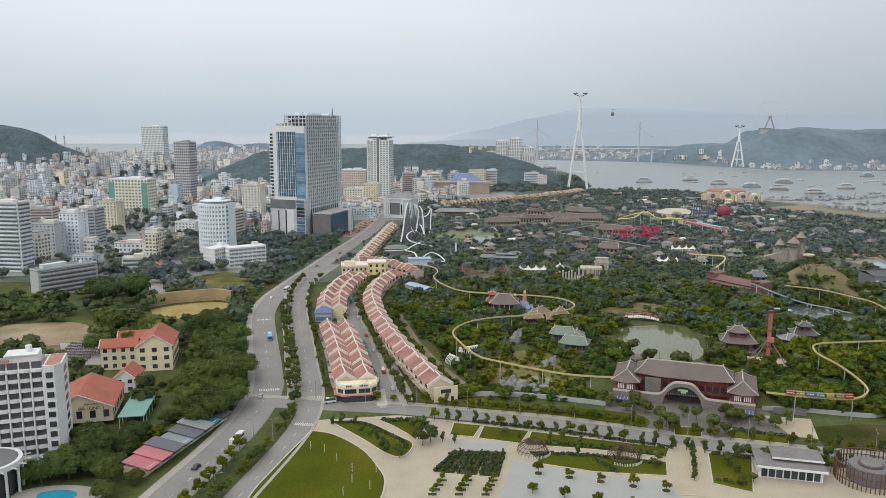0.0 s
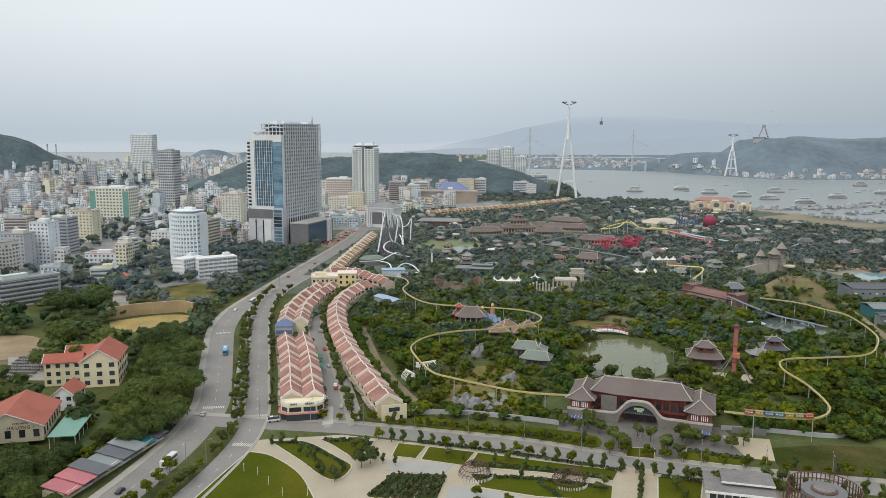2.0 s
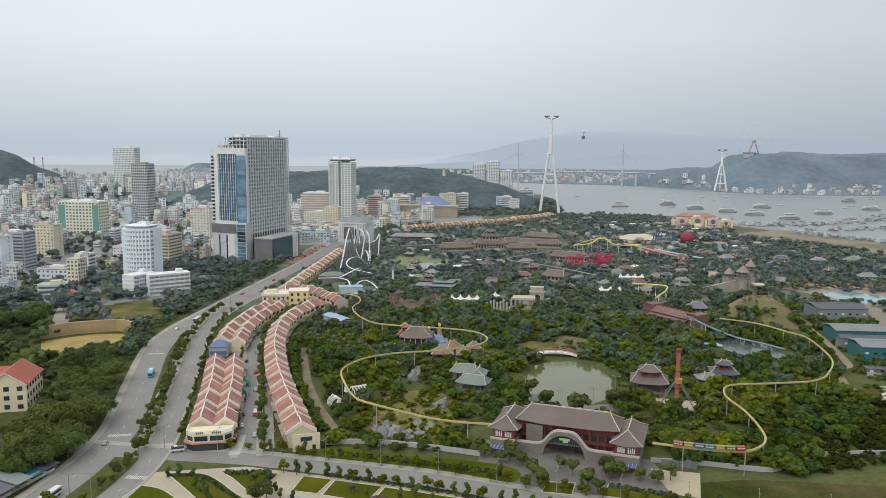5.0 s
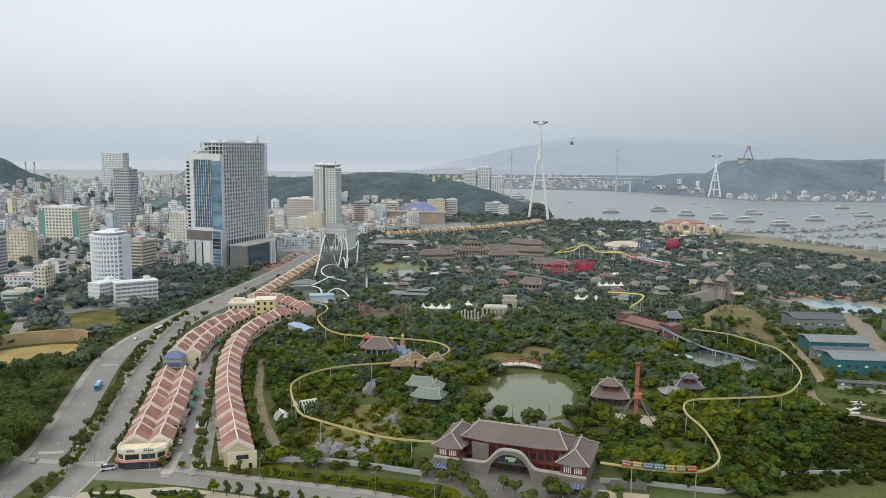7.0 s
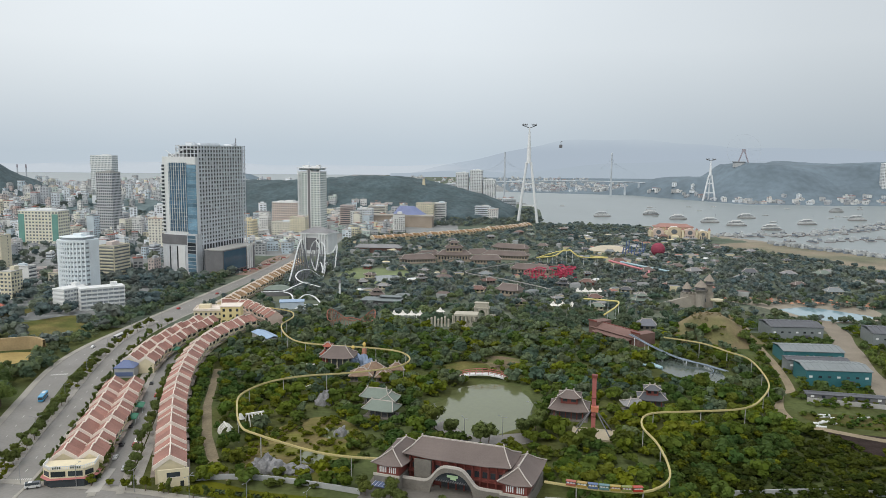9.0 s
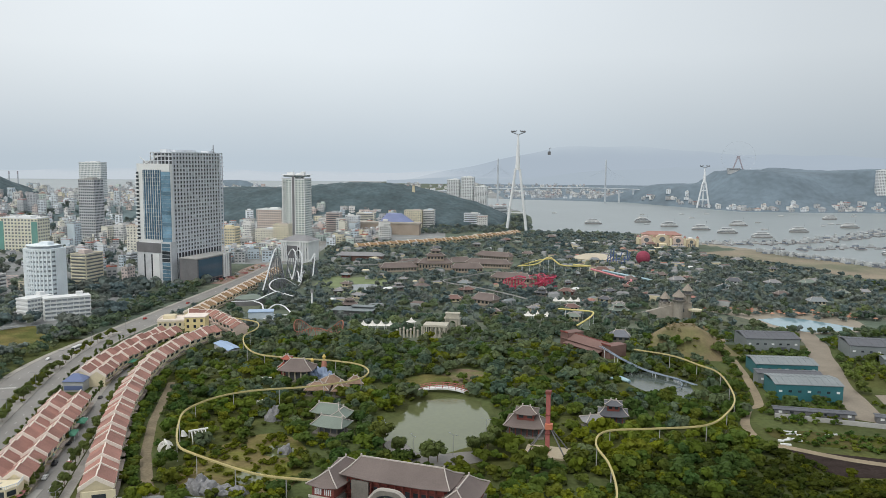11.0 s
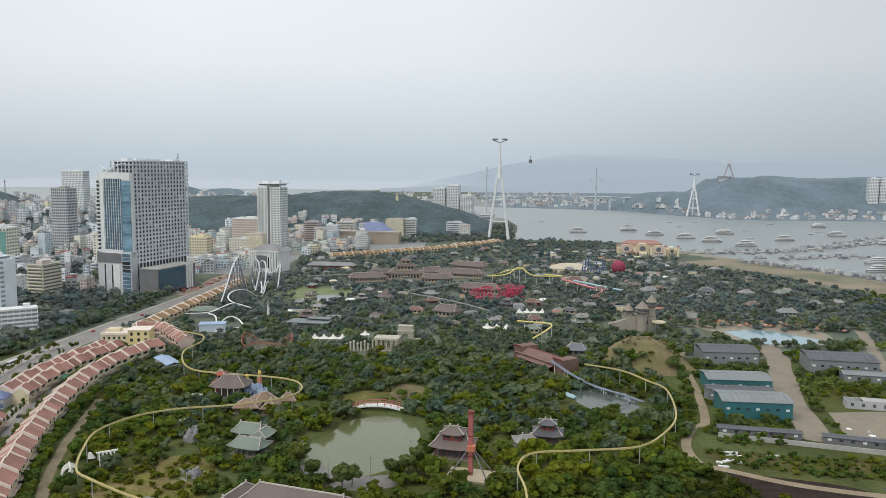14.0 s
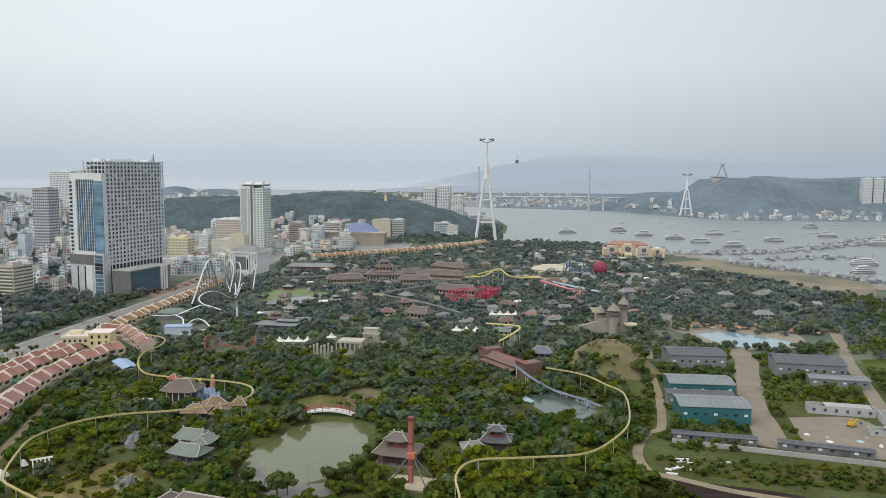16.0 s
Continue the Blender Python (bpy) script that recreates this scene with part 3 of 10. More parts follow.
part("gable_wall", prism(bmesh.new(), [(-0.2, -5.9), (0.2, -5.9), (0.2, 5.9), (-0.2, 5.9)], 0, 7.4), CREAM, t)
part("window", boxes((-0.25, 0, 4.2, 0.2, 5.0, 1.9)), GLASS, t)
part("window_sill", boxes((-0.32, 0, 3.95, 0.3, 5.6, 0.25)), PARAPET, t)
part("door", boxes((-0.25, -3.2, 0, 0.2, 1.4, 2.3)), GLASS, t)

# ---- tall buildings ----
def storeys(name, x, y, yaw, w, d, h, floors, bays_w, bays_d, wall, glass, label, category="building", trim=None, single=True, roof=True, frame_mat=None, wfrac=0.55, hfrac=0.5):
    """A block with floor bands and windows on its four faces. single: each window is an object of its own."""
    t = thing(name, x, y, 0, yaw, label, category)
    part("wall", boxes((0, 0, 0, w, d, h)), wall, t)
    fh = h / floors
    band = None
    for k in range(1, floors):
        m = pose(0, 0, k * fh - 0.15)
        if band is None:
            band = part("floor_band", boxes((0, 0, 0, w + 0.3, d + 0.3, 0.3)), trim or wall, t, m=m).data
        else:
            part("floor_band", band, trim or wall, t, m=m)
    faces = []
    for sx, n, span, off, turn in ((0, bays_w, w, d / 2, 0), (1, bays_d, d, w / 2, 90), (2, bays_w, w, d / 2, 180), (3, bays_d, d, w / 2, 270)):
        if n:
            faces.append((n, span, off, turn))
    shared = {}
    joined = bmesh.new() if not single else None
    for n, span, off, turn in faces:
        bw = span / n
        for i in range(n):
            for k in range(floors):
                m = pose(0, 0, 0, 0, 0, turn) @ pose(-span / 2 + (i + 0.5) * bw, -off - 0.02, (k + 0.28) * fh)
                if single:
                    key = round(bw, 2)
                    if key not in shared:
                        ob = part("window", boxes((0, 0, 0, bw * wfrac, 0.14, fh * hfrac)), glass, t, m=m)
                        shared[key] = ob.data
                    else:
                        part("window", shared[key], glass, t, m=m)
                else:
                    add_box(joined, 0, 0, 0, bw * wfrac, 0.14, fh * hfrac, m)
    if not single:
        tagged(part("window_grid", joined, glass, t), kind="stuff")
    if roof:
        bm = boxes((0, 0, h, w + 0.6, d + 0.6, 0.5), (0, -d / 2 + 0.2, h + 0.5, w, 0.3, 0.9), (0, d / 2 - 0.2, h + 0.5, w, 0.3, 0.9), (-w / 2 + 0.2, 0, h + 0.5, 0.3, d - 0.8, 0.9), (w / 2 - 0.2, 0, h + 0.5, 0.3, d - 0.8, 0.9),
                   (w * 0.12, 0, h + 0.5, w * 0.3, d * 0.5, 3.2), (-w * 0.25, d * 0.1, h + 0.5, w * 0.16, d * 0.3, 2.0))
        part("roof", bm, trim or wall, t)
    KEEP.append((x, y, max(w, d) * 0.62))
    return t


def lattice_tower(label):
    """The unfinished high-rise: a bare frame of slabs and columns, its long face turned to the park."""
    t = thing("tower_block", -153.4, 922.0, 0, 72, label, "high-rise")
    w, d, h0, h, n, bays = 90.0, 28.0, 32.0, 138.0, 25, 17
    fh = (h - h0) / n
    # solid block coloured dark for the shade within the open floors
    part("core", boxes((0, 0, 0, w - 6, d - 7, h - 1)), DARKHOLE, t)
    for k in range(n + 1):
        part("floor_slab", boxes((0, 0, h0 + k * fh - 0.4, w, d, 0.75 if k % 6 else 1.3)), BARECON, t)
    col = None
    for i in range(bays + 1):
        for s in (-1, 1):
            m = pose(-w / 2 + 0.6 + i * (w - 1.2) / bays, s * (d / 2 - 0.3), 0)
            if col is None:
                col = part("column", boxes((0, 0, 0, 1.2, 0.6, h)), BARECON, t, m=m).data
            else:
                part("column", col, BARECON, t, m=m)
    for i in range(1, 6):
        for s in (-1, 1):
            part("column", col, BARECON, t, m=pose(s * (w / 2 - 0.6), -d / 2 + i * d / 6, 0))
    bm = bmesh.new()
    for i in range(bays):
        for k in range(n):
            x0 = -w / 2 + 0.6 + i * (w - 1.2) / bays
            bw, full = (w - 1.2) / bays, (i * 7 + k * 3) % 11
            add_box(bm, x0 + bw * 0.30, -d / 2 + 1.1, h0 + k * fh + 0.35, bw * 0.5, 0.3, fh - 0.75)
            add_box(bm, x0 + bw * 0.74, -d / 2 + 1.1, h0 + k * fh + 0.35, bw * 0.42, 0.3, (fh - 0.75) * (0.34 if full else 0.95))
    tagged(part("infill_walling", bm, INFILL, t, "grey block infill walls"), kind="stuff")
    for row in ((-14, 0, h, w * 0.4, d * 0.6, 2.6), (-37, 0, h, 8, 8, 3.2), (w / 2 - 8, 0, h, 12, 10, 2.2)):
        part("roof_works", boxes(row), BARECON, t)
    bm = bmesh.new()
    beam(bm, (w / 2 - 6, -6, h), (w / 2 - 6, -6, h + 9), 0.45)
    beam(bm, (w / 2 - 6, -6, h + 5), (w / 2 - 9.5, -6, h + 3), 0.3)
    part("hoist_mast", bm, DARKCON, t)
    bm = bmesh.new()
    for k in range(20):
        add_box(bm, w / 2 + 0.9, -d / 2 + 4, 34 + k * 5.2, 1.8, 8, 0.3)
    tagged(part("scaffold", bm, DARKCON, t), kind="stuff")
    return t


INFILL = mat("pale_block_infill", (0.55, 0.57, 0.60), 0.9, 0.14, 0.12, 1.2)
BARECON = mat("bare_pale_concrete", (0.71, 0.74, 0.78), 0.9, 0.12, 0.12, 1.2)
TOWER = lattice_tower("unfinished grey concrete high-rise with open floors above the avenue")
# reflected sky is put into this glass as a lighter blue base
GLASS_SKY = mat("sky_tinted_curtain_glass", (0.16, 0.27, 0.36), 0.15, 0.25, 0.12, 1.0, piece=0.3)
t = thing("glazed_tower", -172.4, 889.8, 0, -22.9, "partly glazed blue tower end with white frame on the high-rise", "high-rise")
part("body", boxes((0, -8.5, 40, 46, 3, 86)), WHITE, t)
part("rear_body", boxes((-13, 6, 40, 20, 26, 84)), GREYWALL, t)
fins = None
for i in range(8):
    m = pose(-13.5 + i * 3.2, -10.45, 46)
    if fins is None:
        fins = part("fin", boxes((0, 0, 0, 0.42, 0.9, 74)), WHITE, t, m=m).data
    else:
        part("fin", fins, WHITE, t, m=m)
for k in range(18):
    part("glazing_band", boxes((-2.4, -10.1, 46 + k * 4.1, 25, 0.3, 3.75)), GLASS_BLUE, t)
    part("corner_glazing", boxes((16.5, -10.3, 44 + k * 4.1, 12, 0.8, 3.95)), GLASS_SKY, t)
    part("balcony", boxes((-22.4, -10.4, 44 + k * 4.1, 5.0, 1.6, 1.2)), WHITE, t)
    part("balcony_opening", boxes((-22.4, -10.02, 45.4 + k * 4.1, 3.4, 0.2, 2.3)), GLASS, t)
part("crown", boxes((-6, 1, 126, 22, 16, 3)), GREYWALL, t)
part("white_panel", boxes((17.0, -10.9, 118, 11, 0.6, 8)), WHITE, t)
bm = bmesh.new()
beam(bm, (-14, -8, 126), (8, -8, 135), 0.5)
beam(bm, (8, -8, 135), (16, -8, 135), 0.5)
beam(bm, (-8, -8, 126), (-20, -8, 133), 0.4)
part("crown_frame", bm, STEELWHITE, t)
part("base_block", boxes((-7, 0, 0, 34, 24, 32)), INFILL, t)
part("base_top", boxes((-6, 0, 32, 37, 25, 10)), DARKCON, t)
part("white_facing", boxes((2, -12.2, 1, 9, 0.5, 30)), WHITE, t)
for x in (-14, -4):
    part("window_strip", boxes((x, -12.1, 3, 1.6, 0.3, 27)), GLASS, t)
part("shaft", boxes((16.5, -8.3, 0, 13, 9, 44)), INFILL, t)
for k in range(10):
    part("shaft_glass", boxes((16.5, -13.1, 3 + k * 4, 10.5, 0.3, 3.3)), GLASS if k in (5, 6, 7) else GLASS_SKY, t)
t = thing("podium", -128, 896, 0, 72, "dark podium hall with blue glass front below the high-rise", "building")
part("wall", boxes((0, 0, 0, 62, 22, 27)), DARKCON, t)
part("roof", boxes((0, 0, 27, 63, 23, 1.0)), CONCRETE, t)
part("glass_front", boxes((-8, -11.2, 5, 42, 0.5, 21)), mat("dark_blue_glass", (0.07, 0.125, 0.18), 0.12, 0.15), t)
for x in (16, 20, 24):
    part("white_pier", boxes((x, -11.7, 2, 2.2, 1.4, 26)), WHITE, t)
for i in range(9):
    part("shop_window", boxes((-27 + i * 6.2, -11.15, 0.6, 4.6, 0.2, 3.2)), GLASS, t)
KEEP += [(-153, 922, 34), (-140, 950, 30), (-160, 890, 34), (-172, 893, 26), (-128, 896, 24), (-122, 915, 24)]

WINPALE = mat("pale_reflecting_window", (0.20, 0.25, 0.26), 0.25, 0.2, 0.2, 1.0)
HT = storeys("hotel_tower", -104, 1290, -12, 36, 30, 100, 27, 7, 6, GREENWALL, WINPALE, "pale green-white hotel tower with corner balconies", "hotel", WHITE, single=False)
part("crown_storey", boxes((0, 0, 104, 34, 27, 2.4)), WINPALE, HT)
part("crown_roof", boxes((0, 0, 106.4, 39, 32, 1.2)), WHITE, HT)
for x, y, w_, h_ in ((-10, 0, 10, 3.4), (6, 2, 14, 2.2), (13, -6, 5, 4.6)):
    part("roof_plant", boxes((x, y, 107.6, w_, 8, h_)), WHITE, HT)
for x in (-18.3, -2.6, 2.6, 18.3):
    part("pilaster", boxes((x, -15.5, 0, 1.2, 1.0, 104)), WHITE, HT)
for k in range(26):
    part("corner_balcony", boxes((-15.2, -16.2, 5 + k * 3.7, 5.6, 2.0, 1.0)), WHITE, HT)
part("lift_shaft", boxes((0, -15.4, 0, 4.0, 0.9, 106)), DARKCON, HT, "dark glazed central strip")
part("roof_mast", boxes((-6, 0, 111, 0.3, 0.3, 5)), STEELWHITE, HT)
storeys("pink_hotel", -150, 1315, -8, 44, 24, 50, 13, 12, 6, PINKWALL, WINPALE, "pink-beige hotel block with a red roof edge", "hotel", WHITE, single=False)
storeys("beige_block", -185, 1180, -8, 30, 20, 32, 8, 8, 5, CREAM, WINPALE, "cream mid-rise block near the avenue", "building", CREAM, single=False)
ICE = mat("ice_white_render", (0.74, 0.80, 0.84), 0.8, 0.06, 0.1, 1.0)
# balcony shade painted as wall colour; the walls behind the bands are solid
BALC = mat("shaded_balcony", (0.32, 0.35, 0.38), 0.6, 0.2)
t = thing("white_hotel", -217, 728, 0, -16, "white mid-rise hotel with a curved balcony front above a low wing", "hotel")
bow = [(-14.5, 11), (-14.5, -6)] + [(14.5 * u, -6 - 6.5 * (1 - u * u)) for u in (-0.75, -0.5, -0.25, 0, 0.25, 0.5, 0.75)] + [(14.5, -6), (14.5, 11)]
inner = [(x * 0.94, y * 0.93) for x, y in bow]
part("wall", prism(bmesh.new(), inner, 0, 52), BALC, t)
for k in range(14):
    part("balcony_band", prism(bmesh.new(), bow, 0, 2.2), ICE, t, m=pose(0, 0, k * 4.0))
for i in range(12):
    u = -1 + i / 5.5
    part("balcony_divider", boxes((14.4 * u, -5.85 - 6.4 * (1 - u * u), 0, 1.1, 0.9, 53.5)), ICE, t)
for y in (-2.5, 1.5, 5.5, 9.5):
    part("balcony_divider", boxes((-14.2, y, 0, 0.9, 1.2, 53.5)), ICE, t)
part("side_wall", boxes((14.6, 5, 0, 0.6, 12, 54)), ICE, t)
part("roof_terrace", prism(bmesh.new(), [(x * 0.8, y * 0.8) for x, y in bow], 53.7, 56.2), BALC, t)
part("roof_canopy", prism(bmesh.new(), [(x * 0.9, y * 0.9) for x, y in bow], 56.2, 56.8), ICE, t)
part("stair_house", boxes((3, 2, 56.8, 9, 7, 2.6)), ICE, t)
for x in (-8, -3, 8):
    part("antenna", boxes((x, 3, 56.8, 0.25, 0.25, 4.0)), STEELWHITE, t)
KEEP.append((-217, 728, 18))
for x, y, yw, ln in ((-181, 694, 34, 34), (-205, 690, 68, 24)):
    t = thing("white_hotel_wing", x, y, 0, yw, "low white slab wing with strip balconies", "building", "hotel wings")
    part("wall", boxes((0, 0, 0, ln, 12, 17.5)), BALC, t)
    for k in range(6):
        part("balcony_band", boxes((0, 0, k * 3.4, ln + 1.2, 13.4, 1.5)), WHITE, t)
    for i in range(9):
        part("pier", boxes((-ln / 2 + i * ln / 8, 0, 0, 0.4, 12.8, 18)), WHITE, t)
    part("stair_house", boxes((ln * 0.3, 2, 18.5, 5, 5, 2.6)), WHITE, t)
    KEEP.append((x, y, ln * 0.55))
storeys("grey_tower", -425, 1275, -10, 27, 24, 97, 22, 8, 7, INFILL, GLASS, "grey unfinished residential tower in the town", "high-rise", CONCRETE, single=False, wfrac=0.6, hfrac=0.55)
storeys("far_white_tower", -700, 1885, -10, 56, 24, 119, 28, 15, 6, WHITE, WINPALE, "pale white apartment slab by the far bay", "high-rise", WHITE, single=False)
GH = storeys("green_hotel", -465, 1150, -8, 62, 26, 46, 10, 12, 5, mat("lemon_white_render", (0.74, 0.72, 0.58), 0.85, 0.08, 0.1, 1.0), mat("shaded_window", (0.16, 0.18, 0.20), 0.4, 0.2), "cream and green hotel with rows of windows", "hotel", WHITE, single=False)
for s in (-1, 1):
    part("green_panel", boxes((s * 26, -13.3, 2, 9, 0.5, 40)), mat("sea_green_render", (0.16, 0.34, 0.30), 0.8, 0.1, 0.1, 1.0) if s < 0 else bpy.data.materials["sea_green_render"], GH, "sea-green end panel")


# ---- cable-car pylons ----
def pylon(x, y, h, spread, label, yaw=0, pairs=True):
    t = thing("cable_pylon", x, y, 0, yaw, label, "cable-car pylon", "cable-car pylons")
    join = h * 0.62
    for sx in (-1, 1):
        for sy in ((-1, 1) if pairs else (0,)):
            bm = bmesh.new()
            beam(bm, (sx * spread, sy * 2.2, 0), (sx * spread * 0.22, sy * 1.0, join), 2.7, 8, 2.3)
            part("leg", bm, STEELWHITE, t)
    if not pairs:
        bm = bmesh.new()
        beam(bm, (0, spread * 0.9, 0), (0, spread * 0.1, join), 2.4, 8, 1.9)
        part("leg", bm, STEELWHITE, t)
    bm = bmesh.new()
    prism(bm, disc(spread * 0.26, 10), join - 2, h * 0.88, disc(spread * 0.12, 10))
    prism(bm, disc(spread * 0.12, 10), h * 0.88, h * 0.965, disc(1.2, 10))
    part("mast", bm, STEELWHITE, t)
    for f in (0.18, 0.40):
        z, r = h * f, spread * (1 - 0.8 * f / 0.62)
        part("cross_beam", boxes((0, 0, z, 2 * r, 2.2, 2.6)), STEELWHITE, t)
    bm = bmesh.new()
    for s in (-1, 1):
        beam(bm, (0, 0, h * 0.958), (s * 13, 0, h * 0.985), 0.9)
        add_box(bm, s * 9, 0, h * 0.985, 9, 12, 1.4)
        for k in range(3):
            add_box(bm, s * (4 + 4 * k), 0, h * 0.985 + 1.4, 0.5, 11, 1.6)
    part("saddle_head", bm, DARKCON, t, "dark grey cable saddles")
    return t


pylon(266, 1512, 188, 18.5, "tall white steel A-frame cable-car pylon at the shore", -10)
pylon(884, 2312, 122, 17, "white steel A-frame cable-car pylon on the far shore", -10, False)


# ---- roofs and pavilions ----
def hip(bm, w, d, z0, z1, ridge, over=1.0, lift=0.0, x=0.0, y=0.0, thick=0.25):
    """A hipped roof; ridge is the share of the width that the ridge keeps, lift turns the corners up."""
    W, D = w / 2 + over, d / 2 + over
    n = 6
    rows = []
    for k in range(n + 1):
        f = k / n
        z = z0 + (z1 - z0) * (f ** 1.25 if lift else f)
        hw, hd = W * (1 - f) + w / 2 * ridge * f, D * (1 - f) + 0.12 * f
        ring = []
        for sx, sy in ((-1, -1), (-0.5, -1), (0.5, -1), (1, -1), (1, 0), (1, 1), (0.5, 1), (-0.5, 1), (-1, 1), (-1, 0)):
            up = lift * (1 - f) ** 2 if abs(sx) == 1 and abs(sy) == 1 else 0
            ring.append(bm.verts.new((x + sx * hw, y + sy * hd, z + up)))
        rows.append(ring)
    for a, b in zip(rows, rows[1:]):
        for i in range(10):
            bm.faces.new((a[i], a[(i + 1) % 10], b[(i + 1) % 10], b[i]))
    bm.faces.new(rows[-1])
    low = [bm.verts.new(v.co - Vector((0, 0, thick))) for v in rows[0]]
    for i in range(10):
        bm.faces.new((low[i], low[(i + 1) % 10], rows[0][(i + 1) % 10], rows[0][i]))
    bm.faces.new(low[::-1])
    return bm


def ridge_beads(bm, w, d, z0, z1, ridge, over=1.0, lift=0.0, r=0.3):
    """The pale ridge and hip ribs of such a roof."""
    W, D, q = w / 2 + over, d / 2 + over, w / 2 * ridge
    beam(bm, (-q, 0, z1 + 0.1), (q, 0, z1 + 0.1), r * 1.3)
    for sx in (-1, 1):
        for sy in (-1, 1):
            a, b = Vector((sx * W, sy * D, z0 + lift + 0.1)), Vector((sx * q, 0, z1 + 0.1))
            mid = (a + b) / 2 - Vector((0, 0, (z1 - z0) * 0.08 if lift else 0))
            beam(bm, a, mid, r)
            beam(bm, mid, b, r)
        add_box(bm, sx * q, 0, z1, 0.6, 0.6, 1.1)
    return bm


RIB = mat("pale_ridge_mortar", (0.50, 0.455, 0.42), 0.85, 0.1, 0.3, 1.5)


def pavilion(name, x, y, yaw, w, d, wall_h, roof_h, roof, wall, label, tiers=1, posts=0, ridge=0.45, category="pavilion", lift=0.8, base=0.6):
    t = thing(name, x, y, 0, yaw, label, category)
    part("base", boxes((0, 0, 0, w + 2, d + 2, base)), STONE, t)
    z, ww, dd = base, w, d
    for k in range(tiers):
        if posts and k == 0:
            for i in range(posts):
                for s in (-1, 1):
                    part("post", boxes((-ww / 2 + (i + 0.5) * ww / posts, s * dd / 2, z, 0.45, 0.45, wall_h)), wall, t)
            # dark block paints in the shade under the roof
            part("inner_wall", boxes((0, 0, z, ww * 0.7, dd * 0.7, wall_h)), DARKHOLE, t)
        else:
            body_ = part("wall", boxes((0, 0, z, ww, dd, wall_h)), wall, t)
            for i in range(max(2, int(ww / 3.5))):
                n = max(2, int(ww / 3.5))
                part("window", boxes((-ww / 2 + (i + 0.5) * ww / n, -dd / 2 - 0.03, z + wall_h * 0.35, ww / n * 0.55, 0.12, wall_h * 0.45)), GLASS, body_)
        z += wall_h
        last = k == tiers - 1
        bm = hip(bmesh.new(), ww, dd, z, z + roof_h, ridge if last else 0.72, 1.6, lift)
        top_ = part("roof", bm, roof, t)
        part("roof_ribs", ridge_beads(bmesh.new(), ww, dd, z, z + roof_h, ridge if last else 0.72, 1.6, lift, 0.22), RIB, top_)
        z += roof_h * (1.0 if last else 0.55)
        ww, dd = ww * 0.5, dd * 0.5
        wall_h *= 0.7
        roof_h *= 0.65
    KEEP.append((x, y, max(w, d) * 0.62 + 2))
    return t


def gable_house(name, x, y, yaw, w, d, eave, apex, wall, roof, label, z=0.0, win=3, floors=2, category="villa"):
    """A house whose ridge runs along its depth: the gable faces local -y."""
    t = thing(name, x, y, z, yaw, label, category)
    bm = bmesh.new()
    prof = [(-w / 2, 0.0), (w / 2, 0.0), (w / 2, eave), (0, apex), (-w / 2, eave)]
    a = [bm.verts.new((px_, -d / 2, pz_)) for px_, pz_ in prof]
    b = [bm.verts.new((px_, d / 2, pz_)) for px_, pz_ in prof]
    for i in range(5):
        bm.faces.new((a[i], a[(i + 1) % 5], b[(i + 1) % 5], b[i]))
    bm.faces.new(a[::-1])
    bm.faces.new(b)
    bmesh.ops.recalc_face_normals(bm, faces=bm.faces)
    body_ = part("wall", bm, wall, t)
    sl = (apex - eave) / (w / 2)
    for s in (-1, 1):
        bm = bmesh.new()
        e = (s * (w / 2 + 0.8), eave - 0.8 * sl)
        ring = [(e[0], e[1] + 0.05), (0, apex + 0.05), (0, apex + 0.4), (e[0], e[1] + 0.4)]
        va = [bm.verts.new((p, -d / 2 - 0.7, q)) for p, q in ring]
        vb = [bm.verts.new((p, d / 2 + 0.7, q)) for p, q in ring]
        for i in range(4):
            bm.faces.new((va[i], va[(i + 1) % 4], vb[(i + 1) % 4], vb[i]))
        bm.faces.new(va[::-1])
        bm.faces.new(vb)
        bmesh.ops.recalc_face_normals(bm, faces=bm.faces)
        slope_ = part("roof_slope", bm, roof, t)
        bm = bmesh.new()
        beam(bm, (e[0], -d / 2 - 0.75, e[1] + 0.25), (0, -d / 2 - 0.75, apex + 0.25), 0.22)
        part("verge_board", bm, WHITE, slope_)
    fh = eave / floors
    for k in range(floors):
        for i in range(win):
            part("window", boxes((-w / 2 + (i + 0.5) * w / win, -d / 2 - 0.03, k * fh + fh * 0.3, w / win * 0.42, 0.14, fh * 0.5)), GLASS, body_)
        n = max(2, int(d / 4))
        for i in range(n):
            part("window", boxes((w / 2 + 0.03, -d / 2 + (i + 0.5) * d / n, k * fh + fh * 0.3, 0.14, d / n * 0.45, fh * 0.5)), GLASS, body_)
    KEEP.append((x, y, max(w, d) * 0.62 + 2))
    return t


# ---- hotel with balconies, villas and roadside shops ----
t = thing("balcony_hotel", -152, 281, 0, 18, "white hotel slab with scalloped balconies and pink roof terrace", "hotel")
HW, HD, HH = 64.0, 15.0, 38.0
part("wall", boxes((-HW / 2 + 5, 6, 0, HW, HD, HH)), WHITE, t)
fl = 10
slabm, divm, winm = None, None, None
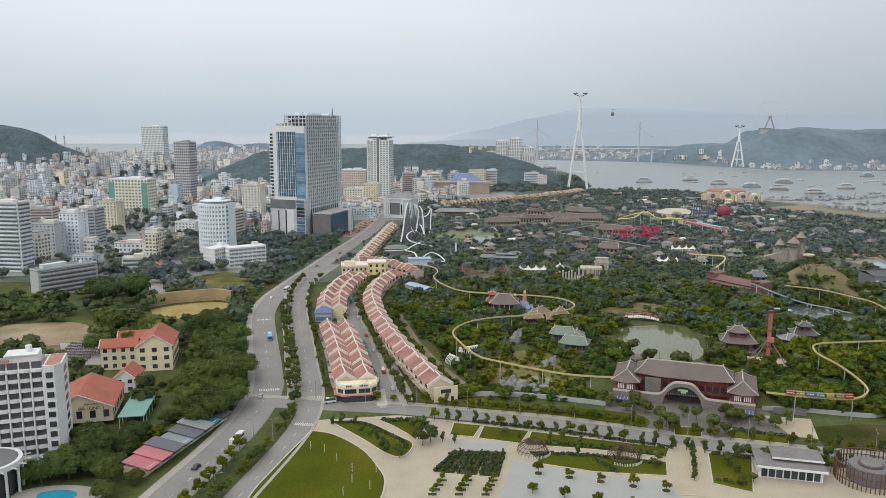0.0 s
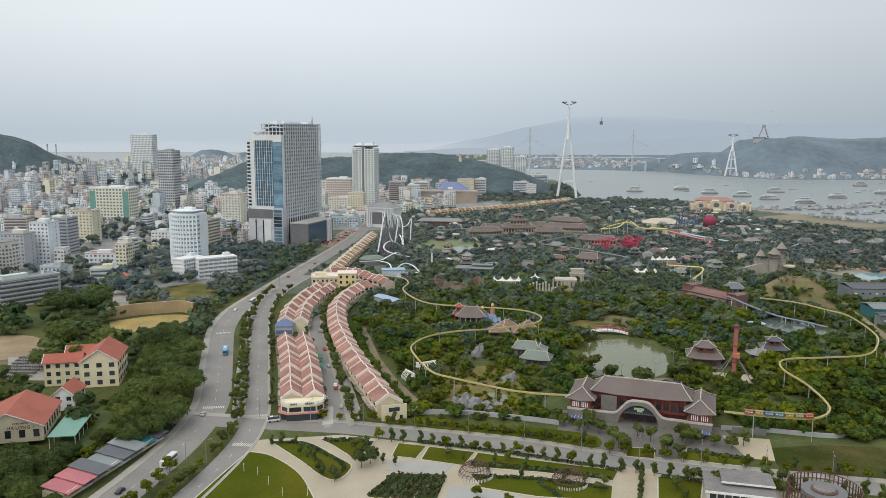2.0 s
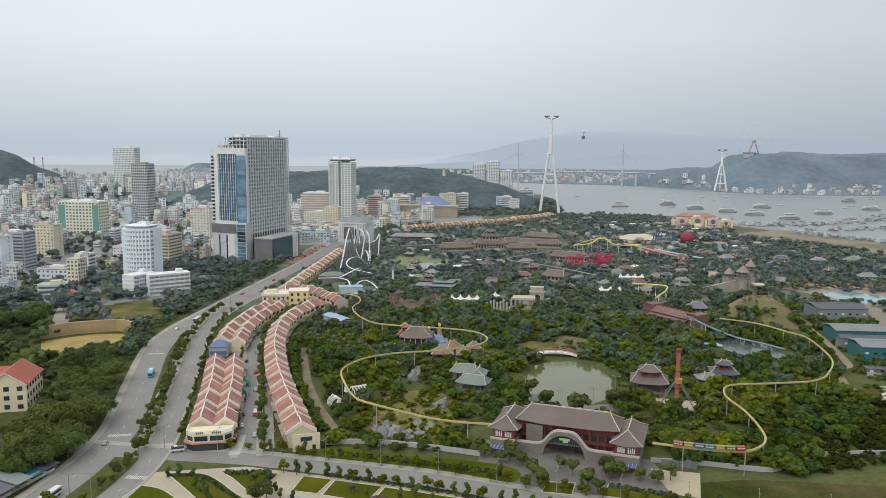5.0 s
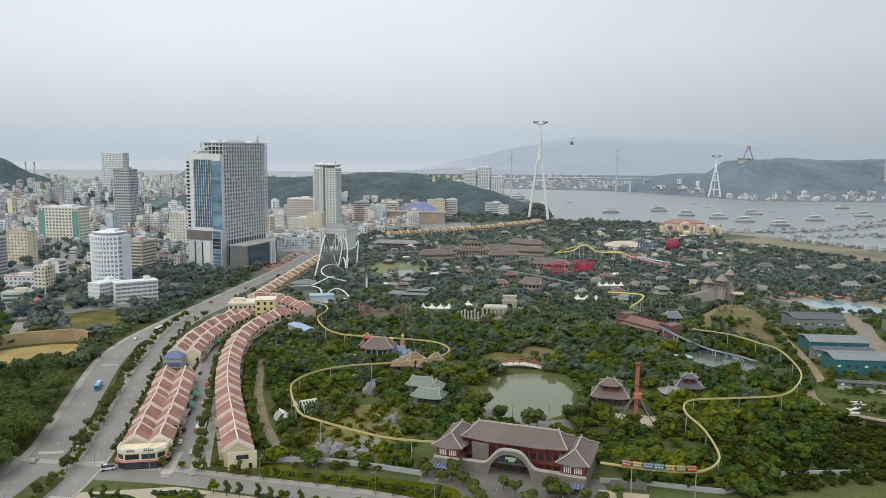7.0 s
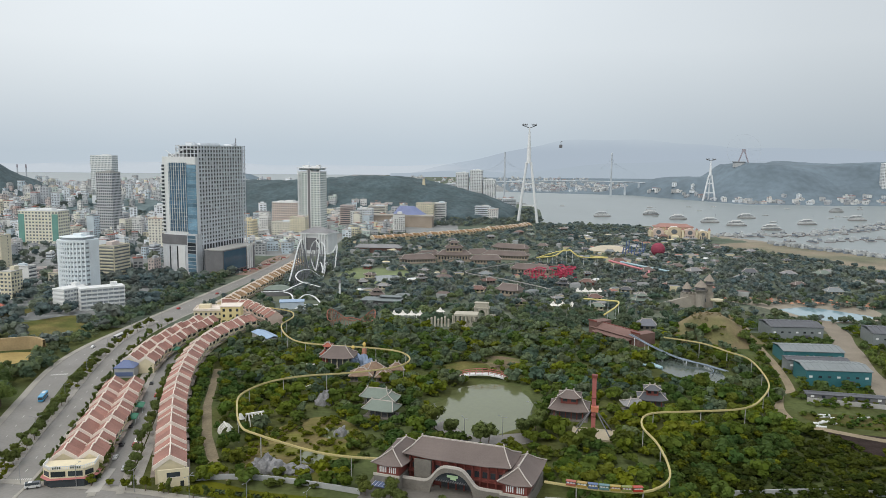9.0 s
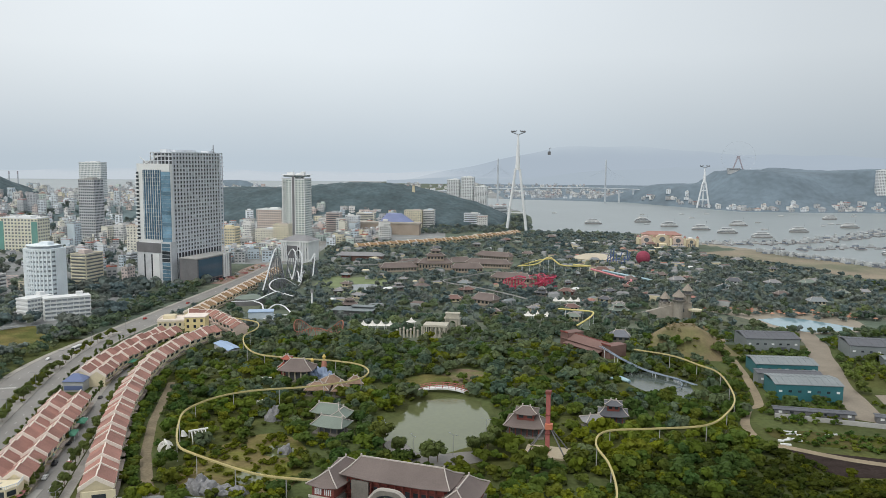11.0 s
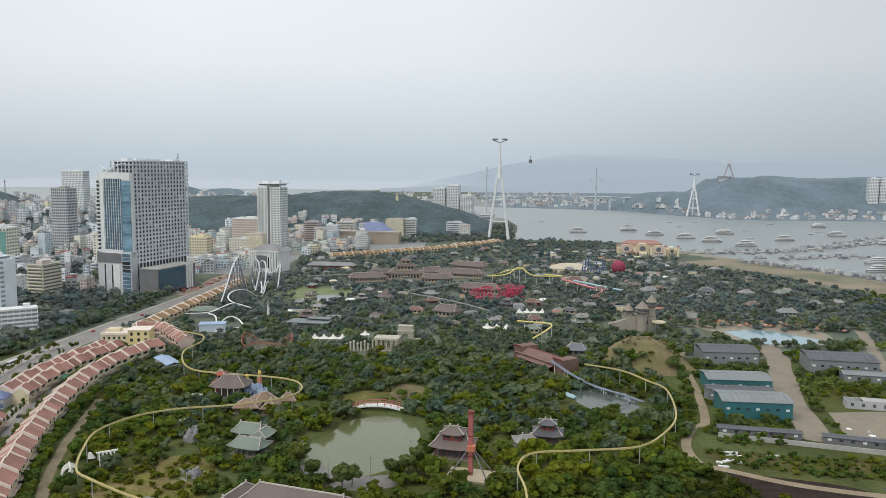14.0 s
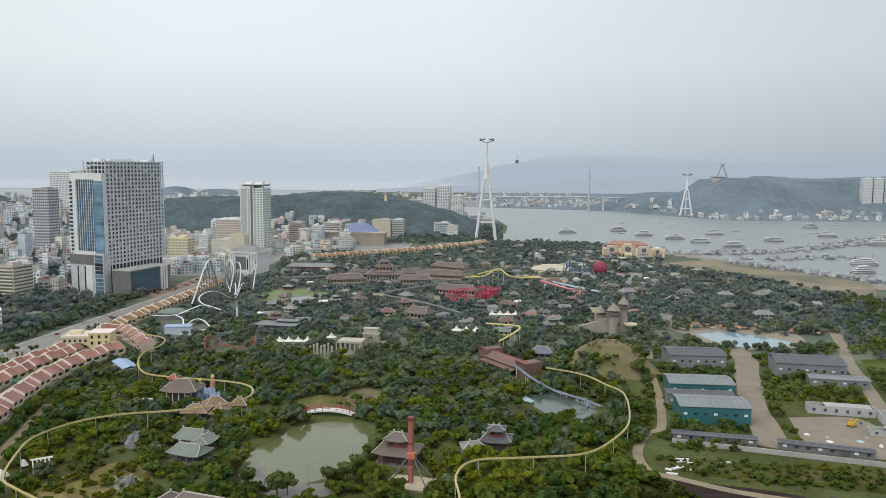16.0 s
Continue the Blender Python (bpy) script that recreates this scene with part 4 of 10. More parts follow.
for k in range(fl):
    z = 3.0 + k * 3.8
    for i in range(14):
        x = 4.0 - 6 - 4.1 * i
        m = pose(x, -1.6, z)
        if slabm is None:
            bm = prism(bmesh.new(), [(-2.05, 0.2), (-2.05, -0.6), (-1.2, -1.25), (0, -1.5), (1.2, -1.25), (2.05, -0.6), (2.05, 0.2)], 0, 1.15)
            ob = part("balcony", bm, WHITE, t, m=m)
            slabm = ob.data
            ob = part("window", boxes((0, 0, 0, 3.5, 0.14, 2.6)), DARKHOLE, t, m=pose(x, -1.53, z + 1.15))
            winm = ob.data
        else:
            part("balcony", slabm, WHITE, t, m=m)
            part("window", winm, GLASS, t, m=pose(x, -1.53, z + 1.2))
for i in range(15):
    bm = None
    x = 4.0 - 3.95 - 4.1 * i
    if divm is None:
        ob = part("pier", boxes((0, 0, 0, 0.5, 1.6, HH - 2)), WHITE, t, m=pose(x, -2.1, 1))
        divm = ob.data
    else:
        part("pier", divm, WHITE, t, m=pose(x, -2.1, 1))
part("corner_tower", prism(bmesh.new(), [(0.4, -3.2), (4.2, -3.6), (6.6, -1.0), (6.6, 12.5), (0.4, 12.5)], 0, HH + 1.5), WHITE, t)
for k in range(9):
    part("side_window", boxes((6.65, 5, 3.5 + k * 3.9, 0.14, 5.5, 2.2)), GLASS, t)
    part("corner_window", boxes((2.4, -3.5, 3.5 + k * 3.9, 2.4, 0.5, 2.1)), GLASS, t)
part("terrace_floor", boxes((-22, 6, HH, 52, 13, 0.35)), mat("pink_terrace_tiles", (0.42, 0.20, 0.17), 0.85, 0.12, 0.2, 1.5), t)
part("corner_terrace", prism(bmesh.new(), [(0.9, -2.6), (4.0, -3.0), (6.0, -0.8), (6.0, 12.0), (0.9, 12.0)], HH + 1.5, HH + 1.58), bpy.data.materials["pink_terrace_tiles"], t)
part("parapet", boxes((-27, -1.2, HH, HW - 8, 0.4, 1.2), (-27, 13.2, HH, HW - 8, 0.4, 1.2)), WHITE, t)
part("roof_house", boxes((-7, 7, HH + 0.3, 10, 8, 4.0), (-8, 7, HH + 4.3, 11.5, 9, 0.4)), WHITE, t)
part("water_tank", prism(bmesh.new(), disc(1.2, 12, -6, 8), HH + 4.7, HH + 7), STEELWHITE, t)
part("penthouse", boxes((-33, 7, HH, 26, 12, 8)), WHITE, t)
for i in range(8):
    part("penthouse_window", boxes((-44 + i * 3.1, 0.95, HH + 1, 2.4, 0.14, 5.6)), GLASS, t)
part("penthouse_roof", boxes((-33, 7, HH + 8, 27, 13, 0.6)), mat("pink_roof_coating", (0.50, 0.27, 0.22), 0.85, 0.12, 0.2, 1.5), t)
bm = bmesh.new()
for i in range(5):
    add_box(bm, -28 + i * 2.5, 1.4, HH + 8.8, 1.7, 0.4, 2.2)
part("roof_sign", bm, mat("dark_sign_metal", (0.08, 0.05, 0.04), 0.5), t, "dark rooftop lettering seen from behind as plain blocks")
KEEP += [(-150, 285, 12), (-165, 285, 14), (-185, 280, 20)]
t = thing("entrance_rotunda", -161, 256, 0, 0, "curved white hotel entrance rotunda with columns and pergola", "rotunda")
part("drum", prism(bmesh.new(), disc(9, 24), 0, 10), GLASS, t)
part("cornice", prism(bmesh.new(), disc(11, 24), 10, 12), WHITE, t)
# flat dark disc on the cornice paints the shaded inside of the ring
part("roof_terrace", prism(bmesh.new(), disc(9.6, 24), 12, 12.1), DARKCON, t, "dark disc coloured as the shaded hollow within the parapet")
for i in range(12):
    a = 2 * math.pi * i / 12
    part("column", prism(bmesh.new(), disc(0.5, 8, 10.4 * math.cos(a), 10.4 * math.sin(a)), 0, 10), WHITE, t)
for i in range(18):
    a = 2 * math.pi * i / 18
    part("pergola_rib", boxes((0, 0, 0, 3.0, 0.25, 0.4)), WHITE, t, m=pose(12.2 * math.cos(a), 12.2 * math.sin(a), 10.6, 0, 0, math.degrees(a)))
KEEP.append((-158, 262, 15))
bm = prism(bmesh.new(), disc(7, 20, -136, 253, 4), -0.2, 0.3)
tagged(place("swimming_pool", bm, mat("pool_water", (0.03, 0.30, 0.45), 0.05, 0.1, 0.2, 1.0)), "small bright blue hotel swimming pool", "pool")
bm = prism(bmesh.new(), disc(16, 20, -136, 253, 8), -0.2, 0.12)
tagged(place("pool_terrace", bm, PAVING), "paved terrace round the hotel pool", "terrace")
KEEP.append((-136, 253, 10))

gable_house("villa", -155, 404, 12, 18, 26, 13.5, 19.5, CREAM, TILE_RED, "cream three-storey villa with an orange-red tiled gable roof", 0, 3, 3)
gable_house("villa_wing", -173, 398, -78, 10, 18, 12.5, 15.5, CREAM, TILE_RED, "cream villa wing with balconies and a red roof", 0, 2, 3)
gable_house("long_villa", -172, 428, -78, 9, 26, 9.0, 12.0, CREAM, TILE_RED, "low cream outbuilding with a red tiled roof", 0, 2, 2)
gable_house("restaurant", -160, 329, 14, 27, 30, 6.5, 12.5, CREAM, TILE_RED, "cream restaurant hall with a wide red gable roof", 2, 5, 1, "restaurant")
gable_house("small_villa", -155, 364, 6, 10, 14, 7.6, 11.4, WHITE, TILE_RED, "small white house with a red tiled gable roof", 0, 2, 2)
bm = bmesh.new()
font = bpy.data.curves.new("name_lettering", "FONT")
font.body, font.size, font.extrude, font.align_x = "HA LONG 1", 2.0, 0.06, "CENTER"
ob = new("name_lettering", font)
ob.matrix_basis = pose(-151.49, 315.54, 7.6, 90, 0, 14)
tagged(ob, "dark red raised lettering on the restaurant gable", "lettering")
font.materials.append(mat("dark_red_letters", (0.16, 0.03, 0.03), 0.6))
font2 = font.copy()
font2.body, font2.size = "NHA HANG", 1.1
ob = new("name_lettering", font2)
ob.matrix_basis = pose(-151.49, 315.54, 9.8, 90, 0, 14)
tagged(ob, "small dark raised lettering on the restaurant gable", "lettering")
t = thing("porch_roof", -136, 326, 0, 10, "flat green sheet-metal porch roof on posts", "porch")
part("roof", boxes((0, 0, 5.2, 11, 26, 0.3)), mat("green_sheet_metal", (0.16, 0.33, 0.27), 0.5, 0.1, 0.1, 1.0), t)
for i in range(5):
    for s in (-1, 1):
        part("post", boxes((s * 5, -12 + i * 6, 0, 0.25, 0.25, 5.2)), STEELWHITE, t)
KEEP.append((-134, 322, 13))
PINKROOF = mat("faded_pink_sheet", (0.46, 0.15, 0.17), 0.6, 0.15, 0.15, 1.0)
stall_roofs = (PINKROOF, PINKROOF, SHEETDARK, SHEET, SHEETDARK, SHEET, TEAL, SHEETDARK)
for i, rm in enumerate(stall_roofs):
    f = i / 7
    x, y = -114 + 13 * f, 272 + 50 * f
    t = thing("roadside_shop", x, y, 0, -14.6, "low roadside shop with a lean-to sheet roof and shop board", "shop", "roadside shops")
    part("wall", boxes((0, 0, 0, 9, 7.3, 3.2 + 0.5 * (i % 3))), (CREAM, WHITE, GREYWALL)[i % 3], t)
    bm = bmesh.new()
    add_box(bm, 0, 0, 0, 12 + (i % 3), 7.7, 0.2, pose(0.8, 0, 3.9 + 0.5 * (i % 3), 0, 8, 0))
    part("roof", bm, rm, t)
    part("shop_board", boxes((5.2, 0, 2.6, 0.2, 5.6, 0.9)), (WHITE, PINKROOF, BLUEROOF)[i % 3], t)
    part("awning", boxes((5.6, 0, 2.4, 2.4, 5.6, 0.12)), AWNING, t)
    KEEP.append((x, y, 6))

# ---- forecourt lawns, paths and plaza ----
def patch(name, ring, material, z, label, category, step=4.0, closed=True):
    line = spline(list(ring) + [ring[0]], step) if closed else np.array(ring, float)
    bm = prism(bmesh.new(), [tuple(p[:2]) for p in (line[:-1] if closed else line)], -0.2, z)
    return tagged(place(name, bm, material), label, category, kind="structure")


patch("forecourt", [(-62, 322), (-20, 329), (50, 311), (140, 280), (200, 262), (200, 190), (-72, 190), (-66, 251), (-56, 305)], PLAZA, 0.045, "cream paved forecourt round the lawns", "paving", closed=False)
KERB = mat("pale_kerb_stone", (0.50, 0.47, 0.41), 0.85, 0.1, 0.2, 1.0)


def lawn(ring, label, closed=True, name="lawn"):
    """A raised lawn with a pale kerb round it."""
    patch(name, ring, LAWN, 0.2, label, "lawn", closed=closed)
    edge = spline(list(ring) + [ring[0]], 3.0) if closed else np.array(list(ring) + [ring[0]], float)
    tagged(place("kerb", ribbon(bmesh.new(), edge, -0.28, 0.28, 0.3, -0.1), KERB), "pale stone kerb round a lawn", "kerb", kind="structure")


lawn([(-56, 311), (-46, 307), (-33, 293), (-25, 277), (-21, 263), (-24, 243), (-40, 225), (-62, 228), (-68, 250), (-63, 280)], "large oval mown lawn beside the avenue")
lawn([(-50, 322), (-34, 321), (-19, 306), (-12, 297), (-16, 285), (-23, 289), (-33, 302)], "curved mown lawn with a hedge edge")
lawn([(-29, 324), (-20, 325), (-5, 322), (-11, 302), (-15, 308), (-22, 317)], "small mown lawn wedge with shrubs", False)
lawn([(5, 320), (17, 317), (13, 304.5), (3, 307)], "bright mown lawn square", False)
lawn([(18, 316.5), (37, 311), (32, 298), (15, 303.5)], "mown lawn square beside the street", False)
lawn([(38, 310.5), (65, 302), (92, 294), (88, 285), (62, 292), (34, 297)], "long mown lawn with shrubs", False)
lawn([(34, 291), (62, 288), (87, 281), (84, 269), (58, 272), (38, 279)], "mown lawn with trees beside the plaza", False)
lawn([(106, 289), (122, 285), (111, 256), (99, 263)], "mown lawn with clipped trees", False)
lawn([(126, 288), (144, 281), (138, 276), (124, 281)], "small lawn behind the glass pavilion", False)
lawn([(166, 274), (190, 266), (196, 240), (170, 246)], "mown lawn by the round drum")
patch("terrace", [(2, 303), (28, 299), (24, 290), (2, 293.5)], mat("grey_step_paving", (0.36, 0.36, 0.34), 0.85, 0.08, 0.1, 1.0), 0.16, "pale grey paved terrace between lawns", "terrace", closed=False)
BEDSOIL = mat("planted_bed", (0.050, 0.066, 0.018), 0.95, 0.4, 0.2, 1.2, bump=0.1, tint=(0.10, 0.075, 0.04), spec=0.1)
for k in range(3):
    x0, x1 = -3 + 8.4 * k, 4.4 + 8.4 * k
    patch("planted_bed", [(x0, 272 - 1.4 * k), (x1, 271 - 1.4 * k), (x1 + 7 - 1.5 * k, 290.5 - 0.4 * k), (x0 + 7 - 1.5 * k, 291 - 0.4 * k)], BEDSOIL, 0.26, "planted bed with shrubs and pale path edges", "flower bed", closed=False)
for i in range(3):
    for j in range(4):
        x, y = -3.5 + 9.4 * i + 1.2 * j, 254 + 3.6 * j
        t = thing("tree_pit", x, y, 0, 0, "square earth-filled tree pit with a stone edge", "tree pit", "tree pits")
        part("edge", boxes((0, 0, 0, 3.6, 2.2, 0.24)), KERB, t)
        part("soil", boxes((0, 0, 0.2, 3.0, 1.6, 0.12)), BEDSOIL, t)
CONC_PALE = mat("pale_grey_plaza_concrete", (0.36, 0.37, 0.36), 0.85, 0.06, 0.06, 1.0)
patch("plaza", [(27, 281), (58, 270), (82, 265), (84, 254), (100, 205), (10, 205), (20, 252)], CONC_PALE, 0.14, "broad pale grey concrete plaza", "plaza", closed=False)
for i in range(5):
    x, y = 36 + 11 * i, 270 - 3.4 * i
    t = thing("round_planter", x, y, 0.14, 0, "round pale stone planter ring on the plaza", "planter", "plaza planters")
    part("ring", prism(bmesh.new(), disc(1.9, 14), 0, 0.45), KERB, t)
    part("soil", prism(bmesh.new(), disc(1.5, 14), 0.45, 0.5), BEDSOIL, t)
patch("walkway", [(96, 297), (107, 295), (93, 253), (84, 254)], CREAMPATH, 0.17, "cream paved walkway towards the gate", "walkway", closed=False)
patch("gate_court", [(80, 360), (148, 338), (150, 312), (140, 296), (90, 309), (72, 324)], mat("worn_court_paving", (0.17, 0.16, 0.145), 0.85, 0.15, 0.1, 0.8, spec=0.2), 0.1, "grey worn paving before the gate", "paving", closed=False)
lawn([(101, 316), (112, 315), (109, 305), (98, 307)], "bright green lawn island before the gate", False, "island_lawn")
patch("verge", [(10, 341), (38, 331), (68, 320), (88, 316), (90, 328), (71, 336), (38, 342), (12, 352)], LAWN, 0.16, "green canal verge in front of the park wall", "verge")
lawn([(125, 314), (146, 305), (142, 298), (120, 304)], "grass verge by the street", False, "verge")
patch("verge", [(160, 316), (195, 318), (300, 300), (300, 276), (200, 284), (177, 289), (157, 293)], mat("rough_verge_grass", (0.040, 0.050, 0.010), 0.9, 0.3, 0.05, 0.8, bump=0.1, tint=(0.095, 0.085, 0.035), spec=0.05), 0.12, "rough grass strip beside the street", "verge")
patch("drive", [(145, 329), (164, 325), (157, 303), (147, 306)], CREAMPATH, 0.13, "sandy drive to a side gate", "drive", closed=False)
t = None
for x, y in ((-53, 292), (-47, 289), (-41, 281), (-34, 272), (-33, 263), (-26, 258), (-25, 272), (-35, 253)):
    ob = place("marker_pole", prism(bmesh.new(), disc(0.1, 8), 0.2, 3.6), STEELWHITE, m=pose(x, y, 0))
    tagged(ob, "thin white marker pole standing on the lawn", "pole", "lawn poles")
for cx_, cy_, r_ in ((-40, 268, 34), (-30, 306, 14), (60, 296, 26), (30, 302, 24), (90, 290, 20), (60, 244, 40), (20, 250, 26), (115, 320, 26), (135, 318, 20), (155, 312, 16), (120, 268, 26), (150, 262, 22), (30, 335, 14), (50, 333, 14), (75, 326, 14), (-10, 290, 20), (180, 305, 26), (220, 300, 24), (10, 290, 20)):
    KEEP.append((cx_, cy_, r_))

HEDGE = mat("clipped_hedge", (0.045, 0.07, 0.022), 0.8, 0.3, 0.3, 2.0, bump=0.2, island=0.4)


def hedge(pts, w, h, label):
    """A clipped hedge: a core with leaf clumps all over."""
    line = spline(pts, 2.0)
    rng = np.random.default_rng(int(abs(pts[0][0] * 10 + pts[0][1])))
    out = [leafy(p[0] + rng.uniform(-.4, .4), p[1] + rng.uniform(-.4, .4), h * 0.5 + 0.1, w * 0.75, w * 0.75, h * 0.6, 20, 0.55, rng) for p in line]
    v = np.concatenate(out)
    me = from_arrays("hedge", v, np.arange(len(v), dtype=np.int32).reshape(-1, 4), HEDGE)
    return tagged(new("hedge", me), label, "hedge")


def leafy(cx, cy, cz, rx, ry, rz, n, size, rng):
    d = rng.normal(size=(n, 3))
    d /= np.linalg.norm(d, axis=1)[:, None]
    d[:, 2] = np.abs(d[:, 2])
    c = np.array([cx, cy, cz]) + d * rng.uniform(0.5, 1.05, n)[:, None] * np.array([rx, ry, rz])
    u = np.cross(d, rng.normal(size=(n, 3)))
    u /= np.linalg.norm(u, axis=1)[:, None]
    v = np.cross(d + rng.normal(size=(n, 3)) * 0.4, u)
    v /= np.linalg.norm(v, axis=1)[:, None]
    s = size * rng.uniform(0.6, 1.3, n)[:, None]
    return np.stack([c - u * s - v * s * .6, c + u * s * .4 - v * s, c + u * s + v * s * .5, c - u * s * .3 + v * s], 1).reshape(-1, 3)


hedge([(-48, 319), (-36, 319), (-22, 306), (-15, 297), (-17, 288)], 1.2, 0.7, "low planted border round the curved lawn")
hedge([(-26, 322), (-12, 322), (-8, 318), (-11, 306)], 2.0, 1.2, "shrubs on the lawn wedge")
for k in range(3):
    for u in (0.7, 3.6, 6.6):
        hedge([(-3 + 8.4 * k + u, 273 - 1.4 * k), (4 + 8.4 * k + u - 1.5 * k, 289 - 0.4 * k)], 1.1, 0.9, "straight shrub row in a planted bed")
hedge([(14, 321), (50, 310), (92, 294)], 1.5, 1.0, "low hedge between lawn and street")
hedge([(36, 299), (62, 294), (86, 287)], 1.6, 1.2, "irregular hedge across the lawn")
hedge([(36, 288), (60, 286), (84, 279)], 1.4, 1.0, "clipped hedge on the lawn beside the plaza")
hedge([(60, 283), (66, 272)], 1.2, 0.9, "short hedge on the lawn beside the plaza")
hedge([(108, 288), (120, 284)], 1.4, 1.0, "hedge at the head of the lawn")
hedge([(102, 265), (110, 262)], 1.2, 0.9, "low hedge across the lawn")
hedge([(18, 342), (50, 333), (80, 324)], 2.0, 1.2, "shrubs along the canal verge")
hedge([(126, 312), (147, 304)], 2.0, 1.0, "low hedge on the verge by the gate")

# ---- park gate ----
G = thing("park_gate", 113.4, 346, 0, -19.5, "large red and stone park gate hall with brown tiled roofs", "gate building")
part("main_wall", boxes((0, 8, 0, 46, 13, 13)), REDWOOD, G)
for i in range(12):
    part("window", boxes((-20.2 + i * 3.67, 1.42, 6.6, 2.5, 0.14, 2.6)), GLASS, G)
    part("upper_panel", boxes((-20.2 + i * 3.67, 1.38, 10.4, 2.9, 0.2, 1.5)), mat("red_lattice", (0.30, 0.07, 0.055), 0.6) if i == 0 else bpy.data.materials["red_lattice"], G)
for i in range(13):
    part("column", prism(bmesh.new(), disc(0.35, 8, -22 + i * 3.67, -0.4), 0, 12.6), REDWOOD, G)
part("gallery_floor", boxes((0, 0.4, 5.6, 46, 2.4, 0.4)), REDWOOD, G)
part("rail", boxes((0, -0.7, 6.9, 46, 0.15, 0.2), (0, -0.7, 6.3, 46, 0.1, 0.12)), REDWOOD, G)
part("main_roof", hip(bmesh.new(), 46, 15, 13, 19, 0.84, 2.2, 0.9, 0, 8), TILE_BROWN, G)
bm = ridge_beads(bmesh.new(), 46, 15, 13, 19, 0.84, 2.2, 0.9, 0.3)
part("roof_ribs", bm, RIB, G, m=pose(0, 8, 0))
part("dragon_relief", boxes((-15.5, -1.2, 3, 8, 1.2, 9)), STONE, G, "grey carved stone relief panel")
for s in (-1, 1):
    x = s * 29
    part("wing_wall", boxes((x, 4, 0, 12, 30, 6)), STONE, G)
    part("wing_upper", boxes((x, 4, 6, 10.4, 27, 4.6)), REDWOOD, G)
    for i in range(2):
        for j in range(4):
            part("wing_window", boxes((x - 3.6 + i * 4.6 + j * 0.9, -9.6, 7.2, 0.5, 0.16, 2.6)), WHITE, G)
        part("wing_frame", boxes((x - 2.3 + i * 4.6, -9.54, 6.9, 4.1, 0.1, 3.2)), REDWOOD, G)
    part("wing_rail", boxes((x, -11, 6, 12.4, 0.35, 1.1)), KERB, G)
    part("wing_roof", hip(bmesh.new(), 26, 11, 10.6, 16, 0.62, 2.0, 1.0), TILE_BROWN, G, m=pose(x, 4, 0, 0, 0, 90))
    part("wing_ribs", ridge_beads(bmesh.new(), 26, 11, 10.6, 16, 0.62, 2.0, 1.0, 0.28), RIB, G, m=pose(x, 4, 0, 0, 0, 90))
    for k in range(7):
        part("canopy_bar", boxes((x - 5.1 + 1.7 * k, -13.6, 3.42, 0.14, 5.2, 0.14)), STEELWHITE, G)
    part("wing_canopy", boxes((x, -13.6, 3.2, 10.8, 5.2, 0.2)), mat("blue_canopy", (0.10, 0.14, 0.26), 0.5) if s < 0 else bpy.data.materials["blue_canopy"], G)
bm = bmesh.new()
N = 36
outer, inner = [], []
for i in range(N + 1):
    u = -1 + 2 * i / N
    x = u * 23
    top = 4.6 + 7.4 * math.exp(-(x / 8.8) ** 4)
    hole = math.sqrt(max(0.0, 1 - (x / 9.9) ** 2)) * 10.3 if abs(x) < 9.9 else 0.0
    outer.append((x, top))
    inner.append((x, hole))
front = [[bm.verts.new((x, yy, z)) for (x, z) in row] for yy in (-7.0, -5.2) for row in (outer, inner)]
for i in range(N):
    fo, fi, bo, bi = front
    bm.faces.new((fi[i], fi[i + 1], fo[i + 1], fo[i]))
    bm.faces.new((bo[i], bo[i + 1], bi[i + 1], bi[i]))
    bm.faces.new((fo[i], fo[i + 1], bo[i + 1], bo[i]))
    bm.faces.new((bi[i], bi[i + 1], fi[i + 1], fi[i]))
bmesh.ops.remove_doubles(bm, verts=bm.verts, dist=0.001)
bmesh.ops.recalc_face_normals(bm, faces=bm.faces)
part("arch_wall", bm, STONE, G, "curved grey stone front wall with an arched opening")
bm = sweep(bmesh.new(), [(x, -6.1, z + 0.15) for x, z in outer], 0.9, 6)
part("arch_coping", bm, mat("pale_stone_coping", (0.40, 0.37, 0.34), 0.85, 0.12, 0.3, 1.5), G)
bm = bmesh.new()
prism(bm, [(9.8 * math.cos(a), 10.1 * math.sin(a)) for a in np.linspace(0.58, math.pi - 0.58, 15)], 0, 0.2)
part("arch_glass", bm, GLASS, G, "dark glass filling the arch above the canopy", m=pose(0, -5.3, 0, 90, 0, 0))
# added dark panel that stands for the shade inside the arch
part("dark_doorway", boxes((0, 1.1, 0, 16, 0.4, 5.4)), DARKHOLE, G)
part("arch_canopy", boxes((0, -3.2, 5.4, 17.5, 5, 0.4)), SHEETDARK, G, "dark slatted entrance canopy")
for i in range(14):
    part("canopy_slat", boxes((-7 + i * 1.08, -4.6, 5.95, 0.3, 5.4, 0.3)), DARKCON, G)
part("emblem", boxes((0, -5.6, 7.6, 5.0, 0.3, 1.1), (0.4, -5.6, 6.7, 2.6, 0.3, 0.8)), mat("pale_green_emblem", (0.45, 0.62, 0.38), 0.5), G, "white and green emblem drawn as plain shapes")
G.scale = (0.89, 0.89, 0.91)
for u in np.linspace(-34, 34, 9):
    p = pose(112, 346, 0, 0, 0, -19.5) @ Vector((u, 6, 0))
    KEEP.append((p.x, p.y, 13))
    p = pose(112, 346, 0, 0, 0, -19.5) @ Vector((u, -8, 0))
    KEEP.append((p.x, p.y, 9))

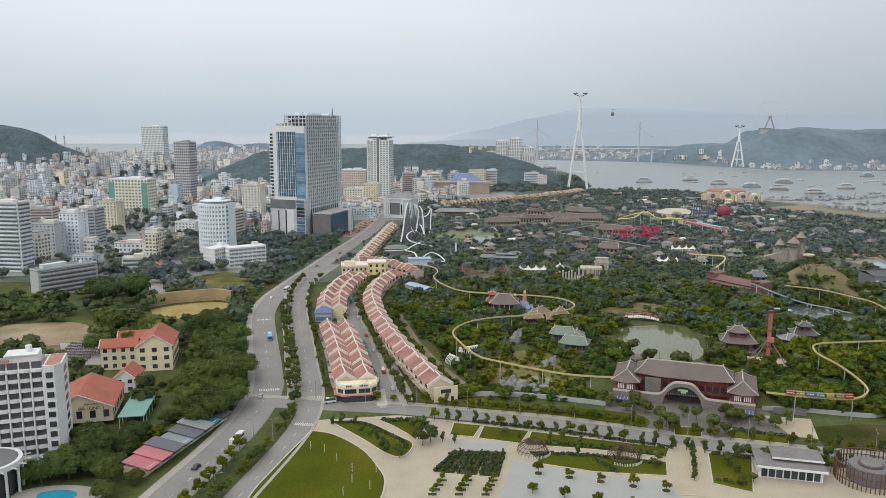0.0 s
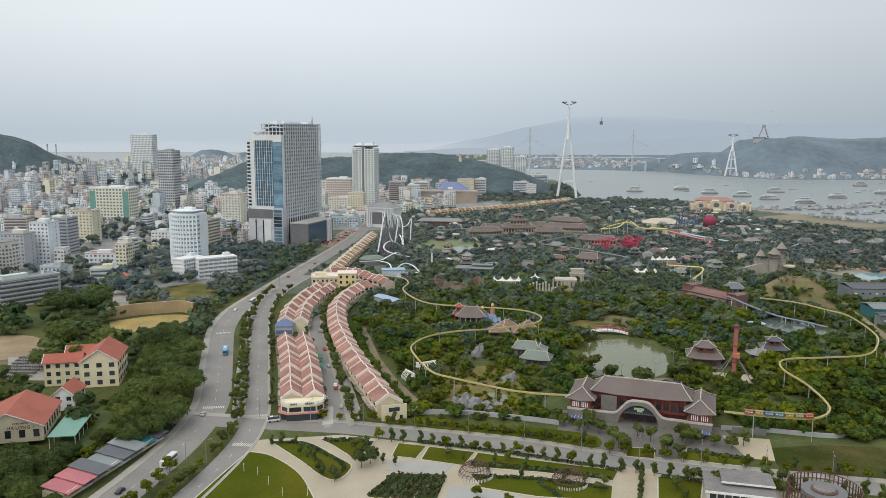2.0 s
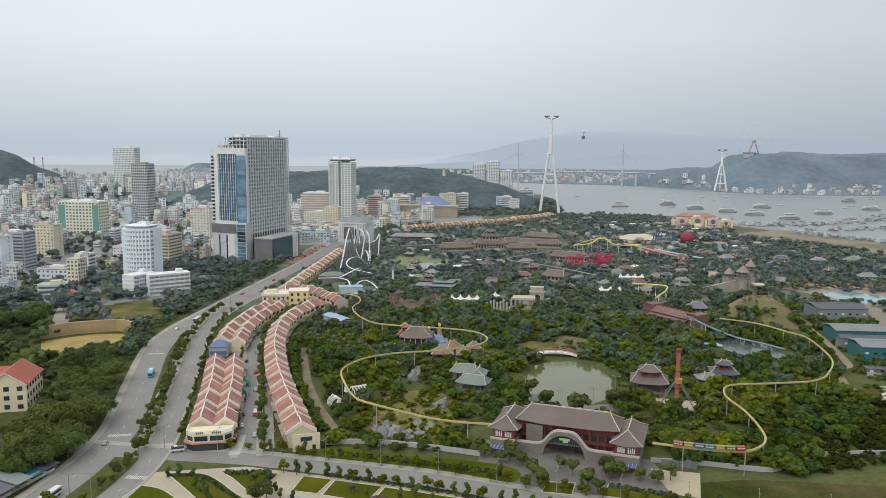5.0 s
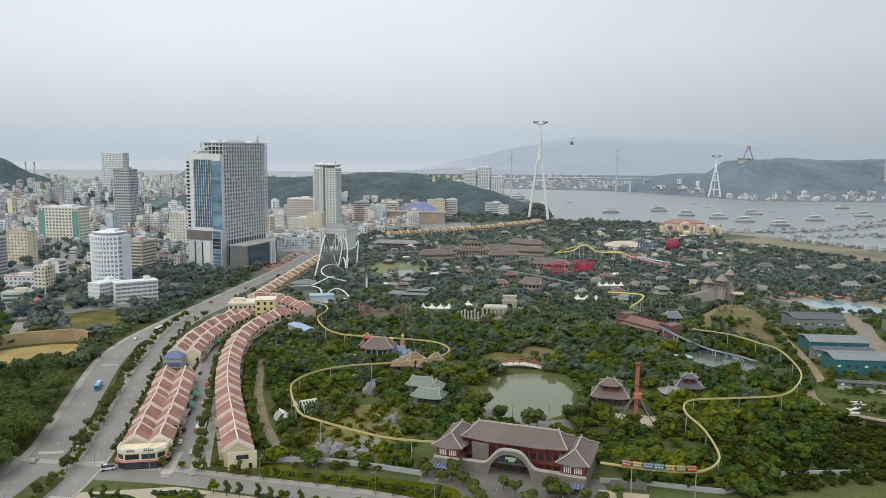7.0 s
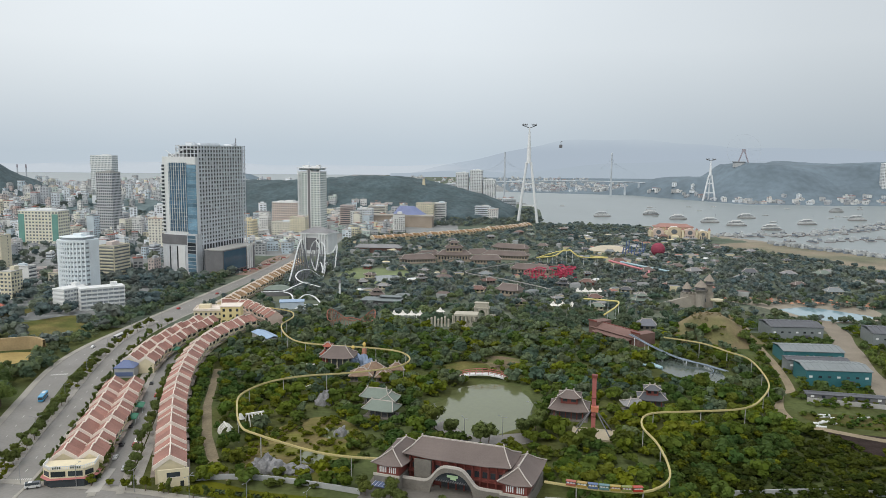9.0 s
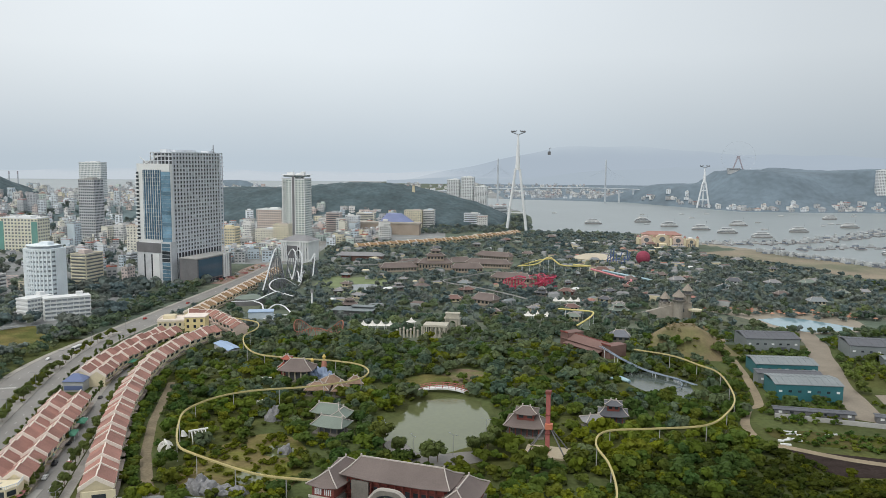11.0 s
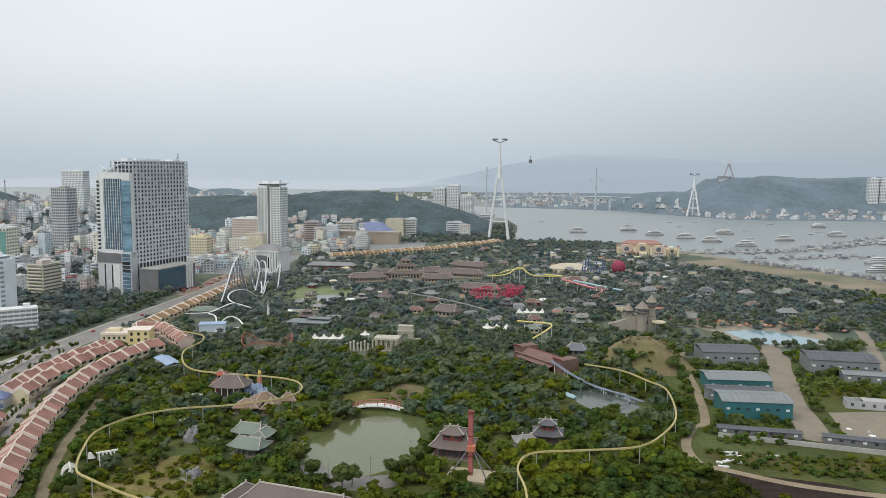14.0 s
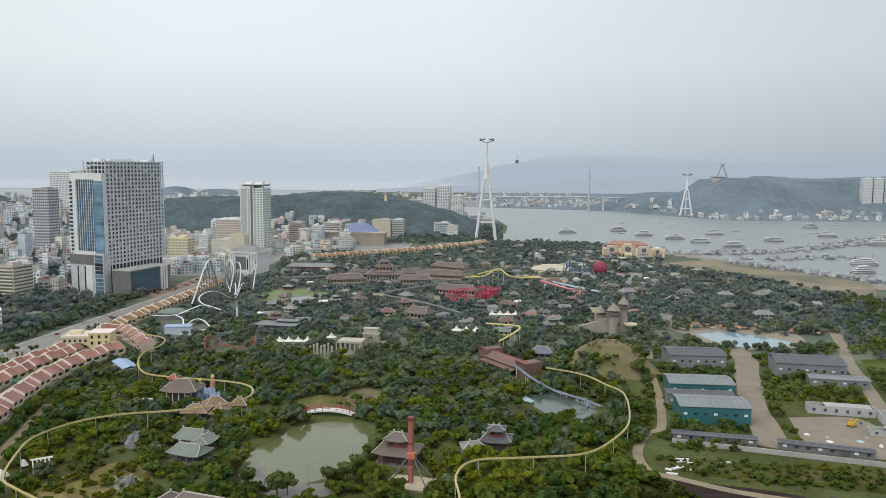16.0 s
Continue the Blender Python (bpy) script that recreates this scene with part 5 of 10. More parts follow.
# ---- rusty woven domes on the lawn ----
def woven_dome(x, y, r, h, label):
    """A low spiral shell of rusty bars behind a curved white picket fence."""
    t = thing("woven_dome", x, y, 0.2, 20, label, "sculpture", "woven domes")
    bars = bmesh.new()
    for k in range(22):
        a = 2 * math.pi * k / 22
        pts = [(r * math.cos(a + 0.5 * f) * math.cos(f * 1.35), r * math.sin(a + 0.5 * f) * math.cos(f * 1.35), h * math.sin(f * 1.35) * (1 + 0.12 * math.cos(a))) for f in np.linspace(0, 1, 7)]
        sweep(bars, pts, 0.11, 4)
    tagged(part("bar_shell", bars, RUST, t), kind="stuff")
    for f in (0.25, 0.5, 0.78):
        ring = [(r * math.cos(a) * math.cos(f * 1.35), r * math.sin(a) * math.cos(f * 1.35), h * math.sin(f * 1.35) * (1 + 0.12 * math.cos(a))) for a in np.linspace(0, 2 * math.pi, 25)]
        part("hoop", sweep(bmesh.new(), ring, 0.15, 4), RUST, t)
    pickets = bmesh.new()
    for k in range(30):
        a = -2.6 + 2.4 * k / 29
        add_box(pickets, (r + 1.2) * math.cos(a), (r + 1.2) * math.sin(a), 0, 0.16, 0.16, 1.1)
    tagged(part("picket_fence", pickets, WHITE, t, "white picket fence"), kind="stuff")


# ---- glass pavilion and round drum ----
RUST = mat("rusty_steel", (0.12, 0.065, 0.05), 0.7, 0.25, 0.3, 1.5)
ROOFGREY = mat("weathered_grey_roof", (0.20, 0.19, 0.185), 0.85, 0.2, 0.2, 1.0)
woven_dome(36, 290, 6.2, 5.2, "rusty brown woven steel dome on the lawn")
woven_dome(71, 284, 6.4, 5.0, "rusty brown woven steel dome beside a white picket fence")
t = thing("glass_pavilion", 130, 271, 0, -14, "low white pavilion with a glazed front and flat roofs", "pavilion")
part("wall", boxes((0, 2, 0, 22, 14, 4.6)), WHITE, t)
for i in range(8):
    part("glass_pane", boxes((-9.2 + i * 2.6, -5.05, 0.4, 2.1, 0.14, 3.8)), GLASS, t)
    part("mullion", boxes((-10.5 + i * 2.6, -5.3, 0, 0.3, 0.5, 4.6)), WHITE, t)
part("roof", boxes((0, 1.4, 4.6, 24, 17, 0.5)), ROOFGREY, t)
part("upper_roof", boxes((3, 4.5, 5.1, 15, 9, 1.0), (3, 4.5, 6.1, 18, 11, 0.4)), ROOFGREY, t)
part("roof_edge", boxes((0, -7.2, 4.5, 24.2, 0.3, 0.8), (3, -1.1, 6.0, 18.2, 0.3, 0.6)), WHITE, t)
t = thing("round_drum", 158, 266, 0, 0, "round rusty-brown lattice drum with a pale disc roof", "building")
part("drum", prism(bmesh.new(), disc(7.5, 24), 0, 6), DARKCON, t)
part("disc_roof", prism(bmesh.new(), disc(3.6, 28), 6.2, 6.8), ROOFGREY, t)
part("inner_ring", prism(bmesh.new(), disc(4.4, 28), 6.0, 6.35), RUST, t)
for i in range(52):
    a = 2 * math.pi * i / 52
    part("lattice_bar", boxes((0, 0, 0, 0.35, 0.3, 7.5)), RUST, t, m=pose(12 * math.cos(a), 12 * math.sin(a), 0, 0, 0, math.degrees(a)))
for z in (2.5, 5, 7.4):
    bm = bmesh.new()
    ring = disc(12, 32)
    sweep(bm, [(*a, z) for a in ring + ring[:1]], 0.2, 4)
    part("ring_rail", bm, RUST, t)

# ---- round corner end of the shop block and the corner house ----
t = thing("corner_shop", -40.8, 350, 0, 10, "cream two-storey corner shop with a rooftop terrace and pink awning", "shop house")
ring = [(-9.6, 5), (-9.6, -1.6), (-6.2, -5.0), (6.2, -5.0), (9.6, -1.6), (9.6, 5)]
part("wall", prism(bmesh.new(), ring, 0, 7.4), CREAM, t)
part("awning_roof", prism(bmesh.new(), [(x * 1.14, y * 1.14 if y < 0 else y) for x, y in ring], 3.4, 3.9, [(x * 1.02, y * 1.02 if y < 0 else y) for x, y in ring]), mat("pink_awning", (0.42, 0.16, 0.15), 0.7), t)
part("shop_front", prism(bmesh.new(), [(x * 1.01, y * 1.015 if y < 0 else y - 0.2) for x, y in ring], 0.2, 3.2), GLASS, t)
for x in (-3.2, 3.2):
    part("window", boxes((x, -5.05, 4.5, 5.4, 0.16, 2.1)), GLASS, t)
for s in (-1, 1):
    part("window", boxes((0, 0, 0, 3.4, 0.16, 1.9)), GLASS, t, m=pose(s * 7.95, -3.35, 4.5, 0, 0, s * 45))
bm = bmesh.new()
for a, b in zip(ring, ring[1:]):
    n = max(2, int(math.dist(a, b) / 0.8))
    for k in range(n):
        x, y = a[0] + (b[0] - a[0]) * k / n, a[1] + (b[1] - a[1]) * k / n
        add_box(bm, x, y, 7.4, 0.25, 0.25, 1.1)
    beam(bm, (*a, 8.6), (*b, 8.6), 0.18)
part("balustrade", bm, WHITE, t)
for x, w_ in ((-4, 3), (3, 4)):
    part("planter", boxes((x, -4, 7.4, w_, 0.8, 0.9)), HEDGE, t, "green rooftop planting")
KEEP.append((-41.5, 350, 14))
patch("apron", [(-31.5, 363), (-28.5, 363), (-25.6, 341), (-30.5, 340)], mat("pale_apron_slabs", (0.46, 0.44, 0.41), 0.85, 0.1, 0.2, 1.2), 0.23, "pale slab apron beside the corner shop", "paving", closed=False)
LEMON = mat("lemon_render", (0.72, 0.61, 0.32), 0.85, 0.08, 0.15, 1.5)
t = thing("corner_house", -56, 640, 0, 6, "lemon-yellow three-storey corner house with a flat roof", "house")
part("wall", boxes((0, 0, 0, 15, 14, 14)), LEMON, t)
part("roof", boxes((0, 0, 14, 16, 15, 0.6)), PARAPET, t)
for k in range(3):
    for i in range(3):
        part("window", boxes((-5 + i * 5, -7.03, 1.6 + k * 4.4, 1.8, 0.14, 2.2)), GLASS, t)
t = thing("crescent_house", -76, 650, 0, 8, "cream two-storey house with a pale flat roof terrace", "house")
part("wall", boxes((0, 0, 0, 22, 18, 9)), CREAM, t)
part("roof", boxes((0, 0, 9, 23, 19, 0.5)), PARAPET, t)
part("roof_house", boxes((-4, 2, 9.5, 9, 7, 2.6)), CREAM, t)
for x, y, w_, d_ in ((0, -9.2, 22.6, 0.4), (0, 9.2, 22.6, 0.4), (11.2, 0, 0.4, 18), (-11.2, 0, 0.4, 18)):
    part("parapet", boxes((x, y, 9.5, w_, d_, 1.0)), PARAPET, t)
for k in range(2):
    for i in range(6):
        part("window", boxes((-9 + i * 3.6, -9.03, 1.4 + k * 4.2, 1.6, 0.14, 2.0)), GLASS, t)
KEEP += [(-56, 640, 13), (-76, 650, 16)]
t = thing("blue_shed", -18, 588, 0, 38, "long blue sheet-metal roof shed among the trees", "shed")
part("wall", boxes((0, 0, 0, 9, 26, 3.5)), GREYWALL, t)
bm = bmesh.new()
for s in (-1, 1):
    add_box(bm, 0, 0, 0, 5.6, 27, 0.2, pose(s * 2.5, 0, 4.3, 0, s * 14, 0))
part("roof", bm, BLUEROOF, t)
KEEP.append((-18, 588, 13))
t = thing("blue_house", -79, 497, 0, 4, "corner shop with a bright blue roof and blue hoarding", "shop house")
part("wall", boxes((0, 0, 0, 11, 9, 6)), GREYWALL, t)
part("roof", hip(bmesh.new(), 11, 9, 6, 9.5, 0.3, 0.6), mat("deep_blue_roof", (0.12, 0.16, 0.30), 0.5, 0.1), t)
part("hoarding", boxes((0, -4.7, 1, 10, 0.2, 2.4)), bpy.data.materials["deep_blue_roof"], t)

# ---- retaining wall, yard and small houses beside the avenue ----
TANWALL = mat("tan_retaining_wall", (0.40, 0.30, 0.17), 0.9, 0.15, 0.1, 0.8)
low_bank = spline([(-210, 532), (-196, 545), (-180, 552), (-166, 556), (-154, 548)], 4)
tagged(place("retaining_wall", ribbon(bmesh.new(), low_bank, -0.8, 0.8, 8.5, -0.2), TANWALL), "tan concrete retaining wall above a dug yard", "wall")
patch("bare_lot", [(-282, 484), (-243, 490), (-217, 468), (-203, 444), (-226, 438), (-256, 434), (-284, 455)], mat("pale_lot_earth", (0.34, 0.27, 0.18), 0.95, 0.2, 0.06, 0.6, tint=(0.27, 0.20, 0.12)), 0.14, "bare pale earth lot behind the villas", "lot")
patch("parking_lot", [(-228, 442), (-202, 445), (-184, 401), (-206, 401)], mat("pale_parking_concrete", (0.33, 0.31, 0.28), 0.9, 0.15, 0.1, 0.8), 0.16, "pale concrete parking lot full of motorbikes", "parking lot", closed=False)
rb, bm = np.random.default_rng(91), bmesh.new()
for r_ in range(7):
    for k in range(20):
        x, y = -220.5 + 0.98 * k + 2.6 * r_ * 0.42, 440 - 5.6 * r_
        m_ = pose(x, y, 0.16, 0, rb.uniform(-8, 8), 90 + rb.uniform(-10, 10))
        add_box(bm, 0, 0, 0.35, 1.2, 0.34, 0.45, m_)
        add_box(bm, -0.62, 0, 0, 0.56, 0.14, 0.56, m_)
        add_box(bm, 0.66, 0, 0, 0.56, 0.14, 0.56, m_)
        add_box(bm, 0.5, 0, 0.7, 0.12, 0.7, 0.35, m_)
tagged(place("parked_motorbikes", bm, mat("mixed_motorbike_paint", (0.16, 0.16, 0.18), 0.5, 0.3, 0.6, 3.0, island=0.6)), "rows of dark motorbikes parked close together", "motorbikes", kind="stuff")
patch("dug_yard", [(-206, 526), (-180, 545), (-158, 546), (-154, 530), (-170, 505), (-190, 500)], mat("ochre_earth", (0.34, 0.25, 0.09), 0.95, 0.2, 0.08, 0.6), 0.15, "ochre bare earth yard below the wall", "yard")
tagged(place("white_fence", ribbon(bmesh.new(), spline([(-200, 563), (-186, 572), (-170, 580), (-158, 578)], 4), -0.15, 0.15, 2.2, 0), SHEET), "pale sheet-metal hoarding along the yard", "fence")
patch("field", [(-218, 632), (-190, 662), (-160, 640), (-156, 600), (-180, 576), (-206, 600)], mat("overgrown_plot", (0.105, 0.115, 0.035), 0.95, 0.35, 0.08, 0.6, bump=0.1, tint=(0.17, 0.145, 0.055), spec=0.1), 0.1, "overgrown green plot with hedges", "field")
patch("side_street", [(-240, 640), (-228, 612), (-212, 575), (-196, 560), (-204, 556), (-224, 574), (-238, 608), (-250, 640)], PAVING, 0.12, "pale concrete side street", "street", closed=False)
gable_house("small_villa", -248, 664, 40, 9, 20, 4.5, 7.5, YELLOWWALL, TILE_RED, "small yellow house with a red tiled roof", 0, 2, 1)
patch("field", [(-262, 640), (-236, 650), (-232, 690), (-262, 690)], bpy.data.materials["overgrown_plot"], 0.1, "green lawn round the small yellow house", "lawn")
KEEP += [(-175, 512, 18), (-192, 498, 14), (-160, 518, 14), (-205, 560, 12), (-180, 576, 9), (-185, 530, 22), (-168, 530, 16), (-190, 612, 22), (-184, 640, 20), (-172, 600, 14), (-225, 595, 10), (-212, 572, 8), (-240, 625, 8), (-200, 515, 12), (-250, 672, 16)]
# grass bank below the restaurant
patch("bank", [(-134, 306), (-118, 308), (-112, 330), (-116, 356), (-132, 368), (-142, 350)], mat("bank_grass", (0.06, 0.085, 0.018), 0.9, 0.3, 0.06, 0.6, bump=0.2), 0.6, "sloping grass bank with weeds", "bank")
KEEP += [(-150, 378, 12), (-166, 378, 14), (-184, 380, 14), (-172, 352, 12), (-148, 345, 8), (-206, 422, 22), (-196, 440, 12), (-240, 462, 26), (-262, 470, 22), (-226, 450, 16)]


# ---- park: monorail, pond bridge, temples and rides ----
def guideway(pts, z, label, paint=None):
    """A raised yellow track on posts."""
    line = spline(pts, 4.0)
    t = thing("monorail_track", line[0][0], line[0][1], 0, 0, label, "monorail track", "monorail tracks")
    loc = line - np.array([line[0][0], line[0][1]])
    part("guideway", ribbon(bmesh.new(), loc, -0.3, 0.3, z, z - 0.6), paint or TRACKYEL, t)
    bm = bmesh.new()
    ribbon(bm, loc, 0.3, 0.4, z + 0.2, z - 0.4)
    ribbon(bm, loc, -0.4, -0.3, z + 0.2, z - 0.4)
    part("edge_beam", bm, paint or mat("pale_yellow_steel", (0.52, 0.45, 0.22), 0.55, 0.08), t)
    post = None
    for p in loc[3:-1:6]:
        if post is None:
            ob = part("post", prism(bmesh.new(), disc(0.2, 8), 0, z - 0.6), CONCRETE, t, m=pose(p[0], p[1], 0))
            post = ob.data
        else:
            part("post", post, CONCRETE, t, m=pose(p[0], p[1], 0))
    return line


guideway([(83, 351), (66, 354), (52, 360), (27, 377), (18, 386), (10, 409), (6, 432), (15, 453), (32, 465), (57, 472), (80, 484), (88, 500), (82, 517), (66, 526), (40, 532), (16, 540), (2, 560), (-7, 590), (-4, 615), (-10, 636), (-30, 650)], 10.5, "winding yellow monorail track on posts above the trees")
TR2 = guideway([(146, 331), (160, 326), (174, 323), (184, 324), (193, 333), (197, 347), (199, 370), (198, 392), (206, 408), (229, 412), (254, 417), (270, 434), (284, 461), (292, 506), (286, 525), (276, 547), (256, 562)], 10.5, "yellow monorail track curving round the thicket")
guideway([(8, 956), (25, 964), (62, 980), (124, 1046)], 9, "pale grey far stretch of the monorail track", CONCRETE)
guideway([(192, 925), (156, 888), (133, 862), (131, 848), (140, 834), (157, 819), (183, 787), (206, 752)], 9, "pale grey monorail track curving past the temple halls", CONCRETE)
carcols = [(0.34, 0.10, 0.06), (0.36, 0.24, 0.05), (0.08, 0.13, 0.25), (0.10, 0.20, 0.22), (0.36, 0.26, 0.05), (0.20, 0.22, 0.06), (0.40, 0.05, 0.03)]
cars = [mat("train_paint", c, 0.4, 0.05) for c in carcols]
for i in range(7):
    p, q = TR2[2 + i], TR2[3 + i]
    t = thing("train_car", (p[0] + q[0]) / 2, (p[1] + q[1]) / 2, 10.5, math.degrees(math.atan2(q[1] - p[1], q[0] - p[0])), "small brightly painted monorail car with open windows", "train car", "monorail train")
    part("body", boxes((0, 0, 0.2, 3.6, 1.8, 0.8)), cars[i], t)
    part("roof", boxes((0, 0, 1.75, 3.7, 1.9, 0.18)), cars[i], t)
    for u in (-1.6, -0.5, 0.5, 1.6):
        part("window_post", boxes((u, 0, 1.0, 0.18, 1.7, 0.75)), cars[(i + 2) % 7], t)
    part("seat_row", boxes((0, 0, 1.0, 3.0, 1.4, 0.4)), WHITE, t)

pavilion("lakeside_pavilion", 172, 433, -14, 17, 13, 4.5, 4.5, TILE_BROWN, REDWOOD, "brown-roofed pavilion with pale upturned ridges and a small upper tier", 2, 6)
pavilion("dark_pavilion", 218, 449, -10, 12, 9, 4.5, 3.0, SHEETDARK, REDWOOD, "dark-roofed wooden pavilion among the trees", 2, 4)
pavilion("small_pavilion", 207, 442, 10, 9, 7, 3, 3.0, TILE_GREY, STONE, "small grey-roofed pavilion by the thicket", 1, 3)
pavilion("green_temple", 73, 449, -14, 13, 8, 4.5, 3.8, TILE_GREEN, STONE, "temple hall with a ribbed grey-green roof", 1, 5, 0.82, lift=0.5)
pavilion("green_temple_porch", 80, 444, 76, 8, 6, 4.2, 3.0, TILE_GREEN, STONE, "small grey-green gabled temple porch", 1, 3, 0.8, lift=0.4)
pavilion("green_temple_hall", 77, 432, -20, 14, 9, 3.6, 3.6, TILE_GREEN, STONE, "low temple hall with a grey-green roof", 1, 4, 0.82, lift=0.5)
pavilion("brown_temple", 43, 522, -4, 18, 12, 6, 6, TILE_BROWN, CREAM, "brown-roofed temple with white upturned ribs", 1, 5)
pavilion("brown_temple_gate", 35, 530, -4, 6, 6, 5, 3, TILE_RED, REDWOOD, "little red pagoda tower beside the temple", 2)
for x, y, w in ((66, 506, 10), (73, 492, 9), (60, 493, 11), (80, 505, 7)):
    pavilion("thatched_hut", x, y, 30 * (x % 5), w, w * 0.7, 3, 3.6, mat("brown_thatch", (0.25, 0.17, 0.12), 0.95, 0.25, 0.3, 2.0, bump=0.1) if "brown_thatch" not in bpy.data.materials else bpy.data.materials["brown_thatch"], STONE, "brown thatched hut by the temple", 1, 3, 0.3, "hut", 0.0)


def rock(x, y, r, h, label, material=None):
    bm = bmesh.new()
    bmesh.ops.create_icosphere(bm, subdivisions=3, radius=1.0)
    for v in bm.verts:
        n = noise.noise(v.co * 1.7 + Vector((x, y, 0))) + 0.5 * noise.noise(v.co * 4.0 + Vector((y, x, 0)))
        v.co *= 1 + 0.55 * n
        v.co = Vector((v.co.x * r, v.co.y * r * 0.8, max(-0.5, v.co.z * h)))
    ob = place("rock", bm, material or STONE, m=pose(x, y, 0))
    return tagged(ob, label, "rock", "park rocks")


def statue(name, x, y, parts, material, label):
    """A plain statue, one mesh of stacked rounded forms."""
    bm = bmesh.new()
    for px_, py_, z0, z1, r0, r1 in parts:
        prism(bm, disc(r0, 10, px_, py_), z0, z1, disc(r1, 10, px_, py_))
    ob = place(name, bm, material, m=pose(x, y, 0))
    return tagged(ob, label, "statue")


ORANGE = mat("orange_robe_paint", (0.48, 0.22, 0.15), 0.55, 0.15, 0.3, 1.5)
TANROBE = mat("tan_robe_paint", (0.42, 0.35, 0.24), 0.6, 0.15, 0.3, 1.5)
GOLDHEAD = mat("gold_paint", (0.62, 0.46, 0.12), 0.4, 0.1, 0.3, 1.5)
BLUEGREY = mat("blue_grey_paint", (0.25, 0.32, 0.46), 0.6, 0.15, 0.3, 1.5)
for x, y, h, robe, words in ((58, 529, 13.5, ORANGE, "tall orange-robed plain statue with a gilded head"), (51, 528, 11.5, TANROBE, "tan plain statue with a gilded head by the temple")):
    ob = statue("temple_statue", x, y, [(0, 0, 0, h * .3, 2.6, 1.9), (0, 0, h * .3, h * .68, 1.9, 1.5), (0, 0, h * .68, h * .8, 1.5, 0.6), (0, 0, h * .8, h * .9, 0.7, 1.2), (0, 0, h * .9, h, 1.2, 0.4)], robe, words)
    ob.data.materials.append(GOLDHEAD)
    for p_ in ob.data.polygons:
        if p_.center.z > h * .79:
            p_.material_index = 1
for x, y, r, h in ((52, 524, 4.0, 5.5), (57, 525, 4.5, 6.5), (62, 526, 3.4, 4.5)):
    rock(x, y, r, h, "blue-grey painted rock base below the statues", BLUEGREY)
BONE = mat("bone_white_plaster", (0.75, 0.74, 0.70), 0.7, 0.1, 0.3, 1.5)
for x, y, s, yw in ((13, 417, 1.0, 30), (7, 403, 0.8, 120), (24, 512, 0.7, 0), (33, 470, 0.6, 60)):
    t = thing("rib_arch", x, y, 0, yw, "white bone-like arched ribs standing in the grass", "sculpture", "rib arches")
    for k in range(5):
        pts = [(k * 1.6 * s, 4.2 * s * math.cos(a), 5.2 * s * math.sin(a)) for a in np.linspace(0.05, math.pi - 0.05, 11)]
        part("rib", sweep(bmesh.new(), pts, 0.28 * s, 5), BONE, t)
    bm = bmesh.new()
    beam(bm, (-1 * s, 0, 5.3 * s), (8 * s, 0, 5.3 * s), 0.5 * s, 6)
    part("spine", bm, BONE, t)
    part("skull", prism(bmesh.new(), disc(1.6 * s, 8, -3 * s, 0), 3.5 * s, 6 * s, disc(0.7 * s, 8, -3.6 * s, 0)), BONE, t)


for x, y, r, h in ((34, 363, 4.5, 7), (39, 361, 4, 5), (44, 361, 4.5, 4), (50, 361, 4, 3.5), (30, 366, 3, 4), (45, 448, 4, 7), (60, 404, 3, 4), (66, 366, 3, 3)):
    rock(x, y, r, h, "jagged grey artificial rock in the park garden", mat("rough_grey_rock", (0.24, 0.24, 0.25), 0.9, 0.3, 0.4, 1.5, bump=0.2) if "rough_grey_rock" not in bpy.data.materials else bpy.data.materials["rough_grey_rock"])
    KEEP.append((x, y, r))

t = thing("pond_bridge", 131, 499, 0, -6, "red-railed arched bridge with white edges over the pond", "bridge")
bm = bmesh.new()
xs_ = np.linspace(-15, 15, 17)
zz = lambda x: 2.6 * (1 - (x / 15) ** 2) + 0.3
lo = [[bm.verts.new((x, y, zz(x) + dz)) for x in xs_] for y, dz in ((-2.5, 0), (2.5, 0), (2.5, -0.8), (-2.5, -0.8))]
for k in range(4):
    for i in range(16):
        bm.faces.new((lo[k][i], lo[k][i + 1], lo[(k + 1) % 4][i + 1], lo[(k + 1) % 4][i]))
bmesh.ops.recalc_face_normals(bm, faces=bm.faces)
part("deck", bm, WHITE, t)
for s in (-1, 1):
    for i in range(9):
        x = -15 + 30 * i / 8
        part("rail_post", boxes((x, s * 2.5, zz(x), 0.3, 0.3, 2.2)), PINKRED, t)
    for up, r_ in ((2.0, 0.18), (1.0, 0.14)):
        part("rail", sweep(bmesh.new(), [(a, s * 2.5, zz(a) + up) for a in xs_], r_, 5), PINKRED, t)
KEEP += [(131, 499, 15), (133, 440, 22), (133, 460, 22)]
for a in np.linspace(0, 2 * math.pi, 26, endpoint=False):
    KEEP.append((131 + 0.12 * 46 * math.sin(a) + 16 * math.cos(a), 447 + 30 * math.sin(a), 14))
patch("pond_terrace", [(103, 416), (114, 396), (134, 391), (150, 398), (146, 408), (122, 404), (110, 424)], mat("grey_terrace_paving", (0.20, 0.19, 0.18), 0.85, 0.12, 0.15, 1.0), 0.18, "grey paved terrace at the pond's near shore", "terrace")
KEEP += [(112, 406, 8), (128, 397, 8), (142, 401, 7)]
patch("garden_earth", [(18, 392), (22, 370), (36, 357), (64, 353), (71, 380), (68, 411), (51, 429), (33, 419)], mat("brown_garden_earth", (0.19, 0.155, 0.07), 0.95, 0.35, 0.09, 0.6, tint=(0.13, 0.14, 0.03), spec=0.1), 0.06, "bare brown garden ground with paths and puddles", "garden")
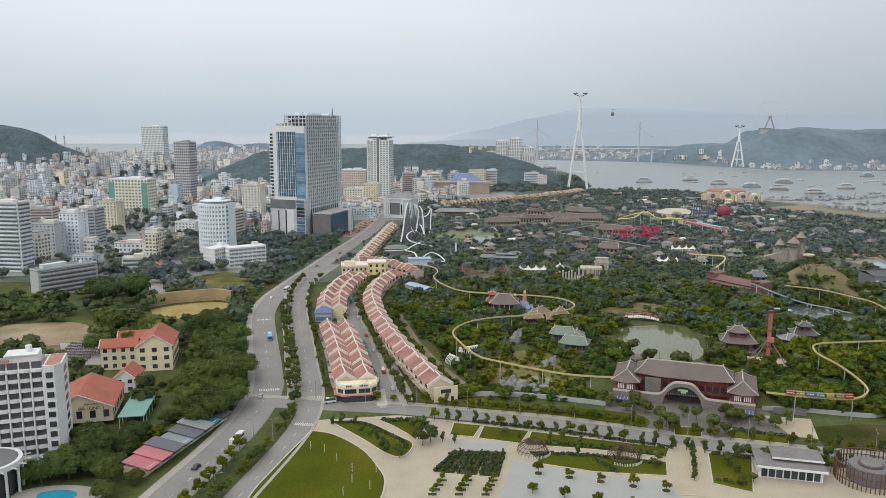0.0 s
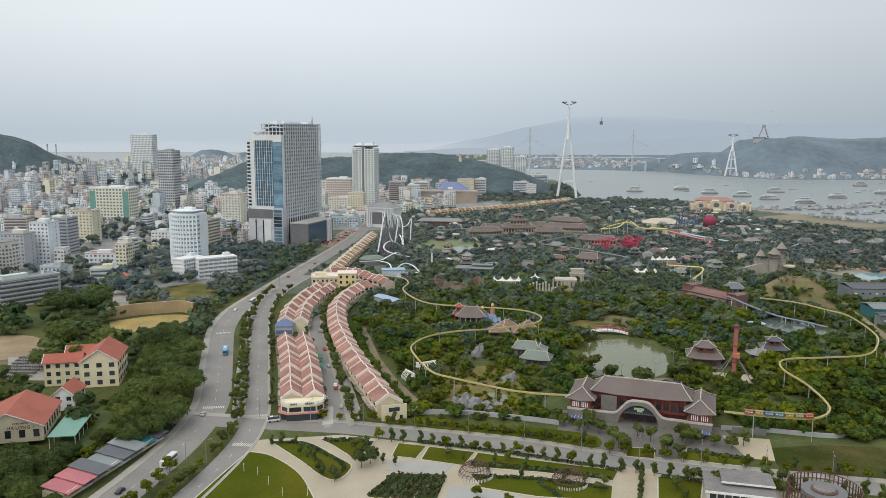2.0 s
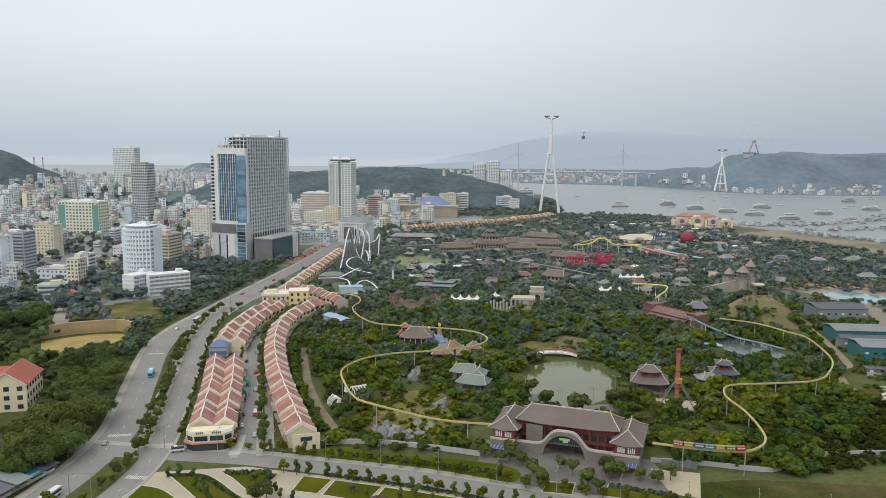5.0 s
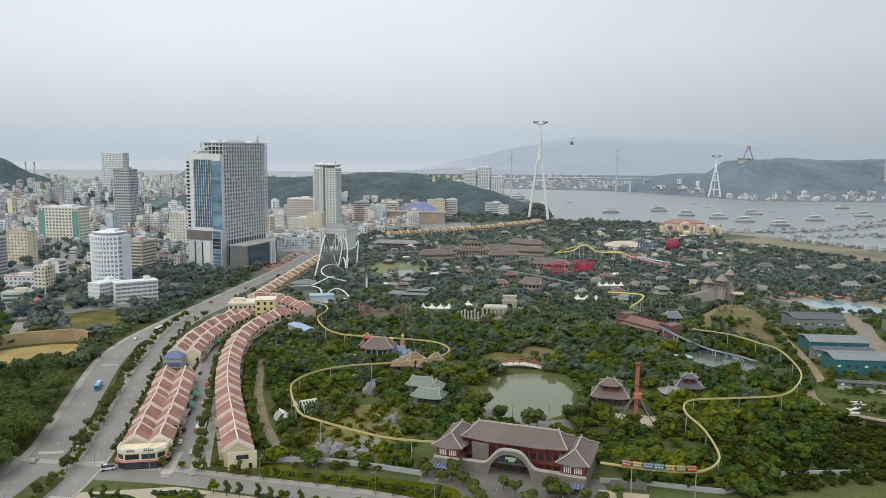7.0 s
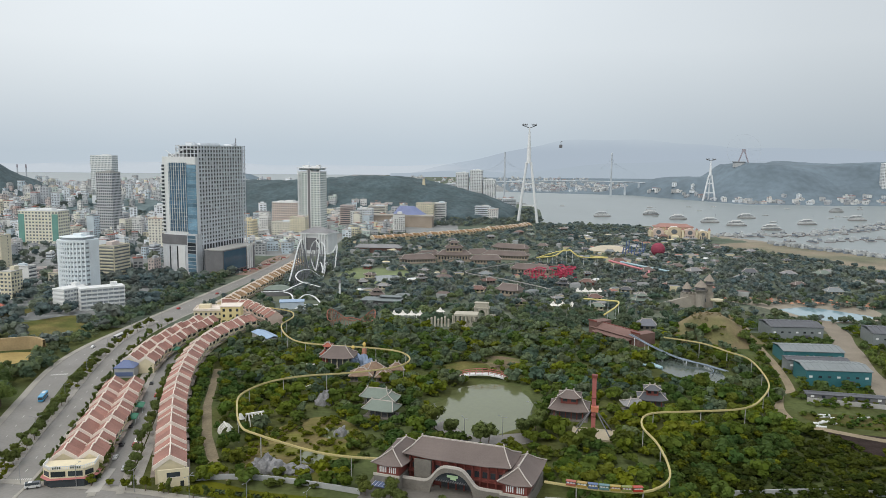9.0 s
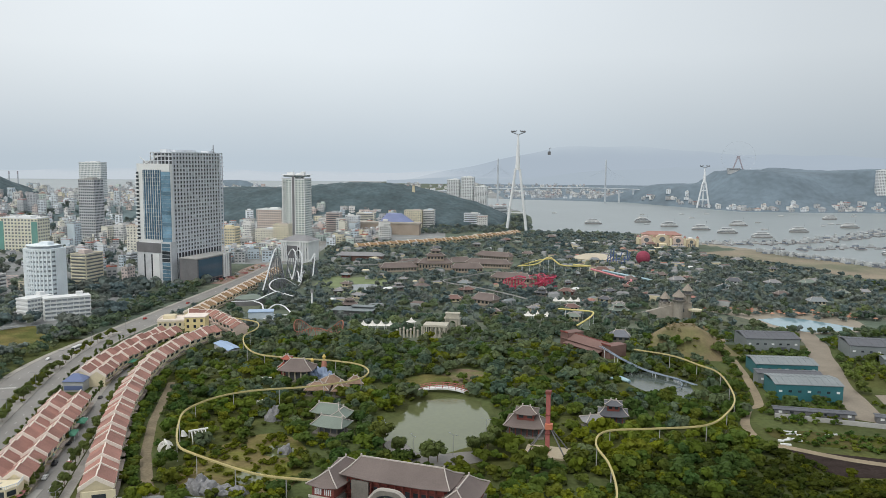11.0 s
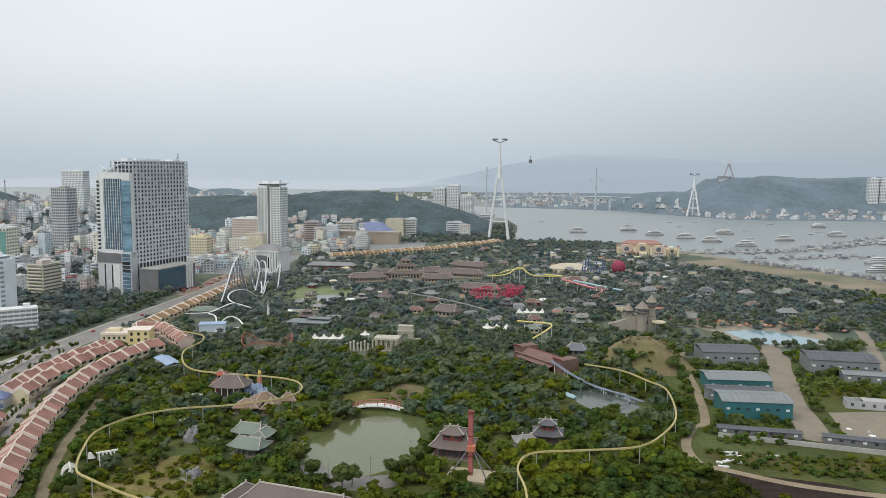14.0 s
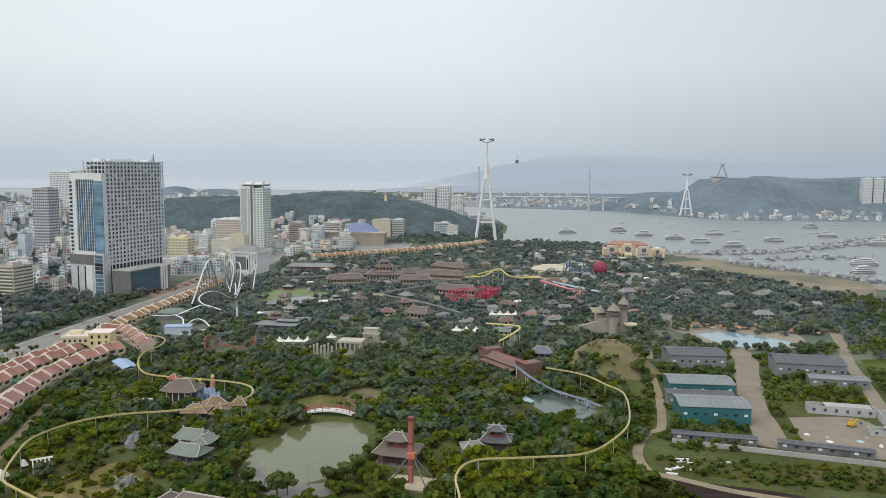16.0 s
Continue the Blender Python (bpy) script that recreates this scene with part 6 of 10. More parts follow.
patch("puddle", [(44, 372), (54, 370), (56, 380), (47, 384)], PONDWATER, 0.1, "shallow pool in the garden", "pool")
patch("puddle", [(50, 402), (60, 398), (64, 408), (56, 414), (49, 410)], PONDWATER, 0.1, "shallow garden pool with muddy edges", "pool")
KEEP += [(44, 376, 17), (52, 398, 15), (52, 416, 10), (28, 388, 9), (60, 372, 10)]
patch("dirt_path", [(-32, 512), (-17, 442), (-4, 399), (10, 365), (21, 352), (24, 355), (14, 368), (0, 402), (-13, 444), (-28, 513)], mat("brown_footpath", (0.21, 0.175, 0.12), 0.95, 0.25, 0.1, 0.8, spec=0.1), 0.09, "narrow pale path behind the shop row", "path", closed=False)
keep_line(spline([(-30, 512), (-15, 443), (-2, 400), (12, 366)], 5), 4.5)


def low_wall(pts, h, w, material, label, name="garden_wall"):
    line = spline(pts, 4.0)
    ob = place(name, ribbon(bmesh.new(), line, -w / 2, w / 2, h, -0.1), material)
    return tagged(ob, label, "wall")


low_wall([(6, 352), (22, 354), (41, 352), (65, 345), (76, 341)], 2.2, 0.5, GREYWALL, "grey park boundary wall beside the canal")
low_wall([(147, 336), (167, 333), (190, 327), (199, 329), (211, 340), (232, 344), (267, 345), (320, 338)], 2.0, 0.5, GREYWALL, "pale park boundary wall beside the grass strip")
t = thing("side_gate", 157, 330, 0, -15, "dark slatted side gate in the boundary wall", "gate")
part("leaf", boxes((-3.6, 0, 0.2, 7, 0.2, 3)), DARKCON, t)
part("leaf", boxes((3.6, 0, 0.2, 7, 0.2, 3)), DARKCON, t)

# pendulum ride
t = thing("pendulum_ride", 179, 407, 0, -15, "faded red pendulum tower ride on a pale platform", "fun ride")
part("platform", boxes((0, 0, 0, 20, 14, 0.8)), CREAMPATH, t)
for s in (-1, 1):
    for y in (-5, 6):
        part("brace", beam(bmesh.new(), (s * 8.5, y, 0.8), (s * 0.6, 0, 13), 0.32, 6), DARKCON, t, "dark steel brace")
part("tower", boxes((0, 0, 0.8, 1.9, 1.9, 28)), PINKRED, t)
for z, w_, h_ in ((9, 2.4, 0.6), (18, 2.3, 0.5), (28, 2.6, 1.4)):
    part("tower_ring", boxes((0, 0, z, w_, w_, h_)), REDWOOD, t)
part("gondola", boxes((0.6, -1.0, 12.0, 3.4, 3.0, 2.4)), mat("orange_red_paint", (0.58, 0.20, 0.12), 0.5), t)
KEEP.append((179, 407, 11))

# arch and colonnade
t = thing("triumphal_arch", 138, 655, 0, -8, "pale stone triumphal arch with columns and a tall attic", "arch")
BEIGE = mat("beige_stone", (0.47, 0.44, 0.37), 0.85, 0.14, 0.2, 1.0)
bm, rim = bmesh.new(), [(-2.6, 0.0)] + [(2.6 * math.cos(a), 6.6 + 2.6 * math.sin(a)) for a in np.linspace(math.pi, 0, 11)] + [(2.6, 0.0)]
edge_ = [(-5.8, 0.0), (-5.8, 10.6)] + [(-5.0 + k * 1.0, 10.6) for k in range(11)][1:-1] + [(5.8, 10.6), (5.8, 0.0)]
faces_ = [[[bm.verts.new((x, y, z)) for x, z in row] for row in (rim, edge_)] for y in (-2.6, 2.6)]
for k in range(12):
    (f0, f1), (b0, b1) = faces_
    bm.faces.new((f0[k], f0[k + 1], f1[min(k + 1, 12)], f1[k]))
    bm.faces.new((b0[k + 1], b0[k], b1[k], b1[min(k + 1, 12)]))
    bm.faces.new((f0[k + 1], f0[k], b0[k], b0[k + 1]))
    bm.faces.new((f1[k], f1[k + 1], b1[k + 1], b1[k]))
bmesh.ops.recalc_face_normals(bm, faces=bm.faces)
part("arch_block", bm, BEIGE, t)
part("cornice", boxes((0, 0, 10.6, 12.8, 6.4, 0.7)), BEIGE, t)
part("attic", boxes((0, 0, 11.3, 10.6, 5.0, 3.2)), BEIGE, t)
part("attic_cap", boxes((0, 0, 14.5, 11.4, 5.6, 0.5)), BEIGE, t)
for x in (-5.0, -3.5, 3.5, 5.0):
    part("column", prism(bmesh.new(), disc(0.42, 8, x, -3.3), 0, 10.6), BEIGE, t)
for s in (-1, 1):
    part("side_wall", boxes((s * 8.5, 0.5, 0, 5.0, 2.0, 5.2)), BEIGE, t)
t = thing("ruined_temple", 124, 638, 0, -8, "beige columned temple hall in ruins", "ruin")
part("floor", boxes((0, 0, 0, 20, 12, 1)), BEIGE, t)
for i in range(6):
    for s in (-1, 1):
        part("column", prism(bmesh.new(), disc(0.6, 8, -8.5 + i * 3.4, s * 5), 1, 8.5), BEIGE, t)
part("roof", boxes((1.5, 0, 8.5, 18, 12, 1.5)), BEIGE, t)
for i in range(7):
    statue("broken_column", 96 + i * 2.6, 634 + (i % 2), [(0, 0, 0, 5 + i % 3, 0.8, 0.7), (0, 0, 5 + i % 3, 6 + i % 3, 1.0, 0.6)], BEIGE, "free-standing broken beige column")
KEEP += [(138, 655, 11), (124, 638, 12), (102, 634, 9)]
SAIL = mat("white_tent_cloth", (0.72, 0.70, 0.66), 0.8, 0.06)


def tent(x, y, yaw, n, w, label):
    t = thing("tent", x, y, 0, yaw, label, "tent", "white tents")
    for i in range(n):
        bm = bmesh.new()
        r0 = disc(w / 2 * 1.2, 8, i * w, 0)
        prism(bm, r0, 3.2, 4.4, disc(w * 0.22, 8, i * w, 0))
        prism(bm, disc(w * 0.22, 8, i * w, 0), 4.4, 6.8, disc(0.12, 8, i * w, 0))
        part("canopy", bm, SAIL, t)
        for sx in (-1, 1):
            for sy in (-1, 1):
                part("pole", boxes((i * w + sx * w * 0.4, sy * w * 0.4, 0, 0.2, 0.2, 3.3)), STEELWHITE, t)
    KEEP.append((x + (n - 1) * w / 2, y, n * w * 0.4 + 3))


tent(68, 662, 0, 4, 7, "row of white peaked tents")
tent(202, 706, -6, 3, 8, "white peaked sail tents")
tent(105, 676, 0, 1, 7, "single white peaked tent")
tent(235, 775, 0, 4, 7, "row of beige pointed tents")

# long brown hall, second lake and water slides
t = thing("wooden_hall", 236, 600, 0, -58, "long brown wooden hall with a reddish-brown roof", "hall")
part("wall", boxes((0, 0, 0, 46, 12, 5)), REDWOOD, t)
ROOFRB = mat("red_brown_boards", (0.19, 0.115, 0.10), 0.85, 0.18, 0.1, 1.0)
bm = bmesh.new()
for s in (-1, 1):
    add_box(bm, 0, 0, 0, 48, 8.6, 0.3, pose(0, s * 3.8, 6.6, s * -24, 0, 0))
part("roof", bm, ROOFRB, t)
for x, w_, h_ in ((21, 8, 8.8), (-22, 8, 9.4)):
    part("end_block", boxes((x, 0.5, 0, w_, 15, h_)), ROOFRB, t)
    part("end_parapet", boxes((x, -7.2, h_, w_ + 0.6, 0.6, 1.0)), REDWOOD, t)
bm = bmesh.new()
add_box(bm, 0, 0, 0, 36, 6.0, 0.25, pose(0, -8.6, 3.7, 12, 0, 0))
part("veranda_roof", bm, ROOFRB, t)
for i in range(9):
    part("veranda_post", boxes((-17 + i * 4.25, -11.2, 0, 0.3, 0.3, 3.2)), REDWOOD, t)
part("ridge_board", boxes((0, 0, 8.4, 40, 0.6, 0.5)), REDWOOD, t)
KEEP += [(224, 620, 14), (236, 600, 15), (248, 582, 14)]
pavilion("blue_grey_house", 262, 628, -10, 12, 10, 4, 4, mat("blue_grey_slates", (0.16, 0.17, 0.20), 0.7, 0.15, 0.1, 1.0), STONE, "house with a steep blue-grey roof", 1, 0, 0.6, "house", 0)
patch("lake", [(240, 535), (250, 548), (266, 540), (278, 528), (276, 500), (268, 489), (256, 492), (244, 514)], mat("blue_grey_lake_water", (0.085, 0.105, 0.095), 0.14, 0.1, 0.02, 0.4), 0.1, "blue-grey boating lake in the park", "lake")
for a in ((258, 518, 22), (268, 505, 14)):
    KEEP.append(a)
PALEBLUE = mat("pale_blue_fibreglass", (0.35, 0.52, 0.60), 0.4, 0.1, 0.2, 1.0)


def slide(pts, r, material, label, posts=True, name="water_slide"):
    line = spline(pts, 3.0)
    t = thing(name, line[0][0], line[0][1], 0, 0, label, "slide")
    o = np.array([line[0][0], line[0][1], 0])
    part("channel", sweep(bmesh.new(), [tuple(a - o) for a in line], r, 6), material, t)
    if posts:
        for p in (line - o)[2::5]:
            part("post", boxes((p[0], p[1], 0, 0.3, 0.3, max(0.5, p[2]))), STEELWHITE, t)
    return t


FLUME = mat("grey_blue_flume", (0.20, 0.25, 0.32), 0.5, 0.1)
for off in (0.0, 1.6):
    slide([(236 + off, 575, 9), (246 + off, 552, 6), (258 + off, 536, 3), (270 + off, 526, 2), (280 + off, 512, 1.5)], 0.32, FLUME, "long thin grey-blue log flume rail down to the lake", off == 0)
slide([(240, 565, 8), (252, 545, 4), (266, 533, 2), (274, 520, 1.2), (270, 508, 1.2), (262, 506, 1.4)], 0.34, FLUME, "curling grey-blue flume channel beside the lake")
slide([(233, 528, 0.6), (238, 524, 1.4), (244, 520, 0.8), (240, 530, 0.8)], 0.9, PALEBLUE, "turquoise wave-shaped slide end", False)
YEL = mat("bright_yellow_slide", (0.66, 0.56, 0.20), 0.5, 0.1)
slide([(232, 640, 9), (244, 655, 12), (250, 672, 13), (242, 684, 12), (225, 690, 12)], 0.7, YEL, "yellow tube slide between the trees")
slide([(214, 930, 14), (236, 940, 15), (252, 948, 22), (266, 940, 14), (300, 950, 12), (282, 962, 12)], 0.8, YEL, "big yellow water slides on a tower")
slide([(255, 950, 20), (245, 965, 17), (228, 955, 14), (222, 965, 10)], 0.7, YEL, "second yellow water slide")
slide([(296, 925, 12), (318, 905, 8), (335, 900, 4), (328, 885, 2)], 1.2, mat("pink_slide", (0.60, 0.22, 0.24), 0.5), "pink water slide near the beach")
slide([(310, 930, 10), (336, 918, 6), (360, 905, 3)], 1.2, PALEBLUE, "pale blue water slide near the beach")
for x, y in ((206, 862), (240, 864), (232, 872)):
    t = thing("magenta_coaster", x, y, 0, x, "tangle of magenta-red coaster track and supports", "fun ride", "magenta coaster")
    rng = np.random.default_rng(int(x))
    loop_ = []
    for k in range(120):
        a = k * 0.21
        loop_.append((11 * math.cos(a) * (1 + 0.3 * math.sin(a * 0.7)), 7 * math.sin(a * 1.3), 7 + 5.5 * math.sin(a * 0.6 + x)))
    part("track", sweep(bmesh.new(), loop_, 0.42, 5), MAGENTA, t)
    for k in range(14):
        px_, py_ = rng.uniform(-11, 11), rng.uniform(-6, 6)
        part("post", boxes((px_, py_, 0, 0.5, 0.5, rng.uniform(6, 12))), MAGENTA, t)
    KEEP.append((x, y, 13))

# castle
t = thing("castle", 330, 718, 0, -4, "grey-brown toy castle with pointed towers", "castle")
CASTLE = mat("sandy_grey_castle_stone", (0.33, 0.30, 0.26), 0.85, 0.15, 0.2, 1.0)
part("keep_wall", boxes((0, 4, 0, 26, 10, 12)), CASTLE, t)
for x, y, h, r in ((-9, 3, 13, 3.0), (1, -4, 16, 4.2), (10, 4, 20, 3.2)):
    tw = part("tower", prism(bmesh.new(), disc(r, 12, x, y), 0, h), CASTLE, t)
    part("gallery", prism(bmesh.new(), disc(r + 1.4, 12, x, y), h - 1.0, h + 0.3, disc(r + 1.9, 12, x, y)), STONE, tw)
    part("lantern_room", prism(bmesh.new(), disc(r * 0.9, 10, x, y), h + 0.3, h + 3.0), DARKCON, tw)
    part("spire", prism(bmesh.new(), disc(r + 1.6, 12, x, y), h + 3, h + 9, disc(0.2, 12, x, y)), mat("sand_grey_spire", (0.30, 0.26, 0.22), 0.85, 0.15) if h == 13 else bpy.data.materials["sand_grey_spire"], tw)
for i in range(7):
    part("merlon", boxes((-12 + i * 4, -1.2, 12, 1.8, 0.8, 1.4)), CASTLE, t)
for x in (-6, 6):
    part("window", boxes((x, -1.05, 5, 1.6, 0.14, 3)), DARKHOLE, t)
bm = bmesh.new()
prism(bm, [(-34, -3), (-3, -3), (-3, 1), (-34, 1)], 0, 0.5)
for v in bm.verts:
    if v.co.z > 0.2:
        v.co.z = 2.5 + (v.co.x + 34) / 31 * 9
part("ramp", bm, CASTLE, t)
part("slide_ring", prism(bmesh.new(), disc(5.5, 16, 15, -4), 7, 8.2), mat("pale_cream_slide", (0.62, 0.56, 0.40), 0.6, 0.1), t)
for x, y in ((11, -7), (19, -6), (15, 0)):
    part("slide_post", boxes((x, y, 0, 0.5, 0.5, 7)), STONE, t)
KEEP += [(-240, 444, 30), (330, 718, 19), (303, 722, 12)]
rng = np.random.default_rng(61)
for i in range(24):
    x, y = 305 + rng.uniform(-17, 19), 606 + rng.uniform(-26, 12)
    rock(x, y, rng.uniform(0.6, 1.3), rng.uniform(0.8, 1.6), "rough clump of grass and stone on the earth mound", DIRT).location.z = float(hills(np.array([x]), np.array([y]))[0]) - 0.2
KEEP += [(305, 610, 19)]

# middle halls and the central temple
pavilion("central_temple", 120, 994, 2, 40, 18, 8, 5.5, TILE_BROWN, mat("tan_temple_wall", (0.40, 0.33, 0.265), 0.8, 0.15, 0.2, 1.0), "large three-tiered brown-roofed temple in the park's middle", 3, 0, 0.6, "temple")
for x, y, w, yw in ((76, 975, 42, 14), (88, 1012, 26, 30), (158, 974, 36, 2), (186, 1016, 56, -16), (150, 1032, 26, 24), (198, 1092, 48, -30), (205, 900, 42, -18), (170, 768, 20, -32)):
    pavilion("temple_hall", x, y, yw, w, 13, 5, 5.4, TILE_BROWN, bpy.data.materials["tan_temple_wall"], "long brown-roofed temple hall with pale ribs", 1, 0, 0.8, "temple hall")
t = thing("temple_bridge", 121, 968, 0, 0, "grey arched stone bridge before the temple", "bridge")
part("arch", sweep(bmesh.new(), [(x, 0, 7.0 * (1 - (x / 15) ** 2)) for x in np.linspace(-15, 15, 15)], 1.0, 6), STONE, t)
rng = np.random.default_rng(3)
roofs = (TILE_BROWN, TILE_GREY, TILE_GREY, ROOFRB, TILE_GREEN, SHEET, SHEETDARK)
for i in range(34):
    x, y = rng.uniform(20, 330), rng.uniform(690, 930)
    if any((x - a) ** 2 + (y - b) ** 2 < (r + 6) ** 2 for a, b, r in KEEP):
        continue
    w = rng.uniform(6, 13)
    pavilion("park_pavilion", x, y, rng.uniform(-40, 40), w, w * 0.65, 3.2, w * 0.24, roofs[i % 7], (STONE, CREAM, REDWOOD)[i % 3], "park building with a %s roof among the trees" % ("brown", "grey", "grey", "red-brown", "grey-green", "grey metal", "dark metal")[i % 7], 2 if i % 9 == 0 else 1, 0, 0.5, "pavilion", 0.6)
for i in range(26):
    x, y = rng.uniform(60, 520), rng.uniform(1030, 1400)
    w = rng.uniform(7, 15)
    pavilion("park_pavilion", x, y, rng.uniform(-40, 40), w, w * 0.6, 4.2, w * 0.22, roofs[(i * 3) % 7], (STONE, CREAM, WHITE)[i % 3], "far park building with a low roof among the trees", 1, 0, 0.6, "pavilion", 0)
for i in range(18):
    x, y = rng.uniform(280, 560), rng.uniform(780, 1030)
    w = rng.uniform(6, 16)
    pavilion("park_pavilion", x, y, rng.uniform(-40, 40), w, w * 0.6, 3.4, w * 0.24, roofs[(i * 5) % 7], (STONE, CREAM, WHITE)[i % 3], "park kiosk with a low roof near the beach", 1, 0, 0.6, "pavilion", 0)
t = thing("round_kiosk", 108, 845, 0, 0, "round brown-roofed cream two-tier kiosk", "kiosk")
part("wall", prism(bmesh.new(), disc(6, 12), 0, 5), CREAM, t)
part("roof", prism(bmesh.new(), disc(9, 12), 5, 8, disc(3, 12)), TILE_BROWN, t)
part("top_roof", prism(bmesh.new(), disc(4, 12), 9.5, 13, disc(0.2, 12)), TILE_BROWN, t)
part("lantern", prism(bmesh.new(), disc(2.6, 12), 8, 9.5), CREAM, t)
t = thing("lattice_coaster", 36, 642, 0, -4, "reddish-brown wooden lattice coaster", "fun ride")
RB = mat("red_brown_timber", (0.33, 0.14, 0.10), 0.8, 0.2, 0.3, 1.0)
prev = None
for k in range(45):
    a = k / 44 * 2 * math.pi
    p = (19 * math.cos(a), 10 * math.sin(a), 5.5 + 3.5 * math.sin(3 * a) + 2 * math.cos(2 * a))
    if prev:
        part("track_piece", beam(bmesh.new(), prev, p, 0.4, 4), RB, t)
        bm = bmesh.new()
        beam(bm, (p[0], p[1], 0), p, 0.18)
        beam(bm, (prev[0], prev[1], 0), p, 0.14)
        part("bent", bm, RB, t)
    prev = p
KEEP.append((36, 640, 16))
t = thing("beacon", 13, 746, 0, 0, "slim white beacon tower with a dark cap", "beacon")
part("shaft", prism(bmesh.new(), disc(1.1, 10), 0, 14, disc(0.8, 10)), WHITE, t)
part("cap", prism(bmesh.new(), disc(1.7, 10), 14, 17, disc(0.9, 10)), TILE_GREY, t)
patch("marsh", [(-8, 850), (0, 925), (30, 930), (60, 922), (70, 880), (50, 835), (22, 815)], mat("pale_marsh_grass", (0.17, 0.21, 0.10), 0.95, 0.2, 0.05, 0.5), 0.1, "pale green marshy lawn", "lawn")
patch("marsh_pool", [(18, 850), (44, 838), (60, 852), (56, 880), (30, 872)], bpy.data.materials["blue_grey_lake_water"], 0.16, "pale shallow pool on the marsh", "pool")
KEEP += [(20, 840, 16), (42, 850, 22), (10, 880, 18), (50, 890, 22), (25, 905, 22)]
t = thing("dark_tent", 54, 722, 0, -10, "large dark grey flat exhibition roof", "hall")
part("wall", boxes((0, 0, 0, 34, 16, 4)), DARKCON, t)
part("roof", boxes((0, -1, 4, 36, 18, 0.5), (6, 6, 5.5, 20, 9, 0.5)), mat("slate_membrane", (0.17, 0.20, 0.21), 0.6, 0.1), t)
KEEP.append((54, 722, 19))

# white coaster and clock museum
t = thing("white_coaster", -22, 760, 0, 0, "white looping steel roller coaster on a lattice of posts", "roller coaster")


def rail(pts, r=0.36):
    line = spline(pts, 2.5)
    for off in (-0.36, 0.36):
        part("rail", sweep(bmesh.new(), [(a[0] + off, a[1], max(a[2], 0.6)) for a in line], r, 5), STEELWHITE, t)
    return line


DARKSTEEL = mat("dark_steel", (0.20, 0.21, 0.23), 0.5, 0.1)
lift = rail([(-22, 40, 6), (-20, 52, 20), (-18.3, 66, 35), (-16.6, 78, 43), (-15.8, 88, 35), (-14.8, 98, 17), (-14, 108, 1.5)])
loop = rail([(-14, 108, 1.5), (-10, 116, 2.3), (-7.7, 122, 13.6), (-6.3, 126, 28), (-10.6, 130, 36), (-16.4, 134, 28), (-17, 137, 13.4), (-11, 132, 2), (-5, 124, 13), (-0.3, 110, 7.4), (-0.5, 102, 1)])
ring = rail([(-0.5, 102, 1), (-0.5, 118, 6), (-1, 132, 19), (-3.3, 140, 30), (-8, 145, 32.5), (-12.2, 148, 28), (-10.6, 152, 21), (-4, 156, 17.7), (3.6, 160, 20), (8, 163, 28), (7.4, 158, 15), (6.8, 150, 2.3), (3, 144, 1), (-0.3, 138, 11), (1, 112, 3), (2, 95, 1)])
spiral = rail([(2, 95, 1), (0, 84, 4.6), (-6.5, 66, 13.6), (-13, 50, 14.7), (-16, 42, 10.8), (-11, 36, 7), (2.5, 28, 4.8), (12, 16, 5)])
rail([(-34, -25, 7), (-15, -22, 7.6), (-7.3, -12, 10), (1.4, 2, 11.7), (6.4, 14, 3)])
rail([(-14.3, -24, 7.2), (-5.2, -34, 6.6), (-0.2, -45, 2), (11.8, -52, 1), (25.7, -56, 2), (27.5, -66, 1), (17.5, -70, 1), (6.7, -70, 1), (5, -66, 1), (13.7, -60, 1.5)])
rail([(1, -47, 2), (6.6, -46, 7.4), (11.7, -46, 9), (18.2, -48, 7), (25, -54, 2)])
for line in (lift, loop, ring, spiral):
    for p in line[2::3]:
        if p[2] > 6:
            for dx, dy in ((-2.5, -1), (2.5, 4)):
                part("bent", beam(bmesh.new(), (p[0] + dx, p[1] + dy, 0), tuple(p), 0.34), DARKSTEEL, t)
t = thing("coaster_station", -46, 758, 0, 10, "curved grey-green station roof beside a pale blue shed", "station")
part("roof", prism(bmesh.new(), disc(14, 20, 0, 0, 7), 6, 9, disc(8, 20, 0, 0, 3)), TILE_GREEN, t)
part("wall", prism(bmesh.new(), disc(13, 20, 0, 0, 6), 0, 6), DARKCON, t)
part("side_shed", boxes((14, -62, 0, 20, 11, 6)), mat("pale_blue_wall", (0.52, 0.60, 0.68), 0.7, 0.08), t)
part("side_shed_roof", boxes((14, -62, 6, 21, 12, 0.5)), BLUEROOF, t)
KEEP += [(-36, 815, 8), (-36, 840, 8), (-44, 744, 15), (-34, 716, 13), (-22, 700, 14), (-12, 712, 16)]
t = thing("clock_museum", -58, 1066, 0, -18, "pale grey classical hall with columns and a round clock", "hall")
part("wall", boxes((0, 0, 0, 46, 34, 27)), WHITE, t)
part("cornice", boxes((0, 0, 27, 50, 38, 1.8)), WHITE, t)
part("roof", hip(bmesh.new(), 46, 34, 28.8, 36, 0.35, 1.5), TILE_GREY, t)
for i in range(6):
    part("column", prism(bmesh.new(), disc(1.3, 10, -20 + i * 3.2 if i < 3 else 10 + (i - 3) * 4.5, -18.4), 0, 27), WHITE, t)
part("dark_panel", boxes((-6, -17.2, 5, 20, 0.4, 17)), DARKCON, t)
bm = prism(bmesh.new(), disc(3.2, 20), 0, 0.5)
part("clock_face", bm, WHITE, t, m=pose(14.5, -17.5, 17, 90, 0, 0))
for x in (7, 19):
    part("window", boxes((x, -17.2, 5, 2.6, 0.4, 15)), GLASS, t)
